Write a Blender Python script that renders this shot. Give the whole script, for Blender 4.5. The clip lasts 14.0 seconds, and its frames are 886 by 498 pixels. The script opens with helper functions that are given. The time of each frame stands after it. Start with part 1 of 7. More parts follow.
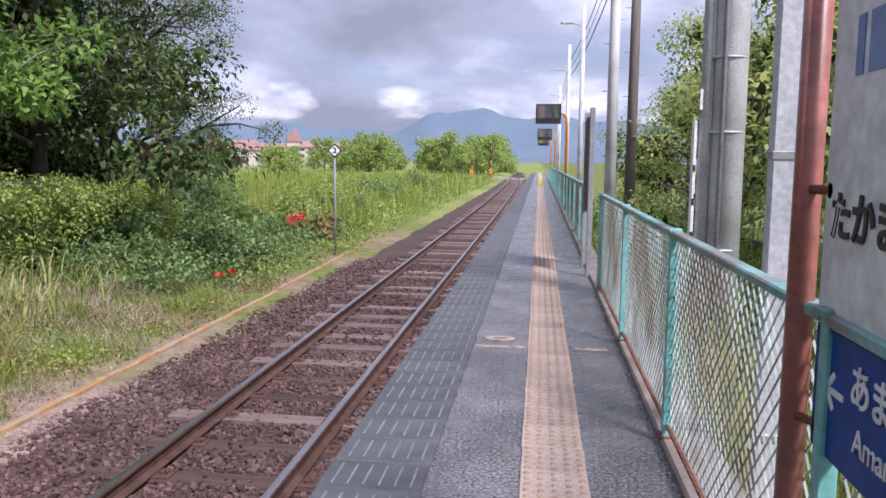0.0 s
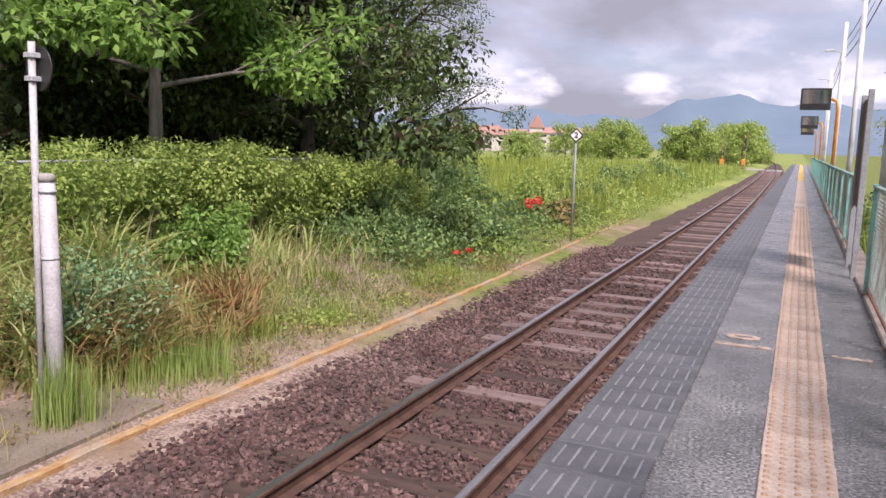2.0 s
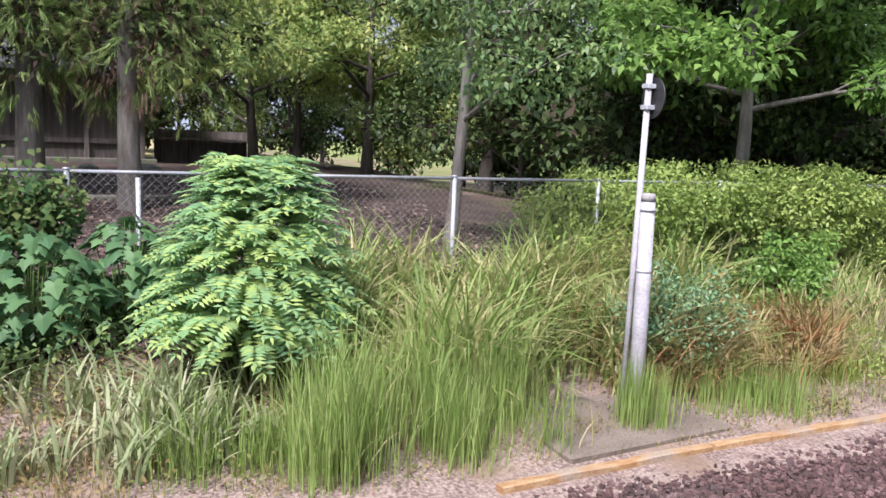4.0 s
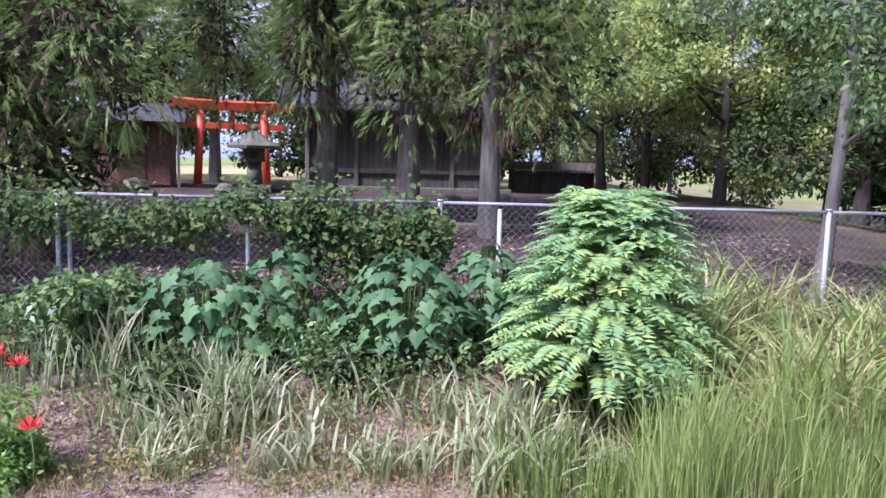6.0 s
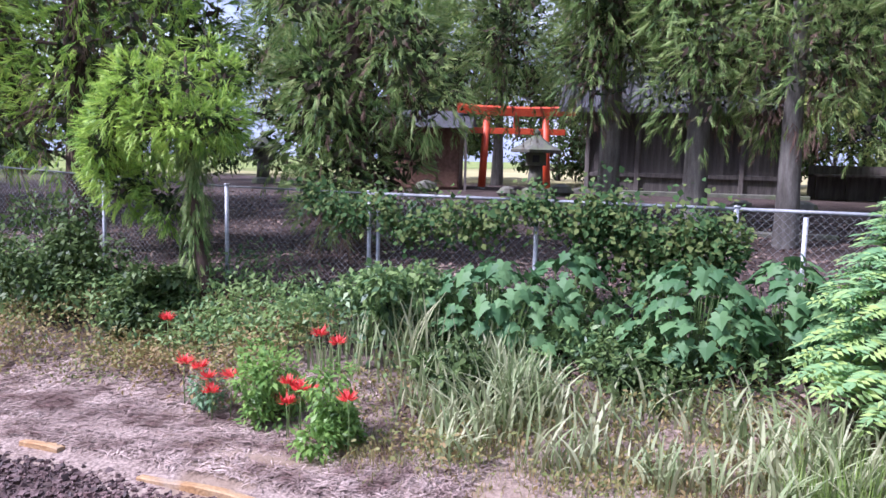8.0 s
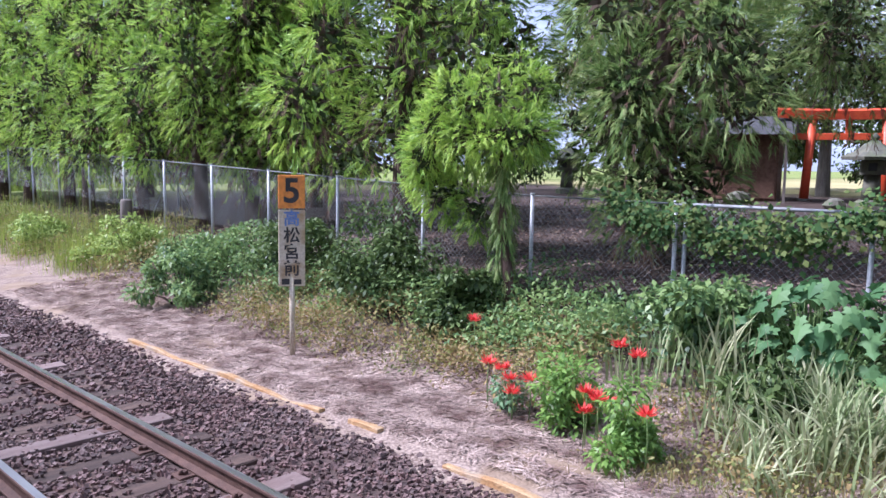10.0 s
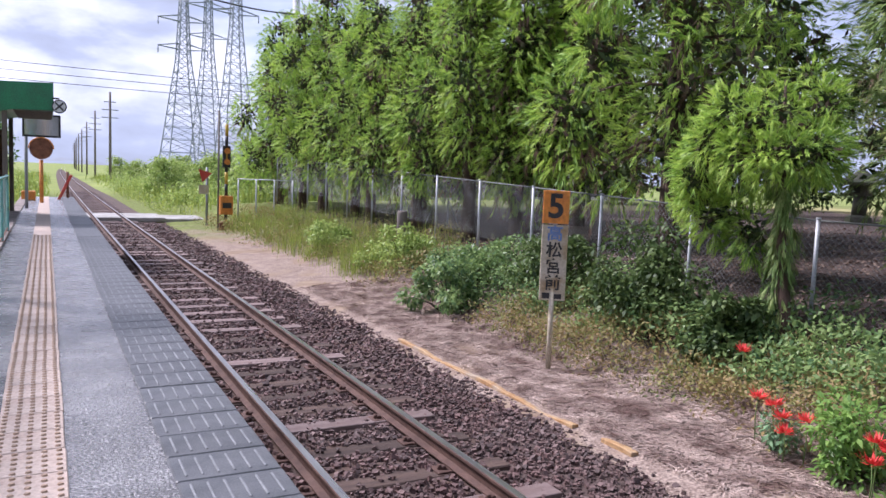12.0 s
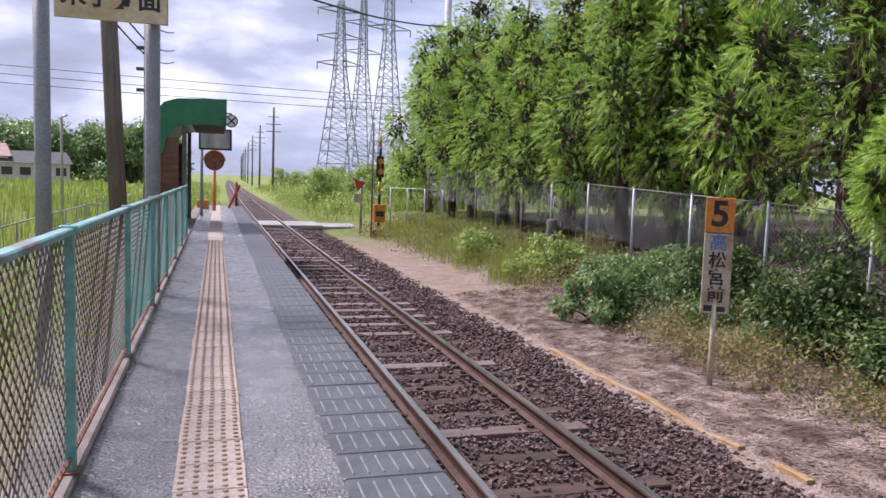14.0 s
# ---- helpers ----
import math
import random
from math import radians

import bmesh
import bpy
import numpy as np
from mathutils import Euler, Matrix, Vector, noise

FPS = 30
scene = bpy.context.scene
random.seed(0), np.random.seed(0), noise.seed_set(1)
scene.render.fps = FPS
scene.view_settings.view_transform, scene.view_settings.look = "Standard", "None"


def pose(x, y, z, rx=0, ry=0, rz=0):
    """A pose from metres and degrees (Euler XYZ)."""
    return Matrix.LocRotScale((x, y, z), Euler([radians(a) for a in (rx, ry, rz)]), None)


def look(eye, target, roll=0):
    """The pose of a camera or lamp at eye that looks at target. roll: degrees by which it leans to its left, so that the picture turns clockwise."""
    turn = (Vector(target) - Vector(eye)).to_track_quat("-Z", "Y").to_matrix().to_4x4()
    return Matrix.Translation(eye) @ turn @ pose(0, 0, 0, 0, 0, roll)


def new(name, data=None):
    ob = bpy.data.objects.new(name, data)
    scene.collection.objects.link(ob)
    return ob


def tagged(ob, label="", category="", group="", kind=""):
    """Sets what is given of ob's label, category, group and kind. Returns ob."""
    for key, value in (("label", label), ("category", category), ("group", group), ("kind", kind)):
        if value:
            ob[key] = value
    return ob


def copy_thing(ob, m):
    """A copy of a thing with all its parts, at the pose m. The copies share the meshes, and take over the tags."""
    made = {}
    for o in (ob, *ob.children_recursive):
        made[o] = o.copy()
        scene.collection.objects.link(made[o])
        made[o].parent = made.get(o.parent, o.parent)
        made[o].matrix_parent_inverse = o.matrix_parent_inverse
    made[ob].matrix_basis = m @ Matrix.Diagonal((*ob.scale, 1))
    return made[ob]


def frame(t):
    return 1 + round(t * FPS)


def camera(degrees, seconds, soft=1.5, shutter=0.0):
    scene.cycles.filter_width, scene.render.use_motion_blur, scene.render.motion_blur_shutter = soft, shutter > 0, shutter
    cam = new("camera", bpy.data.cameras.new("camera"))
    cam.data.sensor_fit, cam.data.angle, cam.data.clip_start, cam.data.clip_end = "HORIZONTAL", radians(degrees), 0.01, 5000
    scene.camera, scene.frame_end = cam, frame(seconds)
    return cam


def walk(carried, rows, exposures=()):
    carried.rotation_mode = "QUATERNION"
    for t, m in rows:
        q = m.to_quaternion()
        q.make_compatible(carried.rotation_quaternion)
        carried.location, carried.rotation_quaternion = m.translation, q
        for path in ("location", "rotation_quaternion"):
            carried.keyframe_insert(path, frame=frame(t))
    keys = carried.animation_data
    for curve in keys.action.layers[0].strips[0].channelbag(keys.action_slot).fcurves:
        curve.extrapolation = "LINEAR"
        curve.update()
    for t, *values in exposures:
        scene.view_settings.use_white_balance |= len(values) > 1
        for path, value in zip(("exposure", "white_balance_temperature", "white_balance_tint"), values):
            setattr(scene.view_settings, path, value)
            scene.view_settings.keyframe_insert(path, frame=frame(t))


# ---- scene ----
cam = camera(60.1, 14.0, soft=1.55)
PATH = [
    (0.0, pose(-0.022, 0.000, 1.378, 83.41, -0.55, 7.15)),
    (0.5, pose(-0.005, 0.026, 1.372, 83.13, -0.82, 8.83)),
    (1.0, pose(0.036, 0.073, 1.353, 82.77, -1.15, 12.06)),
    (1.5, pose(0.027, 0.077, 1.338, 82.39, -1.40, 17.25)),
    (2.0, pose(-0.027, 0.043, 1.334, 82.07, -1.67, 24.92)),
    (2.5, pose(-0.077, -0.009, 1.333, 81.93, -1.88, 34.72)),
    (3.0, pose(-0.086, -0.066, 1.332, 81.98, -2.15, 45.88)),
    (3.5, pose(-0.098, -0.100, 1.336, 82.07, -2.18, 56.59)),
    (4.0, pose(-0.128, -0.112, 1.348, 82.24, -2.18, 65.70)),
    (6.3, pose(-0.170, -0.230, 1.380, 83.70, -1.31, 94.03)),
    (6.5, pose(-0.151, -0.247, 1.379, 83.73, -1.28, 96.12)),
    (7.0, pose(-0.106, -0.281, 1.370, 83.75, -1.31, 101.32)),
    (9.3, pose(-0.064, -0.373, 1.383, 83.34, -1.12, 124.99)),
    (9.5, pose(-0.059, -0.353, 1.367, 83.49, -1.03, 127.42)),
    (10.0, pose(-0.063, -0.356, 1.364, 83.72, -0.93, 133.41)),
    (10.5, pose(-0.081, -0.345, 1.353, 84.02, -1.14, 139.27)),
    (11.0, pose(-0.069, -0.346, 1.351, 84.24, -1.54, 144.42)),
    (11.5, pose(-0.043, -0.344, 1.345, 84.44, -1.87, 148.91)),
    (12.0, pose(-0.009, -0.358, 1.319, 84.67, -2.19, 152.75)),
    (12.5, pose(0.009, -0.380, 1.317, 84.70, -2.17, 156.27)),
    (13.0, pose(0.035, -0.407, 1.305, 84.82, -2.05, 159.29)),
    (13.5, pose(0.049, -0.427, 1.300, 84.89, -1.93, 161.73)),
    (14.0, pose(0.052, -0.441, 1.292, 84.97, -1.89, 163.62)),
]
walk(cam, PATH, exposures=[(0.0, 0.40, 6050, 27), (1.5, 0.48, 6350, 27), (3.0, 0.66, 7100, 30), (4.0, 0.85, 6000, 24), (6.5, 0.95, 5400, 38), (9.5, 1.02, 5400, 27), (12.0, 0.64, 5900, 26), (14.0, 0.44, 6100, 28)])

# ---- daylight: hazy sun over the platform side, broken cloud ----
SUN_AZ, SUN_EL = 138.0, 50.0      # degrees from +y towards +x, and above the horizon
world = bpy.data.worlds.new("sky")
scene.world = world
world.use_nodes = True
wn, wl = world.node_tree.nodes, world.node_tree.links
wn.clear()


def wnode(kind, **sets):
    n = wn.new(kind)
    for key, value in sets.items():
        n.inputs[key].default_value = value
    return n


def set_ramp(node, stops):
    els = node.color_ramp.elements
    while len(els) < len(stops):
        els.new(1.0)
    for e, (p, c) in zip(els, stops):
        e.position, e.color = p, ((c, c, c, 1) if isinstance(c, float) else c)


sky = wn.new("ShaderNodeTexSky")
sky.sky_type, sky.sun_disc = "NISHITA", False
sky.sun_elevation, sky.sun_rotation = radians(SUN_EL), radians(SUN_AZ)
sky.air_density, sky.dust_density = 1.0, 2.0
blue = wnode("ShaderNodeMixRGB", Fac=1.0)
blue.blend_type = "MULTIPLY"
blue.inputs["Color2"].default_value = (0.085, 0.085, 0.09, 1)
wl.new(sky.outputs["Color"], blue.inputs["Color1"])
where = wn.new("ShaderNodeTexCoord")
split = wn.new("ShaderNodeSeparateXYZ")
wl.new(where.outputs["Generated"], split.inputs[0])
lift = wnode("ShaderNodeMath")
lift.operation = "ADD"
lift.inputs[1].default_value = 0.16
wl.new(split.outputs["Z"], lift.inputs[0])
flat = wn.new("ShaderNodeVectorMath")
flat.operation = "DIVIDE"
deep = wn.new("ShaderNodeCombineXYZ")
for k in range(3):
    wl.new(lift.outputs[0], deep.inputs[k])
wl.new(where.outputs["Generated"], flat.inputs[0])
wl.new(deep.outputs[0], flat.inputs[1])
decks = wnode("ShaderNodeTexNoise", Scale=0.62, Detail=9.0, Roughness=0.55, Distortion=0.25)
wl.new(flat.outputs[0], decks.inputs["Vector"])
cover = wn.new("ShaderNodeValToRGB")
cover.color_ramp.elements[0].position, cover.color_ramp.elements[1].position = 0.29, 0.45
wl.new(decks.outputs["Fac"], cover.inputs[0])
squat = wn.new("ShaderNodeMapping")
squat.inputs["Scale"].default_value = (1.0, 1.0, 2.3)
wl.new(where.outputs["Generated"], squat.inputs["Vector"])
puffs = wnode("ShaderNodeTexNoise", Scale=4.6, Detail=9.0, Roughness=0.52, Distortion=0.15)
wl.new(squat.outputs[0], puffs.inputs["Vector"])
# cumulus heads low over the horizon under a grey deck
heads = wn.new("ShaderNodeValToRGB")
set_ramp(heads, ((0.0, 0.30), (0.045, 0.44), (0.095, 0.62), (0.17, 0.42), (0.45, 0.46)))
wl.new(split.outputs["Z"], heads.inputs[0])
rise = wn.new("ShaderNodeMath")
rise.operation = "MULTIPLY_ADD"
rise.inputs[1].default_value = 0.42
wl.new(heads.outputs[0], rise.inputs[0])
less = wn.new("ShaderNodeMath")
less.operation = "SUBTRACT"
less.inputs[1].default_value = 0.19
wl.new(puffs.outputs["Fac"], less.inputs[0])
away = wn.new("ShaderNodeMath")
away.operation = "MULTIPLY_ADD"
away.inputs[1].default_value = -0.045
wl.new(split.outputs["Y"], away.inputs[0])
wl.new(less.outputs[0], away.inputs[2])
wl.new(away.outputs[0], rise.inputs[2])
tone = wn.new("ShaderNodeValToRGB")
set_ramp(tone, ((0.34, (0.25, 0.275, 0.32, 1)), (0.52, (0.36, 0.41, 0.495, 1)), (0.78, (0.90, 0.93, 0.97, 1))))
wl.new(rise.outputs[0], tone.inputs[0])
# crisp cumulus heads low in the north
lobes = wnode("ShaderNodeTexNoise", Scale=10.5, Detail=7.0, Roughness=0.5)
wl.new(squat.outputs[0], lobes.inputs["Vector"])
belt = wn.new("ShaderNodeValToRGB")
set_ramp(belt, ((0.03, 0.0), (0.055, 0.44), (0.085, 0.42), (0.12, 0.30), (0.15, 0.0)))
wl.new(split.outputs["Z"], belt.inputs[0])
north = wn.new("ShaderNodeMapRange")
north.inputs["From Min"].default_value, north.inputs["From Max"].default_value = 0.0, 0.6
wl.new(split.outputs["Y"], north.inputs["Value"])
swell = wn.new("ShaderNodeMath")
swell.operation = "MULTIPLY_ADD"
wl.new(belt.outputs[0], swell.inputs[0])
wl.new(north.outputs[0], swell.inputs[1])
wl.new(lobes.outputs["Fac"], swell.inputs[2])
white = wn.new("ShaderNodeMapRange")
white.inputs["From Min"].default_value, white.inputs["From Max"].default_value = 0.92, 1.10
white.inputs["To Max"].default_value = 0.75
wl.new(swell.outputs[0], white.inputs["Value"])
heaped = wn.new("ShaderNodeMixRGB")
heaped.inputs["Color2"].default_value = (0.92, 0.94, 0.97, 1)
wl.new(white.outputs[0], heaped.inputs["Fac"])
wl.new(tone.outputs[0], heaped.inputs["Color1"])
clouds = wn.new("ShaderNodeMixRGB")
wl.new(cover.outputs[0], clouds.inputs["Fac"])
wl.new(blue.outputs[0], clouds.inputs["Color1"])
wl.new(heaped.outputs[0], clouds.inputs["Color2"])
glow = wnode("ShaderNodeBackground", Strength=1.12)
wl.new(clouds.outputs[0], glow.inputs["Color"])
wl.new(glow.outputs[0], wn.new("ShaderNodeOutputWorld").inputs["Surface"])

sun = new("sun", bpy.data.lights.new("sun", "SUN"))
sun.data.energy, sun.data.angle, sun.data.color = 4.3, radians(11.0), (1.0, 0.96, 0.90)
_a, _e = radians(SUN_AZ), radians(SUN_EL)
TO_SUN = Vector((math.sin(_a) * math.cos(_e), math.cos(_a) * math.cos(_e), math.sin(_e)))
sun.matrix_world = look(TO_SUN * 60, (0, 0, 0))


# ---- materials ----
def mat(name, c1, c2, scale=6.0, rough=0.8, metal=0.0, bump=0.2, fine=40.0, c3=None, scale3=1.3, amount3=0.5, spec=0.5,
        per="", island=False, stretch=(1, 1, 1), grit=0.35, vary=0.30):
    """A surface in two tones of noise, a third tone in patches, fine relief, and a tint that differs piece by piece."""
    m = bpy.data.materials.new(name)
    m.use_nodes = True
    n, l = m.node_tree.nodes, m.node_tree.links
    p = n["Principled BSDF"]
    p.inputs["Metallic"].default_value = metal
    p.inputs["Specular IOR Level"].default_value = spec
    co = n.new("ShaderNodeTexCoord")
    mp = n.new("ShaderNodeMapping")
    mp.inputs["Scale"].default_value = stretch
    l.new(co.outputs["Object"], mp.inputs["Vector"])

    def cloud(s, d=5.0):
        t = n.new("ShaderNodeTexNoise")
        t.inputs["Scale"].default_value, t.inputs["Detail"].default_value = s, d
        l.new(mp.outputs[0], t.inputs["Vector"])
        return t.outputs["Fac"]

    def ramp(fac, a, b):
        r = n.new("ShaderNodeValToRGB")
        r.color_ramp.elements[0].position, r.color_ramp.elements[1].position = a, b
        l.new(fac, r.inputs[0])
        return r.outputs[0]

    def mix(fac, a, b, how="MIX"):
        x = n.new("ShaderNodeMixRGB")
        x.blend_type = how
        for s, v in zip(("Fac", "Color1", "Color2"), (fac, a, b)):
            if isinstance(v, (int, float)):
                x.inputs[s].default_value = v
            elif isinstance(v, tuple):
                x.inputs[s].default_value = (*v, 1)
            else:
                l.new(v, x.inputs[s])
        return x.outputs[0]

    col = mix(ramp(cloud(scale), 0.36, 0.64), c1, c2)
    if c3:
        f = n.new("ShaderNodeMath")
        f.operation = "MULTIPLY"
        f.inputs[1].default_value = amount3
        l.new(ramp(cloud(scale3, 8.0), 0.48, 0.62), f.inputs[0])
        col = mix(f.outputs[0], col, c3)
    grain = cloud(fine, 3.0)
    col = mix(grit, col, ramp(grain, 0.25, 0.7), "MULTIPLY")
    if per or island:
        src = n.new("ShaderNodeNewGeometry").outputs["Random Per Island"] if island else n.new("ShaderNodeObjectInfo").outputs["Random"]
        h = n.new("ShaderNodeHueSaturation")
        r = n.new("ShaderNodeMapRange")
        r.inputs["To Min"].default_value, r.inputs["To Max"].default_value = 1 - 1.07 * vary, 1 + 0.93 * vary
        l.new(src, r.inputs["Value"])
        l.new(r.outputs[0], h.inputs["Value"])
        l.new(col, h.inputs["Color"])
        col = h.outputs[0]
    l.new(col, p.inputs["Base Color"])
    rr = n.new("ShaderNodeMapRange")
    rr.inputs["To Min"].default_value, rr.inputs["To Max"].default_value = max(rough - 0.14, 0.05), min(rough + 0.12, 1)
    l.new(cloud(scale * 2.3), rr.inputs["Value"])
    l.new(rr.outputs[0], p.inputs["Roughness"])
    if bump:
        b = n.new("ShaderNodeBump")
        b.inputs["Strength"].default_value, b.inputs["Distance"].default_value = bump, 0.01
        l.new(grain, b.inputs["Height"])
        l.new(b.outputs[0], p.inputs["Normal"])
    return m


def leaf_mat(name, tones, rough=0.5, through_light=0.3, spec=0.35, drift=0.9, each=0.62):
    """Foliage: each leaf takes its own tone, drifting over the plant; some light passes through."""
    m = bpy.data.materials.new(name)
    m.use_nodes = True
    n, l = m.node_tree.nodes, m.node_tree.links
    p = n["Principled BSDF"]
    p.inputs["Roughness"].default_value, p.inputs["Specular IOR Level"].default_value = rough, spec
    g, co = n.new("ShaderNodeNewGeometry"), n.new("ShaderNodeTexCoord")
    t = n.new("ShaderNodeTexNoise")
    t.inputs["Scale"].default_value, t.inputs["Detail"].default_value = drift, 4.0
    l.new(co.outputs["Object"], t.inputs["Vector"])
    a = n.new("ShaderNodeMath")
    a.operation = "MULTIPLY_ADD"
    a.inputs[1].default_value, a.inputs[2].default_value = each, 0.19 - each / 2
    l.new(g.outputs["Random Per Island"], a.inputs[0])
    b = n.new("ShaderNodeMath")
    b.operation = "MULTIPLY_ADD"
    b.inputs[1].default_value = 0.95
    l.new(t.outputs["Fac"], b.inputs[0])
    l.new(a.outputs[0], b.inputs[2])
    r = n.new("ShaderNodeValToRGB")
    els = r.color_ramp.elements
    while len(els) < len(tones):
        els.new(0.5)
    for k, c in enumerate(tones):
        els[k].position, els[k].color = 0.18 + 0.68 * k / (len(tones) - 1), (*c, 1)
    l.new(b.outputs[0], r.inputs[0])
    l.new(r.outputs[0], p.inputs["Base Color"])
    tr = n.new("ShaderNodeBsdfTranslucent")
    l.new(r.outputs[0], tr.inputs["Color"])
    mx = n.new("ShaderNodeMixShader")
    mx.inputs[0].default_value = through_light
    l.new(p.outputs[0], mx.inputs[1])
    l.new(tr.outputs[0], mx.inputs[2])
    l.new(mx.outputs[0], n["Material Output"].inputs["Surface"])
    return m


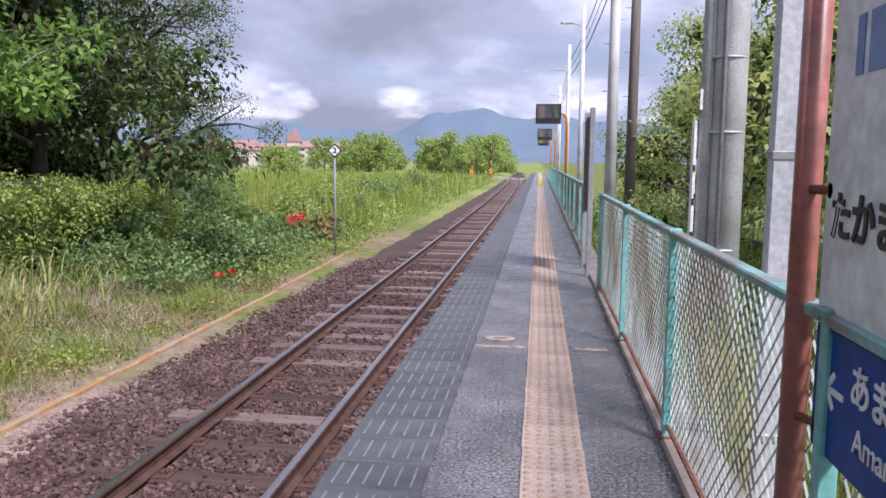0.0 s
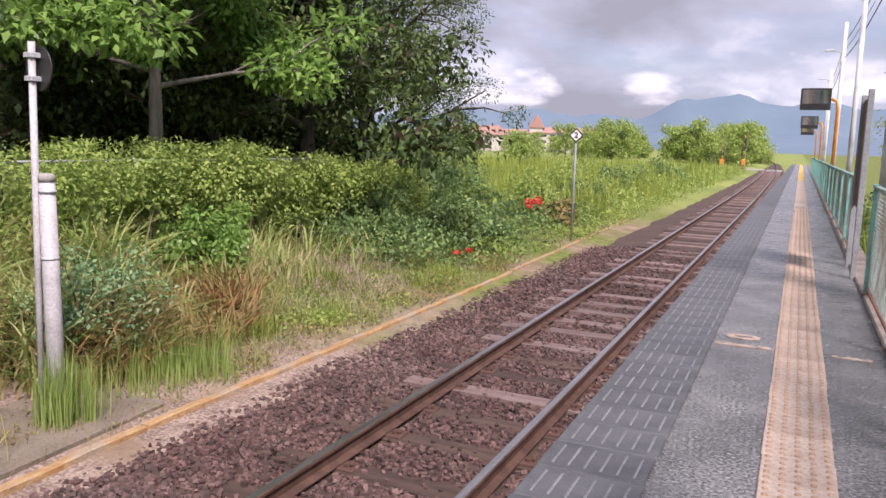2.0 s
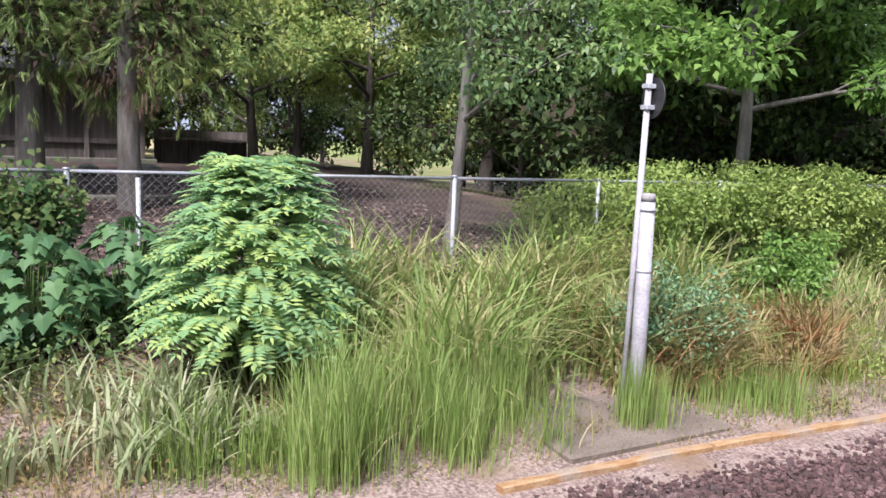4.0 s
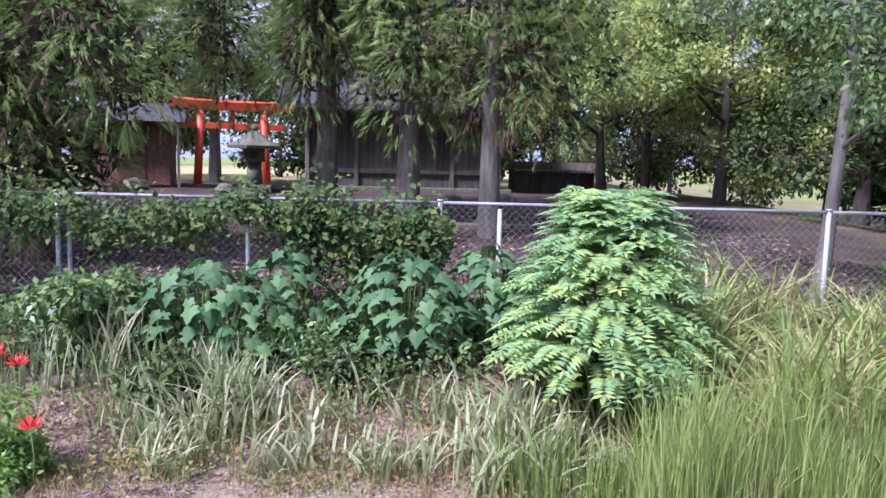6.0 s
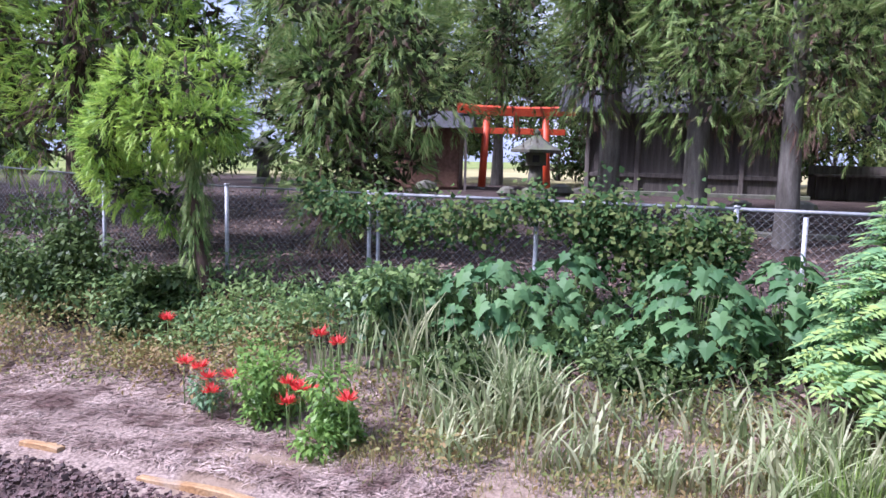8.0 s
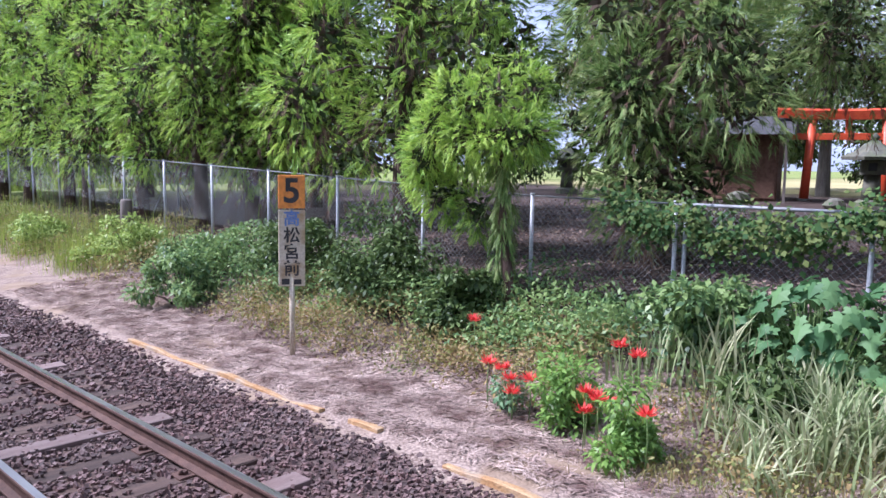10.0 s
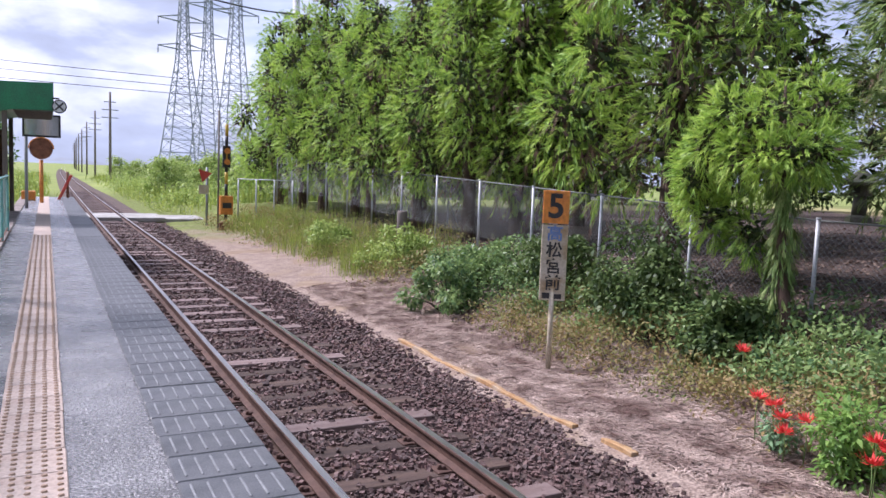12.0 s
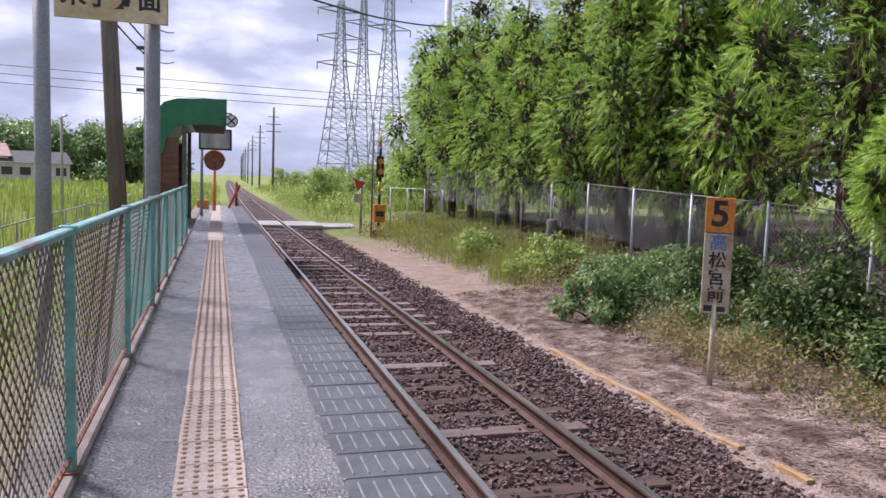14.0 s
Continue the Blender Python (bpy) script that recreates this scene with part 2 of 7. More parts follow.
M = {
    "asphalt": mat("asphalt", (0.14, 0.14, 0.143), (0.29, 0.29, 0.293), 2.2, 0.27, bump=1.7, fine=60, c3=(0.50, 0.495, 0.49), scale3=62, amount3=0.6, grit=1.0, spec=0.75),
    "kerb": mat("kerb_concrete", (0.19, 0.155, 0.135), (0.30, 0.26, 0.23), 3.0, 0.85, bump=0.5, fine=60, c3=(0.09, 0.06, 0.05), scale3=2.2),
    "concrete": mat("concrete", (0.34, 0.33, 0.31), (0.46, 0.45, 0.43), 2.0, 0.85, bump=0.35, fine=50, c3=(0.24, 0.22, 0.19), scale3=1.1),
    "slab": mat("stained_slab", (0.17, 0.135, 0.105), (0.26, 0.215, 0.17), 2.5, 0.85, bump=0.35, fine=40, c3=(0.18, 0.15, 0.11), scale3=2.0),
    "pole_concrete": mat("pole_concrete", (0.72, 0.73, 0.75), (0.80, 0.81, 0.82), 1.6, 0.75, bump=0.2, fine=70, c3=(0.33, 0.33, 0.33)),
    "rubber": mat("edge_tile_grey", (0.060, 0.066, 0.072), (0.105, 0.112, 0.118), 5.0, 0.5, bump=0.3, fine=90, c3=(0.13, 0.133, 0.138), scale3=1.4, amount3=0.4, per="o", vary=0.10),
    "rib": mat("edge_tile_rib", (0.18, 0.19, 0.20), (0.26, 0.27, 0.28), 9.0, 0.6, bump=0.1, fine=60),
    "tactile": mat("tactile_worn_yellow", (0.44, 0.34, 0.275), (0.54, 0.45, 0.385), 3.5, 0.7, bump=0.25, fine=60, c3=(0.47, 0.30, 0.165), scale3=1.6, amount3=0.45, per="o", vary=0.08),
    "dome": mat("tactile_dome", (0.39, 0.265, 0.175), (0.47, 0.345, 0.25), 3.5, 0.65, bump=0.2, fine=60, per="o", vary=0.10),
    "marker": mat("marker_paint", (0.50, 0.49, 0.515), (0.58, 0.57, 0.59), 2.5, 0.6, bump=0.15, fine=50, c3=(0.36, 0.34, 0.33), scale3=3.0, amount3=0.5),
    "tactile_yellow": mat("tactile_yellow", (0.62, 0.42, 0.08), (0.68, 0.48, 0.12), 3.5, 0.7, bump=0.2, fine=60, per="o"),
    "paint_line": mat("worn_paint", (0.40, 0.30, 0.24), (0.52, 0.42, 0.36), 9.0, 0.8, fine=60, c3=(0.12, 0.11, 0.11), scale3=14, amount3=0.7),
    "ballast": mat("ballast_stone", (0.098, 0.054, 0.048), (0.160, 0.096, 0.086), 2.0, 0.7, bump=0.5, fine=80, c3=(0.15, 0.11, 0.10), scale3=0.8, amount3=0.35, island=True, vary=0.55),
    "ballast_bed": mat("ballast_bed", (0.058, 0.036, 0.030), (0.105, 0.068, 0.056), 18.0, 0.9, bump=1.0, fine=45, c3=(0.13, 0.075, 0.05), scale3=1.2),
    "rail_side": mat("rusty_rail", (0.075, 0.036, 0.026), (0.125, 0.066, 0.048), 8.0, 0.8, bump=0.4, fine=70),
    "rail_top": mat("polished_rail", (0.42, 0.40, 0.39), (0.52, 0.50, 0.49), 8.0, 0.32, metal=0.9, bump=0.05, fine=30, stretch=(1, 0.05, 1)),
    "wood_sleeper": mat("old_wood_sleeper", (0.055, 0.033, 0.026), (0.105, 0.066, 0.050), 5.0, 0.85, bump=0.8, fine=40, stretch=(0.25, 2.5, 2), per="o"),
    "pale_sleeper": mat("brown_sleeper", (0.19, 0.125, 0.11), (0.26, 0.19, 0.175), 5.0, 0.7, bump=0.3, fine=50, stretch=(0.4, 2, 2), per="o"),
    "plank": mat("weathered_orange_plank", (0.40, 0.22, 0.09), (0.52, 0.35, 0.18), 7.0, 0.85, bump=0.9, fine=40, c3=(0.40, 0.33, 0.25), scale3=2.2, amount3=0.85, stretch=(2.5, 1, 1)),
    "teal": mat("teal_paint", (0.16, 0.47, 0.44), (0.22, 0.54, 0.51), 4.0, 0.45, bump=0.15, fine=30, c3=(0.20, 0.09, 0.05), scale3=5.0, amount3=0.35),
    "teal_rail": mat("teal_rail_worn", (0.17, 0.40, 0.38), (0.24, 0.47, 0.45), 4.0, 0.5, bump=0.2, fine=30, c3=(0.24, 0.15, 0.13), scale3=2.6, amount3=0.75),
    "link": mat("coated_wire", (0.52, 0.64, 0.60), (0.66, 0.75, 0.71), 3.0, 0.5, bump=0.0, fine=20, c3=(0.22, 0.13, 0.08), scale3=1.1, amount3=0.6),
    # darker wire copy: rust, plus the wires' shaded side put into the colour
    "link_rust_shaded": mat("rusty_shaded_wire", (0.17, 0.155, 0.12), (0.30, 0.31, 0.27), 2.0, 0.65, bump=0.0, fine=20, c3=(0.13, 0.07, 0.045), scale3=0.9, amount3=0.8),
    "link_green": mat("green_coated_wire", (0.10, 0.29, 0.235), (0.16, 0.37, 0.31), 2.0, 0.5, bump=0.0, fine=20, c3=(0.16, 0.10, 0.07), scale3=1.0, amount3=0.5),
    "rust": mat("rusty_steel", (0.15, 0.055, 0.03), (0.26, 0.11, 0.06), 7.0, 0.85, bump=0.5, fine=50),
    "galv": mat("galvanised_steel", (0.46, 0.48, 0.51), (0.60, 0.62, 0.65), 3.0, 0.5, metal=0.2, bump=0.1, fine=40),
    "galv_wire": mat("galvanised_wire", (0.30, 0.31, 0.31), (0.42, 0.43, 0.43), 3.0, 0.5, metal=0.4, bump=0.0, fine=20),
    "grey_steel": mat("grey_painted_steel", (0.26, 0.28, 0.30), (0.34, 0.36, 0.38), 3.0, 0.5, bump=0.1, fine=40, c3=(0.2, 0.16, 0.13), scale3=4.0, amount3=0.3),
    "red_post": mat("red_brown_paint", (0.36, 0.12, 0.095), (0.44, 0.17, 0.14), 3.0, 0.4, bump=0.15, fine=30, c3=(0.2, 0.09, 0.06), scale3=7.0),
    "white_paint": mat("white_enamel", (0.82, 0.83, 0.85), (0.87, 0.88, 0.89), 1.5, 0.4, bump=0.03, fine=20),
    "white_grimy": mat("grimy_white", (0.50, 0.43, 0.30), (0.66, 0.60, 0.48), 3.0, 0.6, bump=0.2, fine=40, c3=(0.36, 0.23, 0.09), scale3=3.4, amount3=0.9),
    "cream": mat("cream_plastic", (0.72, 0.58, 0.36), (0.80, 0.68, 0.48), 2.0, 0.5, bump=0.05, fine=20, c3=(0.5, 0.33, 0.14), scale3=5.0),
    "blue": mat("blue_enamel", (0.010, 0.060, 0.30), (0.014, 0.075, 0.34), 2.0, 0.5, bump=0.02, fine=20, spec=0.2),
    "soft_blue": mat("soft_blue_enamel", (0.13, 0.22, 0.46), (0.15, 0.25, 0.50), 2.0, 0.4, bump=0.02, fine=20),
    "orange": mat("orange_paint", (0.72, 0.24, 0.03), (0.80, 0.31, 0.05), 3.0, 0.5, bump=0.1, fine=30, c3=(0.5, 0.17, 0.04), scale3=7.0, amount3=0.5),
    "thin_wire": mat("dull_wire", (0.16, 0.17, 0.17), (0.24, 0.25, 0.25), 3.0, 0.6, bump=0.0, fine=20),
    "yellow": mat("yellow_paint", (0.62, 0.40, 0.03), (0.70, 0.48, 0.06), 3.0, 0.5, bump=0.1, fine=30, c3=(0.36, 0.22, 0.05), scale3=6.0),
    "black": mat("black_paint", (0.015, 0.015, 0.016), (0.035, 0.035, 0.036), 4.0, 0.5, bump=0.1, fine=30),
    "red_sign": mat("red_paint", (0.55, 0.06, 0.04), (0.62, 0.10, 0.07), 3.0, 0.5, bump=0.05, fine=30),
    "vermilion": mat("vermilion_lacquer", (0.66, 0.075, 0.02), (0.74, 0.12, 0.04), 2.5, 0.5, bump=0.1, fine=30, c3=(0.5, 0.06, 0.03), scale3=3.0),
    "green_roof": mat("green_roof_sheet", (0.015, 0.20, 0.085), (0.02, 0.25, 0.11), 2.0, 0.4, bump=0.08, fine=30, c3=(0.03, 0.16, 0.08), scale3=3.0),
    "dark_wood": mat("dark_old_wood", (0.095, 0.08, 0.07), (0.18, 0.155, 0.135), 3.0, 0.85, bump=0.6, fine=30, stretch=(3, 3, 0.3), per="o"),
    "brown_wood": mat("brown_wood", (0.15, 0.075, 0.045), (0.24, 0.13, 0.085), 3.0, 0.8, bump=0.5, fine=30, stretch=(0.4, 3, 3), per="o"),
    "stone": mat("lichen_stone", (0.11, 0.11, 0.085), (0.20, 0.19, 0.15), 4.0, 0.9, bump=0.8, fine=30, c3=(0.12, 0.15, 0.07), scale3=2.0, amount3=0.7),
    "tile_roof": mat("grey_roof_tile", (0.04, 0.04, 0.043), (0.08, 0.08, 0.085), 5.0, 0.75, bump=0.4, fine=30),
    "bark": mat("red_brown_bark", (0.065, 0.038, 0.028), (0.135, 0.085, 0.062), 4.0, 0.95, bump=1.0, fine=24, stretch=(3.5, 3.5, 0.35)),
    "grey_bark": mat("grey_bark", (0.16, 0.145, 0.125), (0.28, 0.26, 0.225), 4.0, 0.95, bump=1.0, fine=24, stretch=(3, 3, 0.5), c3=(0.10, 0.085, 0.07)),
    "dark_bark": mat("dark_bark", (0.045, 0.038, 0.032), (0.09, 0.075, 0.062), 4.0, 0.95, bump=1.0, fine=24, stretch=(3, 3, 0.5)),
    "old_pole": mat("weathered_pole", (0.16, 0.135, 0.118), (0.25, 0.215, 0.19), 3.0, 0.85, bump=0.5, fine=30, stretch=(3, 3, 0.3), c3=(0.12, 0.10, 0.085)),
    "house_wall": mat("pale_render", (0.60, 0.55, 0.50), (0.70, 0.66, 0.61), 0.6, 0.85, bump=0.1, fine=10),
    # red-brown made paler: distance haze is put into the roof colour
    "house_roof": mat("hazed_red_brown_roof", (0.40, 0.22, 0.19), (0.47, 0.28, 0.25), 0.8, 0.7, bump=0.1, fine=8),
    "wire": mat("black_cable", (0.02, 0.02, 0.022), (0.035, 0.035, 0.037), 4.0, 0.6, bump=0.0, fine=20),
    # steel dulled towards blue: distance haze is put into the colour
    "far_steel": mat("hazed_pylon_steel", (0.26, 0.30, 0.35), (0.33, 0.37, 0.42), 0.3, 0.6, metal=0.2, bump=0.0, fine=5),
    # hills: the blue-grey of distance haze is put into the colour
    "mountain": mat("hazed_wooded_hills", (0.135, 0.19, 0.25), (0.15, 0.205, 0.265), 0.004, 1.0, bump=0.0, fine=0.02, spec=0.0, grit=0.06),
    "litter": mat("fallen_twigs", (0.17, 0.10, 0.082), (0.60, 0.47, 0.40), 3.0, 0.9, bump=0.3, fine=40, island=True),
    # foliage
    "f_cedar": leaf_mat("cedar_needles", [(0.045, 0.105, 0.032), (0.13, 0.26, 0.052), (0.32, 0.50, 0.085), (0.54, 0.70, 0.13)], 0.5, 0.38, 0.35, 1.1, 0.40),
    "f_old_cedar": leaf_mat("old_cedar_needles", [(0.035, 0.08, 0.03), (0.095, 0.18, 0.05), (0.21, 0.33, 0.085), (0.36, 0.42, 0.15)], 0.55, 0.35, 0.35, 1.8, 0.42),
    "f_dead_grass": leaf_mat("pale_dead_grass", [(0.30, 0.225, 0.17), (0.46, 0.36, 0.29), (0.58, 0.48, 0.39), (0.34, 0.33, 0.14)], 0.6, 0.3),
    "f_vine": leaf_mat("vine_leaves", [(0.025, 0.055, 0.022), (0.045, 0.10, 0.034), (0.08, 0.155, 0.048), (0.15, 0.19, 0.06)], 0.65, 0.3, 0.12, 2.0),
    "f_fallen": leaf_mat("fallen_leaves", [(0.05, 0.03, 0.026), (0.10, 0.062, 0.052), (0.19, 0.13, 0.105), (0.30, 0.22, 0.17)], 0.8, 0.05, 0.2),
    # near-black greens: the shade inside the crowns is put into these tones
    "f_inner_shade": leaf_mat("inner_shade_foliage", [(0.022, 0.038, 0.018), (0.045, 0.07, 0.028), (0.07, 0.10, 0.04), (0.075, 0.055, 0.04)], 0.8, 0.15, 0.1),
    "f_cedar_dead": leaf_mat("dead_cedar_needles", [(0.10, 0.055, 0.04), (0.17, 0.10, 0.075), (0.22, 0.15, 0.10)], 0.8, 0.2),
    "f_dark": leaf_mat("dark_evergreen_leaves", [(0.022, 0.045, 0.018), (0.045, 0.082, 0.027), (0.08, 0.135, 0.038), (0.13, 0.19, 0.058)], 0.5, 0.28, 0.3),
    "f_mid": leaf_mat("green_leaves", [(0.045, 0.095, 0.042), (0.085, 0.165, 0.066), (0.16, 0.27, 0.095), (0.27, 0.38, 0.13)], 0.45, 0.38, 0.4),
    # brighter copy of the green leaves, sunlight put into its tones
    "f_leafy": leaf_mat("sun_toned_tree_leaves", [(0.11, 0.18, 0.06), (0.21, 0.32, 0.10), (0.36, 0.48, 0.15), (0.54, 0.58, 0.19)], 0.45, 0.5, 0.4),
    "f_bright": leaf_mat("bright_broad_leaves", [(0.075, 0.155, 0.042), (0.16, 0.30, 0.068), (0.28, 0.45, 0.11)], 0.4, 0.45, 0.35),
    "f_broad": leaf_mat("broad_lobed_leaves", [(0.05, 0.125, 0.05), (0.08, 0.18, 0.07), (0.145, 0.27, 0.105)], 0.55, 0.32, 0.25),
    "f_hedge": leaf_mat("hedge_leaves", [(0.12, 0.19, 0.055), (0.21, 0.31, 0.08), (0.32, 0.44, 0.11), (0.40, 0.49, 0.14)], 0.5, 0.42),
    "f_sumac": leaf_mat("pinnate_leaves", [(0.13, 0.27, 0.13), (0.21, 0.38, 0.175), (0.31, 0.49, 0.21), (0.44, 0.57, 0.18)], 0.55, 0.42, 0.2),
    "f_blue": leaf_mat("blue_green_leaves", [(0.08, 0.165, 0.08), (0.14, 0.265, 0.125), (0.24, 0.39, 0.20)], 0.5, 0.3),
    "f_weed": leaf_mat("low_weeds", [(0.09, 0.14, 0.045), (0.17, 0.215, 0.06), (0.28, 0.27, 0.09), (0.32, 0.23, 0.10)], 0.6, 0.3),
    "f_grass": leaf_mat("tall_bright_grass", [(0.14, 0.23, 0.045), (0.23, 0.35, 0.08), (0.36, 0.46, 0.15)], 0.45, 0.4),
    "f_reed": leaf_mat("arching_reed_grass", [(0.11, 0.19, 0.045), (0.20, 0.31, 0.075), (0.33, 0.41, 0.13), (0.52, 0.46, 0.23)], 0.5, 0.35),
    "f_dry": leaf_mat("dry_grass", [(0.27, 0.11, 0.04), (0.38, 0.19, 0.08), (0.42, 0.31, 0.16), (0.22, 0.20, 0.06)], 0.6, 0.3),
    "f_pale": leaf_mat("pale_striped_grass", [(0.15, 0.215, 0.085), (0.28, 0.35, 0.16), (0.48, 0.49, 0.29)], 0.5, 0.35),
    "f_field": leaf_mat("meadow_plants", [(0.12, 0.18, 0.04), (0.23, 0.31, 0.06), (0.36, 0.42, 0.09)], 0.55, 0.4),
    "f_red": leaf_mat("red_petals", [(0.60, 0.02, 0.02), (0.74, 0.05, 0.045), (0.84, 0.12, 0.10)], 0.5, 0.3),
    "f_stem": leaf_mat("green_stems", [(0.12, 0.20, 0.06), (0.18, 0.27, 0.09)], 0.5, 0.1),
}


def glass_mirror(name):
    m = bpy.data.materials.new(name)
    m.use_nodes = True
    p = m.node_tree.nodes["Principled BSDF"]
    p.inputs["Metallic"].default_value, p.inputs["Roughness"].default_value = 1.0, 0.06
    p.inputs["Base Color"].default_value = (0.42, 0.44, 0.42, 1)
    return m


M["mirror"] = glass_mirror("mirror_glass")


def ground_mat():
    """Soil, needle litter and grass, changing with the place; open sunlit field beyond the wood."""
    m = bpy.data.materials.new("ground_soil")
    m.use_nodes = True
    n, l = m.node_tree.nodes, m.node_tree.links
    p = n["Principled BSDF"]
    p.inputs["Roughness"].default_value, p.inputs["Specular IOR Level"].default_value = 0.95, 0.2
    co = n.new("ShaderNodeTexCoord")
    sp = n.new("ShaderNodeSeparateXYZ")
    l.new(co.outputs["Object"], sp.inputs[0])

    def cloud(s, d=6.0):
        t = n.new("ShaderNodeTexNoise")
        t.inputs["Scale"].default_value, t.inputs["Detail"].default_value = s, d
        l.new(co.outputs["Object"], t.inputs["Vector"])
        return t.outputs["Fac"]

    def ramp(fac, a, ca, b, cb):
        r = n.new("ShaderNodeValToRGB")
        r.color_ramp.elements[0].position, r.color_ramp.elements[1].position = a, b
        r.color_ramp.elements[0].color, r.color_ramp.elements[1].color = (*ca, 1), (*cb, 1)
        l.new(fac, r.inputs[0])
        return r.outputs[0]

    def edge(axis, a, b):
        """0 at a, 1 at b, along an axis, with a ragged border."""
        s = n.new("ShaderNodeMath")
        s.operation = "MULTIPLY_ADD"
        s.inputs[1].default_value = abs(b - a) * 1.6 + 0.8
        l.new(cloud(0.7), s.inputs[0])
        l.new(sp.outputs[axis], s.inputs[2])
        r = n.new("ShaderNodeMapRange")
        off = (abs(b - a) * 1.6 + 0.8) * 0.5
        r.inputs["From Min"].default_value, r.inputs["From Max"].default_value = a + off, b + off
        l.new(s.outputs[0], r.inputs["Value"])
        return r.outputs[0]

    def mix(fac, a, b, how="MIX"):
        x = n.new("ShaderNodeMixRGB")
        x.blend_type = how
        for s, v in zip(("Fac", "Color1", "Color2"), (fac, a, b)):
            if isinstance(v, (int, float)):
                x.inputs[s].default_value = v
            else:
                l.new(v, x.inputs[s])
        return x.outputs[0]

    litter = mix(0.5, ramp(cloud(3.0), 0.35, (0.19, 0.135, 0.11), 0.65, (0.36, 0.28, 0.23)), ramp(cloud(38.0), 0.38, (0.07, 0.046, 0.038), 0.62, (0.44, 0.35, 0.29)))
    sand = ramp(cloud(2.2), 0.35, (0.20, 0.14, 0.098), 0.65, (0.31, 0.235, 0.17))
    # wood soil: brown litter with the shade under the crowns put into its tones
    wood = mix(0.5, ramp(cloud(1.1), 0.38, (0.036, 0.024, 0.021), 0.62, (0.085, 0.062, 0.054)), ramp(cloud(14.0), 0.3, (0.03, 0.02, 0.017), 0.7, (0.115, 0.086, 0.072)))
    grass = ramp(cloud(5.0), 0.35, (0.10, 0.13, 0.035), 0.65, (0.19, 0.22, 0.06))
    field = ramp(cloud(0.08), 0.35, (0.30, 0.28, 0.12), 0.65, (0.42, 0.36, 0.18))
    green = ramp(cloud(0.12), 0.35, (0.16, 0.21, 0.06), 0.65, (0.26, 0.30, 0.09))
    c = mix(ramp(cloud(0.9), 0.52, (0, 0, 0), 0.62, (1, 1, 1)), litter, sand)
    # from the bank inwards the soil takes the tones darkened for tree shade
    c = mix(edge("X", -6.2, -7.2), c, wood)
    c = mix(edge("X", -30.0, -34.0), c, field)
    c = mix(edge("Y", 7.0, 12.0), c, mix(ramp(cloud(0.5), 0.4, (0, 0, 0), 0.6, (1, 1, 1)), grass, sand))
    c = mix(edge("Y", 24.0, 34.0), c, green)
    c = mix(edge("Y", -24.0, -32.0), c, grass)
    c = mix(edge("X", 1.2, 2.2), c, grass)
    c = mix(edge("Y", -60.0, -75.0), c, green)
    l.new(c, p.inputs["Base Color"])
    b = n.new("ShaderNodeBump")
    b.inputs["Strength"].default_value, b.inputs["Distance"].default_value = 0.8, 0.03
    l.new(cloud(22.0), b.inputs["Height"])
    l.new(b.outputs[0], p.inputs["Normal"])
    return m


M["ground"] = ground_mat()


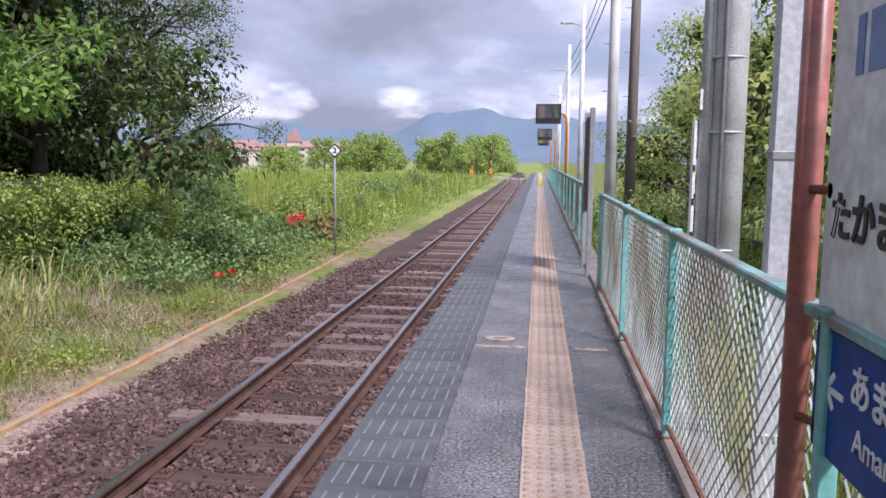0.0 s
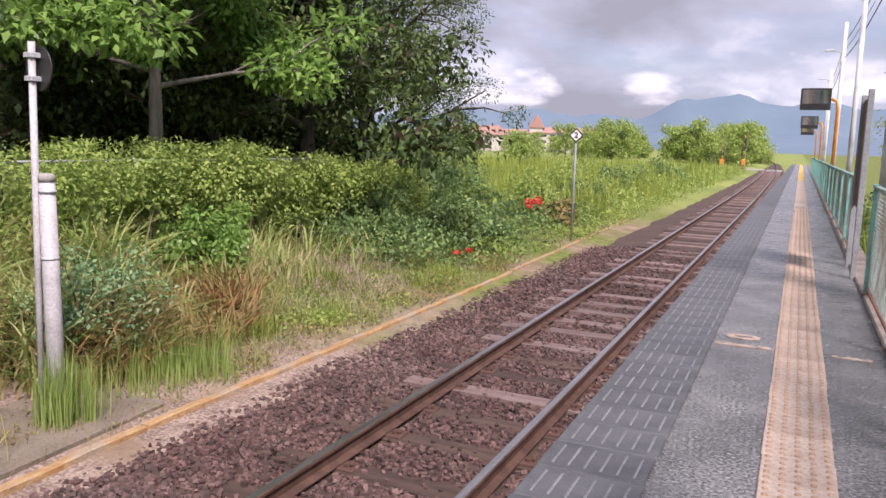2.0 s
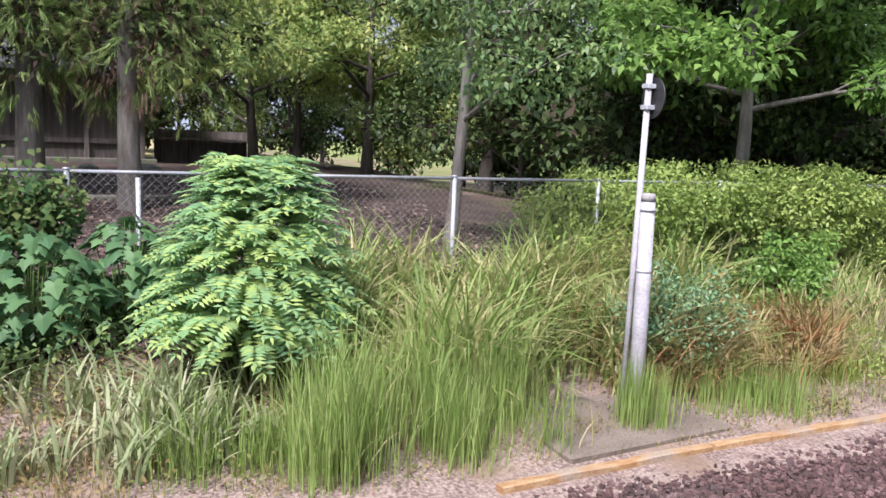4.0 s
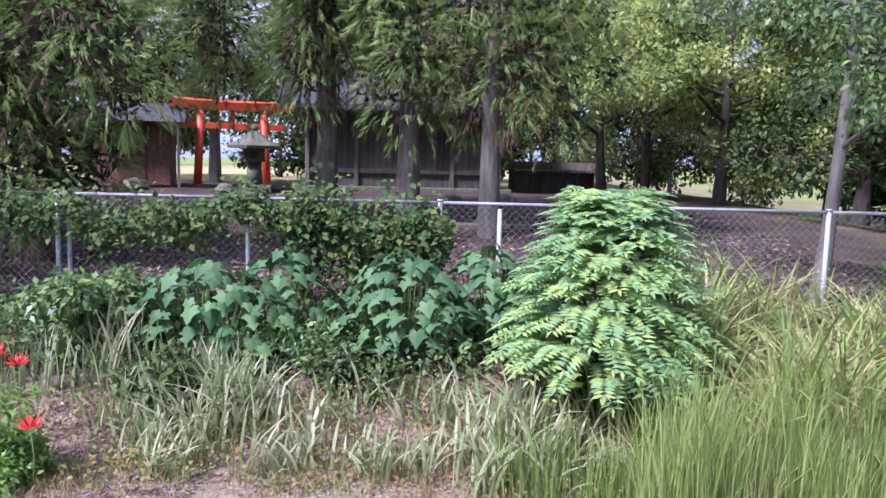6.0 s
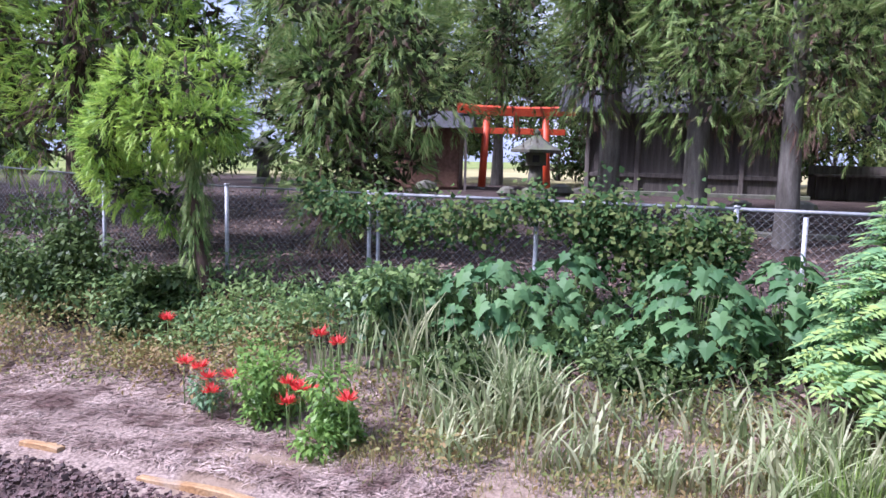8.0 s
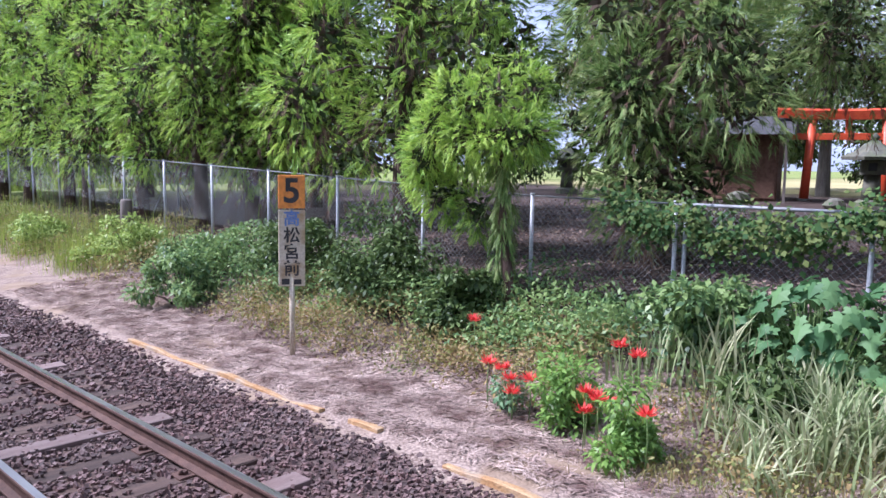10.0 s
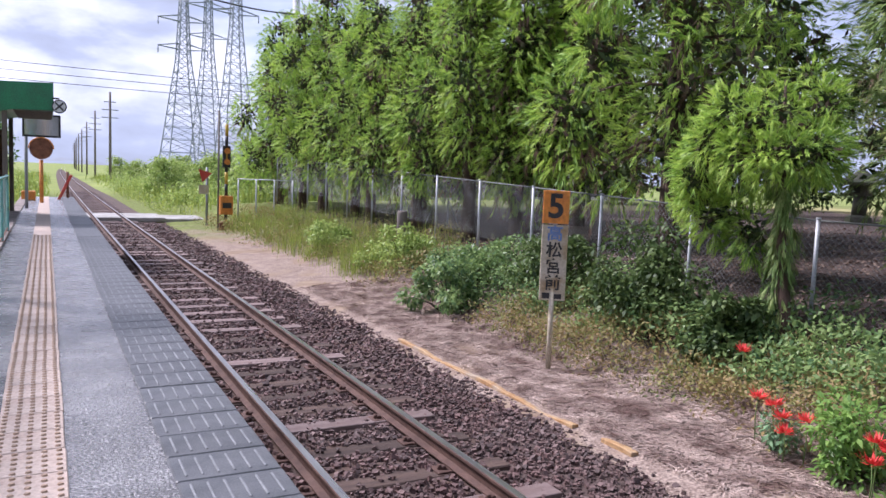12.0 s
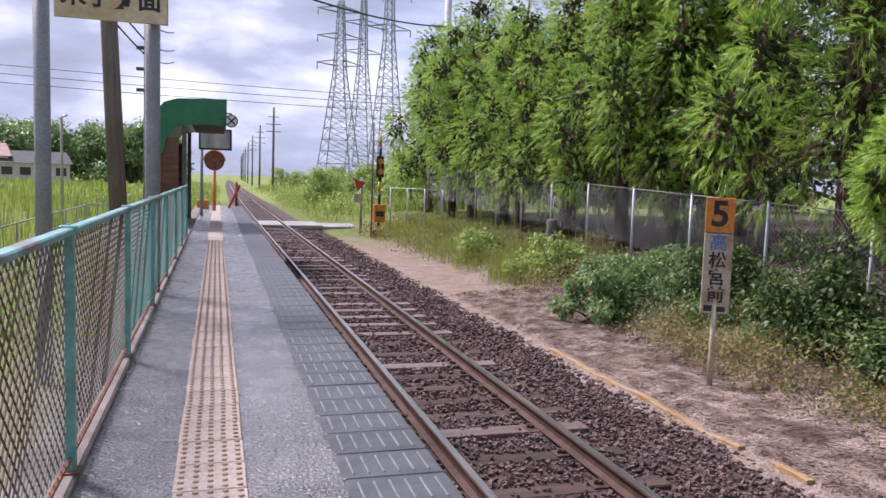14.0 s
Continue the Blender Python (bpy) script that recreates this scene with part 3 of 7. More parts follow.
# ---- mesh building ----
class Build:
    """Collects vertices and faces for one mesh; smooth faces are marked as they are added."""

    def __init__(self):
        self.v, self.f, self.s = [], [], []

    def add(self, verts, faces, smooth=False, m=None):
        k = len(self.v)
        self.v += [tuple(m @ Vector(p)) if m else tuple(p) for p in verts]
        self.f += [tuple(i + k for i in f) for f in faces]
        self.s += [smooth] * len(faces)
        return self

    def box(self, x0, x1, y0, y1, z0, z1, chamfer=0.0, m=None):
        """A box; with a chamfer its upright and upper edges are cut."""
        if not chamfer:
            v = [(x, y, z) for z in (z0, z1) for x, y in ((x0, y0), (x1, y0), (x1, y1), (x0, y1))]
            return self.add(v, [(3, 2, 1, 0), (4, 5, 6, 7), (0, 1, 5, 4), (1, 2, 6, 5), (2, 3, 7, 6), (3, 0, 4, 7)], m=m)
        c = min(chamfer, (x1 - x0) / 2.2, (y1 - y0) / 2.2, (z1 - z0) / 2.2)

        def ring(i, z):
            return [(x0 + i + c, y0 + i, z), (x1 - i - c, y0 + i, z), (x1 - i, y0 + i + c, z), (x1 - i, y1 - i - c, z),
                    (x1 - i - c, y1 - i, z), (x0 + i + c, y1 - i, z), (x0 + i, y1 - i - c, z), (x0 + i, y0 + i + c, z)]
        v = ring(0, z0) + ring(0, z1 - c) + ring(c * 0.9, z1)
        f = [tuple(range(7, -1, -1)), tuple(range(16, 24))]
        for r in (0, 8):
            f += [(r + i, r + (i + 1) % 8, r + 8 + (i + 1) % 8, r + 8 + i) for i in range(8)]
        return self.add(v, f, m=m)

    def tube(self, path, radii, sides=8, cap=True, m=None, smooth=True):
        """A round bar along a path, with a radius for each point (or one for all)."""
        pts = [Vector(p) for p in path]
        if isinstance(radii, (int, float)):
            radii = [radii] * len(pts)
        v, f, up = [], [], None
        for i, p in enumerate(pts):
            d = (pts[min(i + 1, len(pts) - 1)] - pts[max(i - 1, 0)]).normalized()
            if up is None:
                up = d.orthogonal().normalized()
            up = (up - d * up.dot(d)).normalized()
            side = d.cross(up)
            v += [p + (up * math.cos(2 * math.pi * k / sides) + side * math.sin(2 * math.pi * k / sides)) * radii[i] for k in range(sides)]
        for i in range(len(pts) - 1):
            f += [(i * sides + k, i * sides + (k + 1) % sides, (i + 1) * sides + (k + 1) % sides, (i + 1) * sides + k) for k in range(sides)]
        self.add(v, f, smooth, m)
        if cap:
            n = len(self.v)
            self.f += [tuple(range(n - len(v) + sides - 1, n - len(v) - 1, -1)), tuple(range(n - sides, n))]
            self.s += [False, False]
        return self

    def disc(self, c, axis, r, thick, sides=24):
        a = Vector(axis).normalized() * thick / 2
        return self.tube([Vector(c) - a, Vector(c) + a], r, sides)

    def sheet(self, rows, smooth=True):
        """A surface through rows of points, all of one length."""
        w = len(rows[0])
        f = [(i * w + k, i * w + k + 1, (i + 1) * w + k + 1, (i + 1) * w + k) for i in range(len(rows) - 1) for k in range(w - 1)]
        return self.add([p for r in rows for p in r], f, smooth)

    def mesh(self, name="mesh"):
        me = bpy.data.meshes.new(name)
        me.from_pydata(self.v, [], self.f)
        me.polygons.foreach_set("use_smooth", self.s)
        me.update()
        return me


def quads(name, v):
    """A mesh of loose four-cornered leaves from an (n, 4, 3) array."""
    n = len(v)
    me = bpy.data.meshes.new(name)
    me.vertices.add(n * 4)
    me.vertices.foreach_set("co", np.ascontiguousarray(v, dtype=np.float32).ravel())
    me.loops.add(n * 4)
    me.loops.foreach_set("vertex_index", np.arange(n * 4, dtype=np.int32))
    me.polygons.add(n)
    me.polygons.foreach_set("loop_start", np.arange(0, n * 4, 4, dtype=np.int32))
    me.update(calc_edges=True)
    return me


def thing(name, label, category, group="", kind="", at=(0, 0, 0), turn=0.0):
    ob = tagged(new(name), label, category, group, kind)
    ob.empty_display_size = 0.1
    ob.matrix_basis = pose(*at, 0, 0, turn)
    return ob


def part(name, shape, material, parent, label="", m=None):
    """One mesh object under a thing or a part."""
    me = shape.mesh(name) if isinstance(shape, Build) else shape
    if not me.materials:
        me.materials.append(M[material])
    ob = new(name, me)
    ob.parent = parent
    if m:
        ob.matrix_basis = m
    return tagged(ob, label)


def solo(name, shape, material, label, category, group="", kind="", m=None):
    """A thing that is one single mesh."""
    me = shape.mesh(name) if isinstance(shape, Build) else shape
    if not me.materials:
        me.materials.append(M[material])
    ob = tagged(new(name, me), label, category, group, kind)
    if m:
        ob.matrix_basis = m
    return ob


def lettering(name, body, size, material, parent, m, label="", wide=1.0, bold=0.0):
    """Raised writing in the built-in font, as a mesh."""
    cu = bpy.data.curves.new(name, "FONT")
    cu.body, cu.size, cu.extrude, cu.align_x, cu.align_y, cu.offset = body, size, 0.0015, "CENTER", "CENTER", bold
    tmp = bpy.data.objects.new(name, cu)
    scene.collection.objects.link(tmp)
    me = bpy.data.meshes.new_from_object(tmp.evaluated_get(bpy.context.evaluated_depsgraph_get()))
    bpy.data.objects.remove(tmp)
    me.materials.clear()
    me.transform(Matrix.Diagonal((wide, 1, 1, 1)))
    return part(name, me, material, parent, label, m)


PX = (-400, -60, -26, -15, -9.5, -8.1, -6.6, -5.6, -4.6, -4.2, -0.9, 1.0, 2.0, 400)
PZ = (0.45, 0.45, 0.40, 0.10, -0.10, -0.25, -0.70, -0.92, -0.95, -1.02, -1.02, -1.02, -0.95, -0.8)


def smooth(a, b, x):
    k = np.clip((x - a) / (b - a), 0, 1)
    return k * k * (3 - 2 * k)


def ground_z(x, y):
    """Height of the ground: track bed, the bank up to the shrine's fence, and the flat fields."""
    x, y = np.asarray(x, float), np.asarray(y, float)
    a = np.interp(x, PX, PZ)
    k = np.maximum(smooth(8, 16, y), smooth(-34, -48, y))
    z = a * (1 - k) + np.minimum(a, -0.8) * k
    off = (x < -4.8) | (x > 1.6)
    return z + off * (0.035 * np.sin(1.7 * x + 0.6 * y) * np.sin(0.9 * y - 0.4 * x) + 0.02 * np.sin(4.1 * x) * np.sin(3.3 * y))


def unit(a):
    return a / np.maximum(np.linalg.norm(a, axis=-1, keepdims=True), 1e-9)


def leaf_quads(base, way, up, length, width, droop=0.15, rng=None):
    """Kite-shaped leaves: base points, pointing ways, rough normals, lengths and widths."""
    way = unit(way)
    side = unit(np.cross(way, up))
    nrm = np.cross(side, way)
    length, width = np.asarray(length)[:, None], np.asarray(width)[:, None]
    mid = base + way * length * 0.45
    tip = base + way * length - nrm * length * droop
    return np.stack([base, mid - side * width / 2 + nrm * width * 0.12, tip, mid + side * width / 2 + nrm * width * 0.12], 1)


def strips(name, left, right):
    """Grass blades as joined strips from two (n, k, 3) arrays of edge points."""
    n, k = left.shape[:2]
    v = np.stack([left, right], 2).reshape(n, 2 * k, 3)
    i = np.arange(k - 1)
    one = np.stack([2 * i, 2 * i + 1, 2 * i + 3, 2 * i + 2], 1)
    loops = (one[None] + 2 * k * np.arange(n)[:, None, None]).ravel()
    me = bpy.data.meshes.new(name)
    me.vertices.add(n * 2 * k)
    me.vertices.foreach_set("co", np.ascontiguousarray(v, dtype=np.float32).ravel())
    me.loops.add(len(loops))
    me.loops.foreach_set("vertex_index", loops.astype(np.int32))
    me.polygons.add(len(loops) // 4)
    me.polygons.foreach_set("loop_start", np.arange(0, len(loops), 4, dtype=np.int32))
    me.update(calc_edges=True)
    return me


def blades(name, base, height, lean, width, rng, bend=0.5, parts=3):
    """Grass blades: upright first, then bending over and tapering to a point."""
    n = len(base)
    az = rng.uniform(0, 2 * math.pi, n)
    out = np.stack([np.cos(az), np.sin(az), 0 * az], 1)[:, None]
    twist = az + rng.normal(size=n) * 0.5
    side = np.stack([-np.sin(twist), np.cos(twist), 0 * az], 1)[:, None]
    h, w, ln = (a[:, None, None] for a in (height, width, lean))
    u = np.linspace(0, 1, parts + 1)[None, :, None]
    p = base[:, None] + out * h * ln * (0.8 + 0.4 * bend) * u ** 1.9 + np.array([0, 0, 1.0]) * h * (u - 0.55 * bend * ln * u ** 2.6)
    half = 0.5 * w * (0.7 + 0.5 * u) * (1.03 - u ** 3)
    return strips(name, p - side * half, p + side * half)


def ball(rng, n):
    return unit(rng.normal(size=(n, 3)))


def clumps(centres, radii, per, size, rng, flat=0.7, ratio=0.5, hang=0.2, out=0.6):
    """Leaves gathered in clumps: most sit on the outside of each clump and point outwards."""
    c = np.repeat(centres, per, 0)
    r = np.repeat(radii, per)[:, None]
    d = ball(rng, len(c))
    p = c + d * r * (rng.uniform(0.25, 1.0, (len(c), 1)) ** 0.6) * np.array([1, 1, flat])
    way = unit(d * out + ball(rng, len(c)) * 0.7 + np.array([0, 0, -hang]))
    up = unit(np.array([0, 0, 1.0]) + ball(rng, len(c)) * 0.6 + d * 0.4)
    ln = size * rng.uniform(0.65, 1.3, len(c))
    return leaf_quads(p, way, up, ln, ln * ratio, 0.18)


def limbs(rng, height, trunk_r, first, spread, count, forks, lean=0.0, rise=0.5):
    """A trunk with limbs and forks: the bark, and the twig ends where leaves gather."""
    b = Build()
    bend = rng.uniform(-1, 1, 2) * 0.04 * height
    trunk = [Vector((bend[0] * t * t + lean * t * height, bend[1] * math.sin(t * 3), height * 0.92 * t)) for t in np.linspace(0, 1, 8)]
    b.tube([trunk[0] - Vector((0, 0, 0.3))] + trunk, [trunk_r * 1.5, trunk_r * 1.25] + [trunk_r * (1 - 0.85 * t) for t in np.linspace(0.12, 1, 7)], 9)
    ends = []
    for i in range(count):
        t = first + (1 - first) * (i + rng.uniform(0, 0.6)) / count
        o = trunk[0].lerp(trunk[-1], t) if t >= 1 else trunk[int(t * 7)].lerp(trunk[min(int(t * 7) + 1, 7)], t * 7 % 1)
        az = i * 2.4 + rng.uniform(-0.5, 0.5)
        ln = spread * (1.05 - 0.55 * max(0, (t - first) / (1 - first))) * rng.uniform(0.75, 1.15)
        d = Vector((math.cos(az), math.sin(az), rise * rng.uniform(0.3, 1.2)))
        mid = o + d * ln * 0.5 + Vector((0, 0, 0.06 * ln))
        tip = o + d * ln + Vector((0, 0, 0.1 * ln * rng.uniform(-1, 1)))
        r = trunk_r * 0.42 * (1.1 - 0.5 * t)
        b.tube([o, mid, tip], [r, r * 0.6, r * 0.2], 6, False)
        ends += [tuple(mid.lerp(tip, 0.55)), tuple(tip)]
        for k in range(forks):
            s = mid.lerp(tip, rng.uniform(-0.3, 0.7))
            a2 = az + rng.uniform(-1.3, 1.3)
            e = s + Vector((math.cos(a2), math.sin(a2), rng.uniform(-0.25, 0.7))) * ln * rng.uniform(0.3, 0.55)
            b.tube([s, s.lerp(e, 0.5) + Vector((0, 0, 0.04 * ln)), e], [r * 0.5, r * 0.3, r * 0.1], 5, False)
            ends.append(tuple(e))
    ends.append(tuple(trunk[-1]))
    return b, np.array(ends)


# ---- ground, hills ----
def steps(*runs):
    out = []
    for a, b, d in runs:
        out += list(np.arange(a, b - 1e-6, d))
    return out + [runs[-1][1]]


def build_ground():
    xs = steps((-3000, -400, 400), (-400, -60, 34), (-60, -12, 2.0), (-12, -4, 0.4), (-4, 4, 2.0), (4, 40, 6.0), (40, 400, 60), (400, 3000, 400))
    ys = steps((-3000, -400, 400), (-400, -60, 34), (-60, -14, 2.0), (-14, 14, 0.5), (14, 60, 2.0), (60, 400, 34), (400, 3000, 400))
    gx, gy = np.meshgrid(xs, ys)
    z = ground_z(gx, gy)
    rows = [[(float(x), float(y), float(h)) for x, y, h in zip(*r)] for r in zip(gx, gy, z)]
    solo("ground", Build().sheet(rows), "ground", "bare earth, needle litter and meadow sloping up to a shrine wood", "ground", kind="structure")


build_ground()


def build_hills():
    rng = np.random.default_rng(5)
    for name, dist, tall, seed, lo, hi in (("backdrop_hills", 2300, 172, 1.0, -50, 45), ("backdrop_hills_low", 1700, 60, 4.0, -60, 60)):
        top, low = [], []
        for a in np.linspace(lo, hi, 140):
            k = radians(a)
            h = tall * (0.62 + 0.10 * math.sin(a * 0.11 + seed) + 0.07 * math.sin(a * 0.33 + 2 * seed) + 0.035 * math.sin(a * 1.3) + 0.012 * math.sin(a * 3.1 + seed))
            h += (tall * 0.22 * math.exp(-((a + 6.3) / 3.0) ** 4) if tall > 100 else 0)
            top.append((math.sin(k) * dist, math.cos(k) * dist, h))
            low.append((math.sin(k) * dist * 0.86, math.cos(k) * dist * 0.86, -2.0))
        solo(name, Build().sheet([low, top]), "mountain", "wooded hills coloured haze-blue under the cloud", "hills", kind="structure")


build_hills()

# ---- platform ----
Y0, Y1 = -33.6, 96.0
EDGE_X, TILE_IN = -0.93, -0.48
platform = thing("platform", "low asphalt railway platform with a concrete edge wall", "platform", kind="structure")
part("platform_slab", Build().box(EDGE_X + 0.03, 0.60, Y0, Y1, -1.05, 0.0), "asphalt", platform, "dark worn asphalt surface")
part("edge_wall", Build().box(EDGE_X - 0.0, EDGE_X + 0.028, Y0, Y1, -1.05, -0.05), "concrete", platform, "stained concrete platform wall")
part("edge_wall", Build().box(0.60, 0.86, Y0, Y1, -1.05, 0.035, 0.015), "kerb", platform, "mossy brown concrete kerb under the fence")


def edge_tile():
    b = Build().box(EDGE_X, TILE_IN, 0.003, 0.298, -0.05, 0.010, 0.006)
    return b


def edge_ribs():
    b = Build()
    for k in range(6):
        x = EDGE_X + 0.055 + k * 0.068
        b.box(x, x + 0.011, 0.045, 0.255, 0.008, 0.0155, 0.003)
    return b


def tactile_tile(domes=True):
    b = Build().box(-0.078, 0.218, 0.003, 0.297, -0.02, 0.010, 0.005)
    if domes:
        for i in range(5):
            for k in range(5):
                x, y = -0.048 + i * 0.0595, 0.03 + k * 0.06
                v = [(x + r * math.cos(a * math.pi / 3), y + r * math.sin(a * math.pi / 3), z) for r, z in ((0.0150, 0.009), (0.0095, 0.0175)) for a in range(6)]
                b.add(v, [(a, (a + 1) % 6, 6 + (a + 1) % 6, 6 + a) for a in range(6)] + [tuple(range(6, 12))])
    return b


def pave():
    tile, ribs = edge_tile().mesh("edge_tile"), edge_ribs().mesh("rib")
    tile.materials.append(M["rubber"])
    ribs.materials.append(M["rib"])
    domed, plain, yellow = tactile_tile().mesh("tactile_tile"), tactile_tile(False).mesh("tactile_tile"), tactile_tile().mesh("tactile_tile")
    for me, k in ((domed, "tactile"), (plain, "tactile"), (yellow, "tactile_yellow")):
        me.materials.append(M[k])
    domed.materials.append(M["dome"])
    for f in domed.polygons:
        f.material_index = int(f.index > 17)
    rng = random.Random(3)
    far, far_t = Build(), Build()
    for i in range(int((Y1 - Y0) / 0.3)):
        y = Y0 + i * 0.3
        jig = pose(rng.uniform(-0.002, 0.002), y, rng.uniform(-0.0015, 0.0015), 0, 0, rng.uniform(-0.25, 0.25))
        if y < 46:
            t = part("edge_tile", tile, "", platform, m=jig)
            if -16 < y < 20:
                part("rib", ribs, "", t)
        else:
            far.box(EDGE_X, TILE_IN, y, y + 0.297, -0.05, 0.010)
        if y < 46:
            me = yellow if y > 41 else domed if -16 < y < 20 else plain
            part("tactile_tile", me, "", platform, m=pose(rng.uniform(-0.003, 0.003), y, rng.uniform(-0.0015, 0.001), 0, 0, rng.uniform(-0.4, 0.4)))
        else:
            far_t.box(-0.078, 0.218, y, y + 0.297, -0.02, 0.010)
    tagged(part("far_edge_tiles", far, "rubber", platform), kind="stuff")
    tagged(part("far_tactile_tiles", far_t, "tactile_yellow", platform, "brighter yellow tactile paving"), kind="stuff")


# painted boarding mark
part("painted_line", Build().box(-0.465, -0.105, 5.58, 5.64, 0.0005, 0.0045), "paint_line", platform)
part("painted_line", Build().box(0.27, 0.51, 5.60, 5.655, 0.0005, 0.0045), "paint_line", platform)
lettering("painted_number", "0", 0.30, "paint_line", platform, pose(-0.285, 5.88, 0.003, 0, 0, 90), "worn painted figure", bold=0.012)

# ---- track ----
RAIL_R, RAIL_L, TOP = -1.735, -2.835, -0.80
track = thing("railway_track", "single narrow-gauge railway track with rusty rails on sleepers", "railway track", kind="structure")


def bend_x(y):
    """The track's sideways drift far off."""
    return -0.000035 * max(0.0, -y - 20) ** 2 - 0.00016 * max(0.0, y - 30) ** 2


def rail(x):
    prof = [(-0.0625, 0), (0.0625, 0), (0.0625, 0.010), (0.010, 0.026), (0.010, 0.095), (0.0325, 0.104), (0.0325, 0.124), (0.026, 0.130)]
    prof += [(-px, pz) for px, pz in prof[::-1] if pz > 0]
    prof = prof[:8] + [(-0.026, 0.130), (-0.0325, 0.124), (-0.0325, 0.104), (-0.010, 0.095), (-0.010, 0.026), (-0.0625, 0.010)]
    ys = steps((-620, -260, 60), (-260, -40, 20), (-40, 40, 4), (40, 300, 20))
    rows = [[(x + bend_x(y) + px, y, TOP - 0.130 + pz) for px, pz in prof + prof[:1]] for y in ys]
    b = Build().sheet(rows, False)
    head = Build().sheet([[(x + bend_x(y) + px, y, TOP + 0.0006) for px in (-0.027, 0.027)] for y in ys], False)
    r = part("rail", b, "rail_side", track)
    part("running_surface", head, "rail_top", r, "polished steel running surface")


rail(RAIL_R)
rail(RAIL_L)


def sleeper_rows():
    """Where each sleeper lies, and which of them are the newer, paler kind."""
    rng, out, y, i = random.Random(11), [], -70.0, 0
    while y < 100:
        yy = y + rng.uniform(-0.03, 0.03)
        light = any(abs(yy - c) < 0.33 for c in (6.57, -4.6, -6.9, -9.15)) or 8.0 < yy < 11.3 or -13.5 < yy < -10.9 or (yy > 11.3 and i % 3 > 0) or (yy < -13.5 and i % 3 > 0)
        out.append((yy, light))
        y += 0.66 if not -9.6 < y < -6.8 else 0.50
        i += 1
    return out


SLEEPERS = sleeper_rows()


def sleepers():
    rng = random.Random(11)
    kinds = []
    for k in range(3):
        b = Build().box(-1.05, 1.05, -0.10, 0.10, -0.14, 0.0, 0.012)
        kinds.append(b.mesh("sleeper"))
        kinds[-1].materials.append(M["wood_sleeper"])
    pale = Build().box(-1.02, 1.02, -0.105, 0.105, -0.14, 0.012, 0.006).mesh("sleeper")
    pale.materials.append(M["pale_sleeper"])
    chair = Build().box(-0.15, 0.15, -0.075, 0.075, -0.004, 0.014, 0.004)
    for sx in (-1, 1):
        chair.box(sx * 0.068 - 0.012 + (0.0 if sx > 0 else 0.0), sx * 0.068 + 0.03, -0.03, 0.03, 0.01, 0.042, 0.006)
        chair.tube([(sx * 0.105, 0, 0.01), (sx * 0.105, 0, 0.05)], 0.016, 6)
    chair = chair.mesh("rail_chair")
    chair.materials.append(M["rail_side"])
    for i, (y, light) in enumerate(SLEEPERS):
        m = pose((RAIL_R + RAIL_L) / 2 + bend_x(y) + rng.uniform(-0.05, 0.05), y, TOP - (0.146 if light else 0.150) + rng.uniform(-0.006, 0.003), 0, 0, rng.uniform(-0.8, 0.8))
        s = part("sleeper", pale if light else kinds[i % 3], "", track, "purplish brown painted sleeper" if light else "dark weathered timber sleeper", m)
        if -14 < y < 16:
            for x in (RAIL_R, RAIL_L):
                part("rail_chair", chair, "", s, m=pose(x - (RAIL_R + RAIL_L) / 2, 0, 0.002))


def stones(name, n, box, size, rng, label):
    """Broken stones strewn over a box of the plan, each a small uneven block."""
    x0, x1, y0, y1 = box
    p = np.stack([rng.uniform(x0, x1, n), rng.uniform(y0, y1, n)], 1)
    z = ballast_z(p[:, 0], p[:, 1]) + rng.uniform(-0.014, 0.008, n)
    under = (np.abs(p[:, 0] - RAIL_R) < 0.075) | (np.abs(p[:, 0] - RAIL_L) < 0.075)
    rows = np.array([r[0] for r in SLEEPERS])
    gap = np.abs(p[:, 1:2] - rows[None]).min(1)
    over = (gap < 0.118) & (np.abs(p[:, 0] - (RAIL_R + RAIL_L) / 2) < 1.07)
    under |= over & (rng.uniform(0, 1, n) < 0.92)
    z = np.where(over, np.maximum(z, TOP - 0.142), z)
    p, z = p[~under], z[~under]
    n = len(p)
    corners = np.array([(-1, -1, -1), (1, -1, -1), (1, 1, -1), (-1, 1, -1), (-1, -1, 1), (1, -1, 1), (1, 1, 1), (-1, 1, 1)], float)
    v = corners[None] * rng.uniform(0.45, 1.0, (n, 8, 3)) * (size * rng.uniform(0.6, 1.35, (n, 1, 1))) * rng.uniform(0.6, 1.1, (n, 1, 3))
    a, t = rng.uniform(0, 6.28, n), rng.uniform(-0.7, 0.7, n)
    ca, sa, ct, st = np.cos(a)[:, None], np.sin(a)[:, None], np.cos(t)[:, None], np.sin(t)[:, None]
    y, zz = v[..., 1] * ct - v[..., 2] * st, v[..., 1] * st + v[..., 2] * ct
    v = np.stack([v[..., 0] * ca - y * sa + p[:, :1], v[..., 0] * sa + y * ca + p[:, 1:], zz + z[:, None]], -1)
    face = np.array([(4, 5, 6, 7), (0, 1, 5, 4), (1, 2, 6, 5), (2, 3, 7, 6), (3, 0, 4, 7)])
    f = (face[None] + 8 * np.arange(n)[:, None, None]).reshape(-1, 4)
    me = bpy.data.meshes.new(name)
    me.from_pydata(v.reshape(-1, 3).tolist(), [], f.tolist())
    return solo(name, me, "ballast", label, "ballast", kind="stuff")


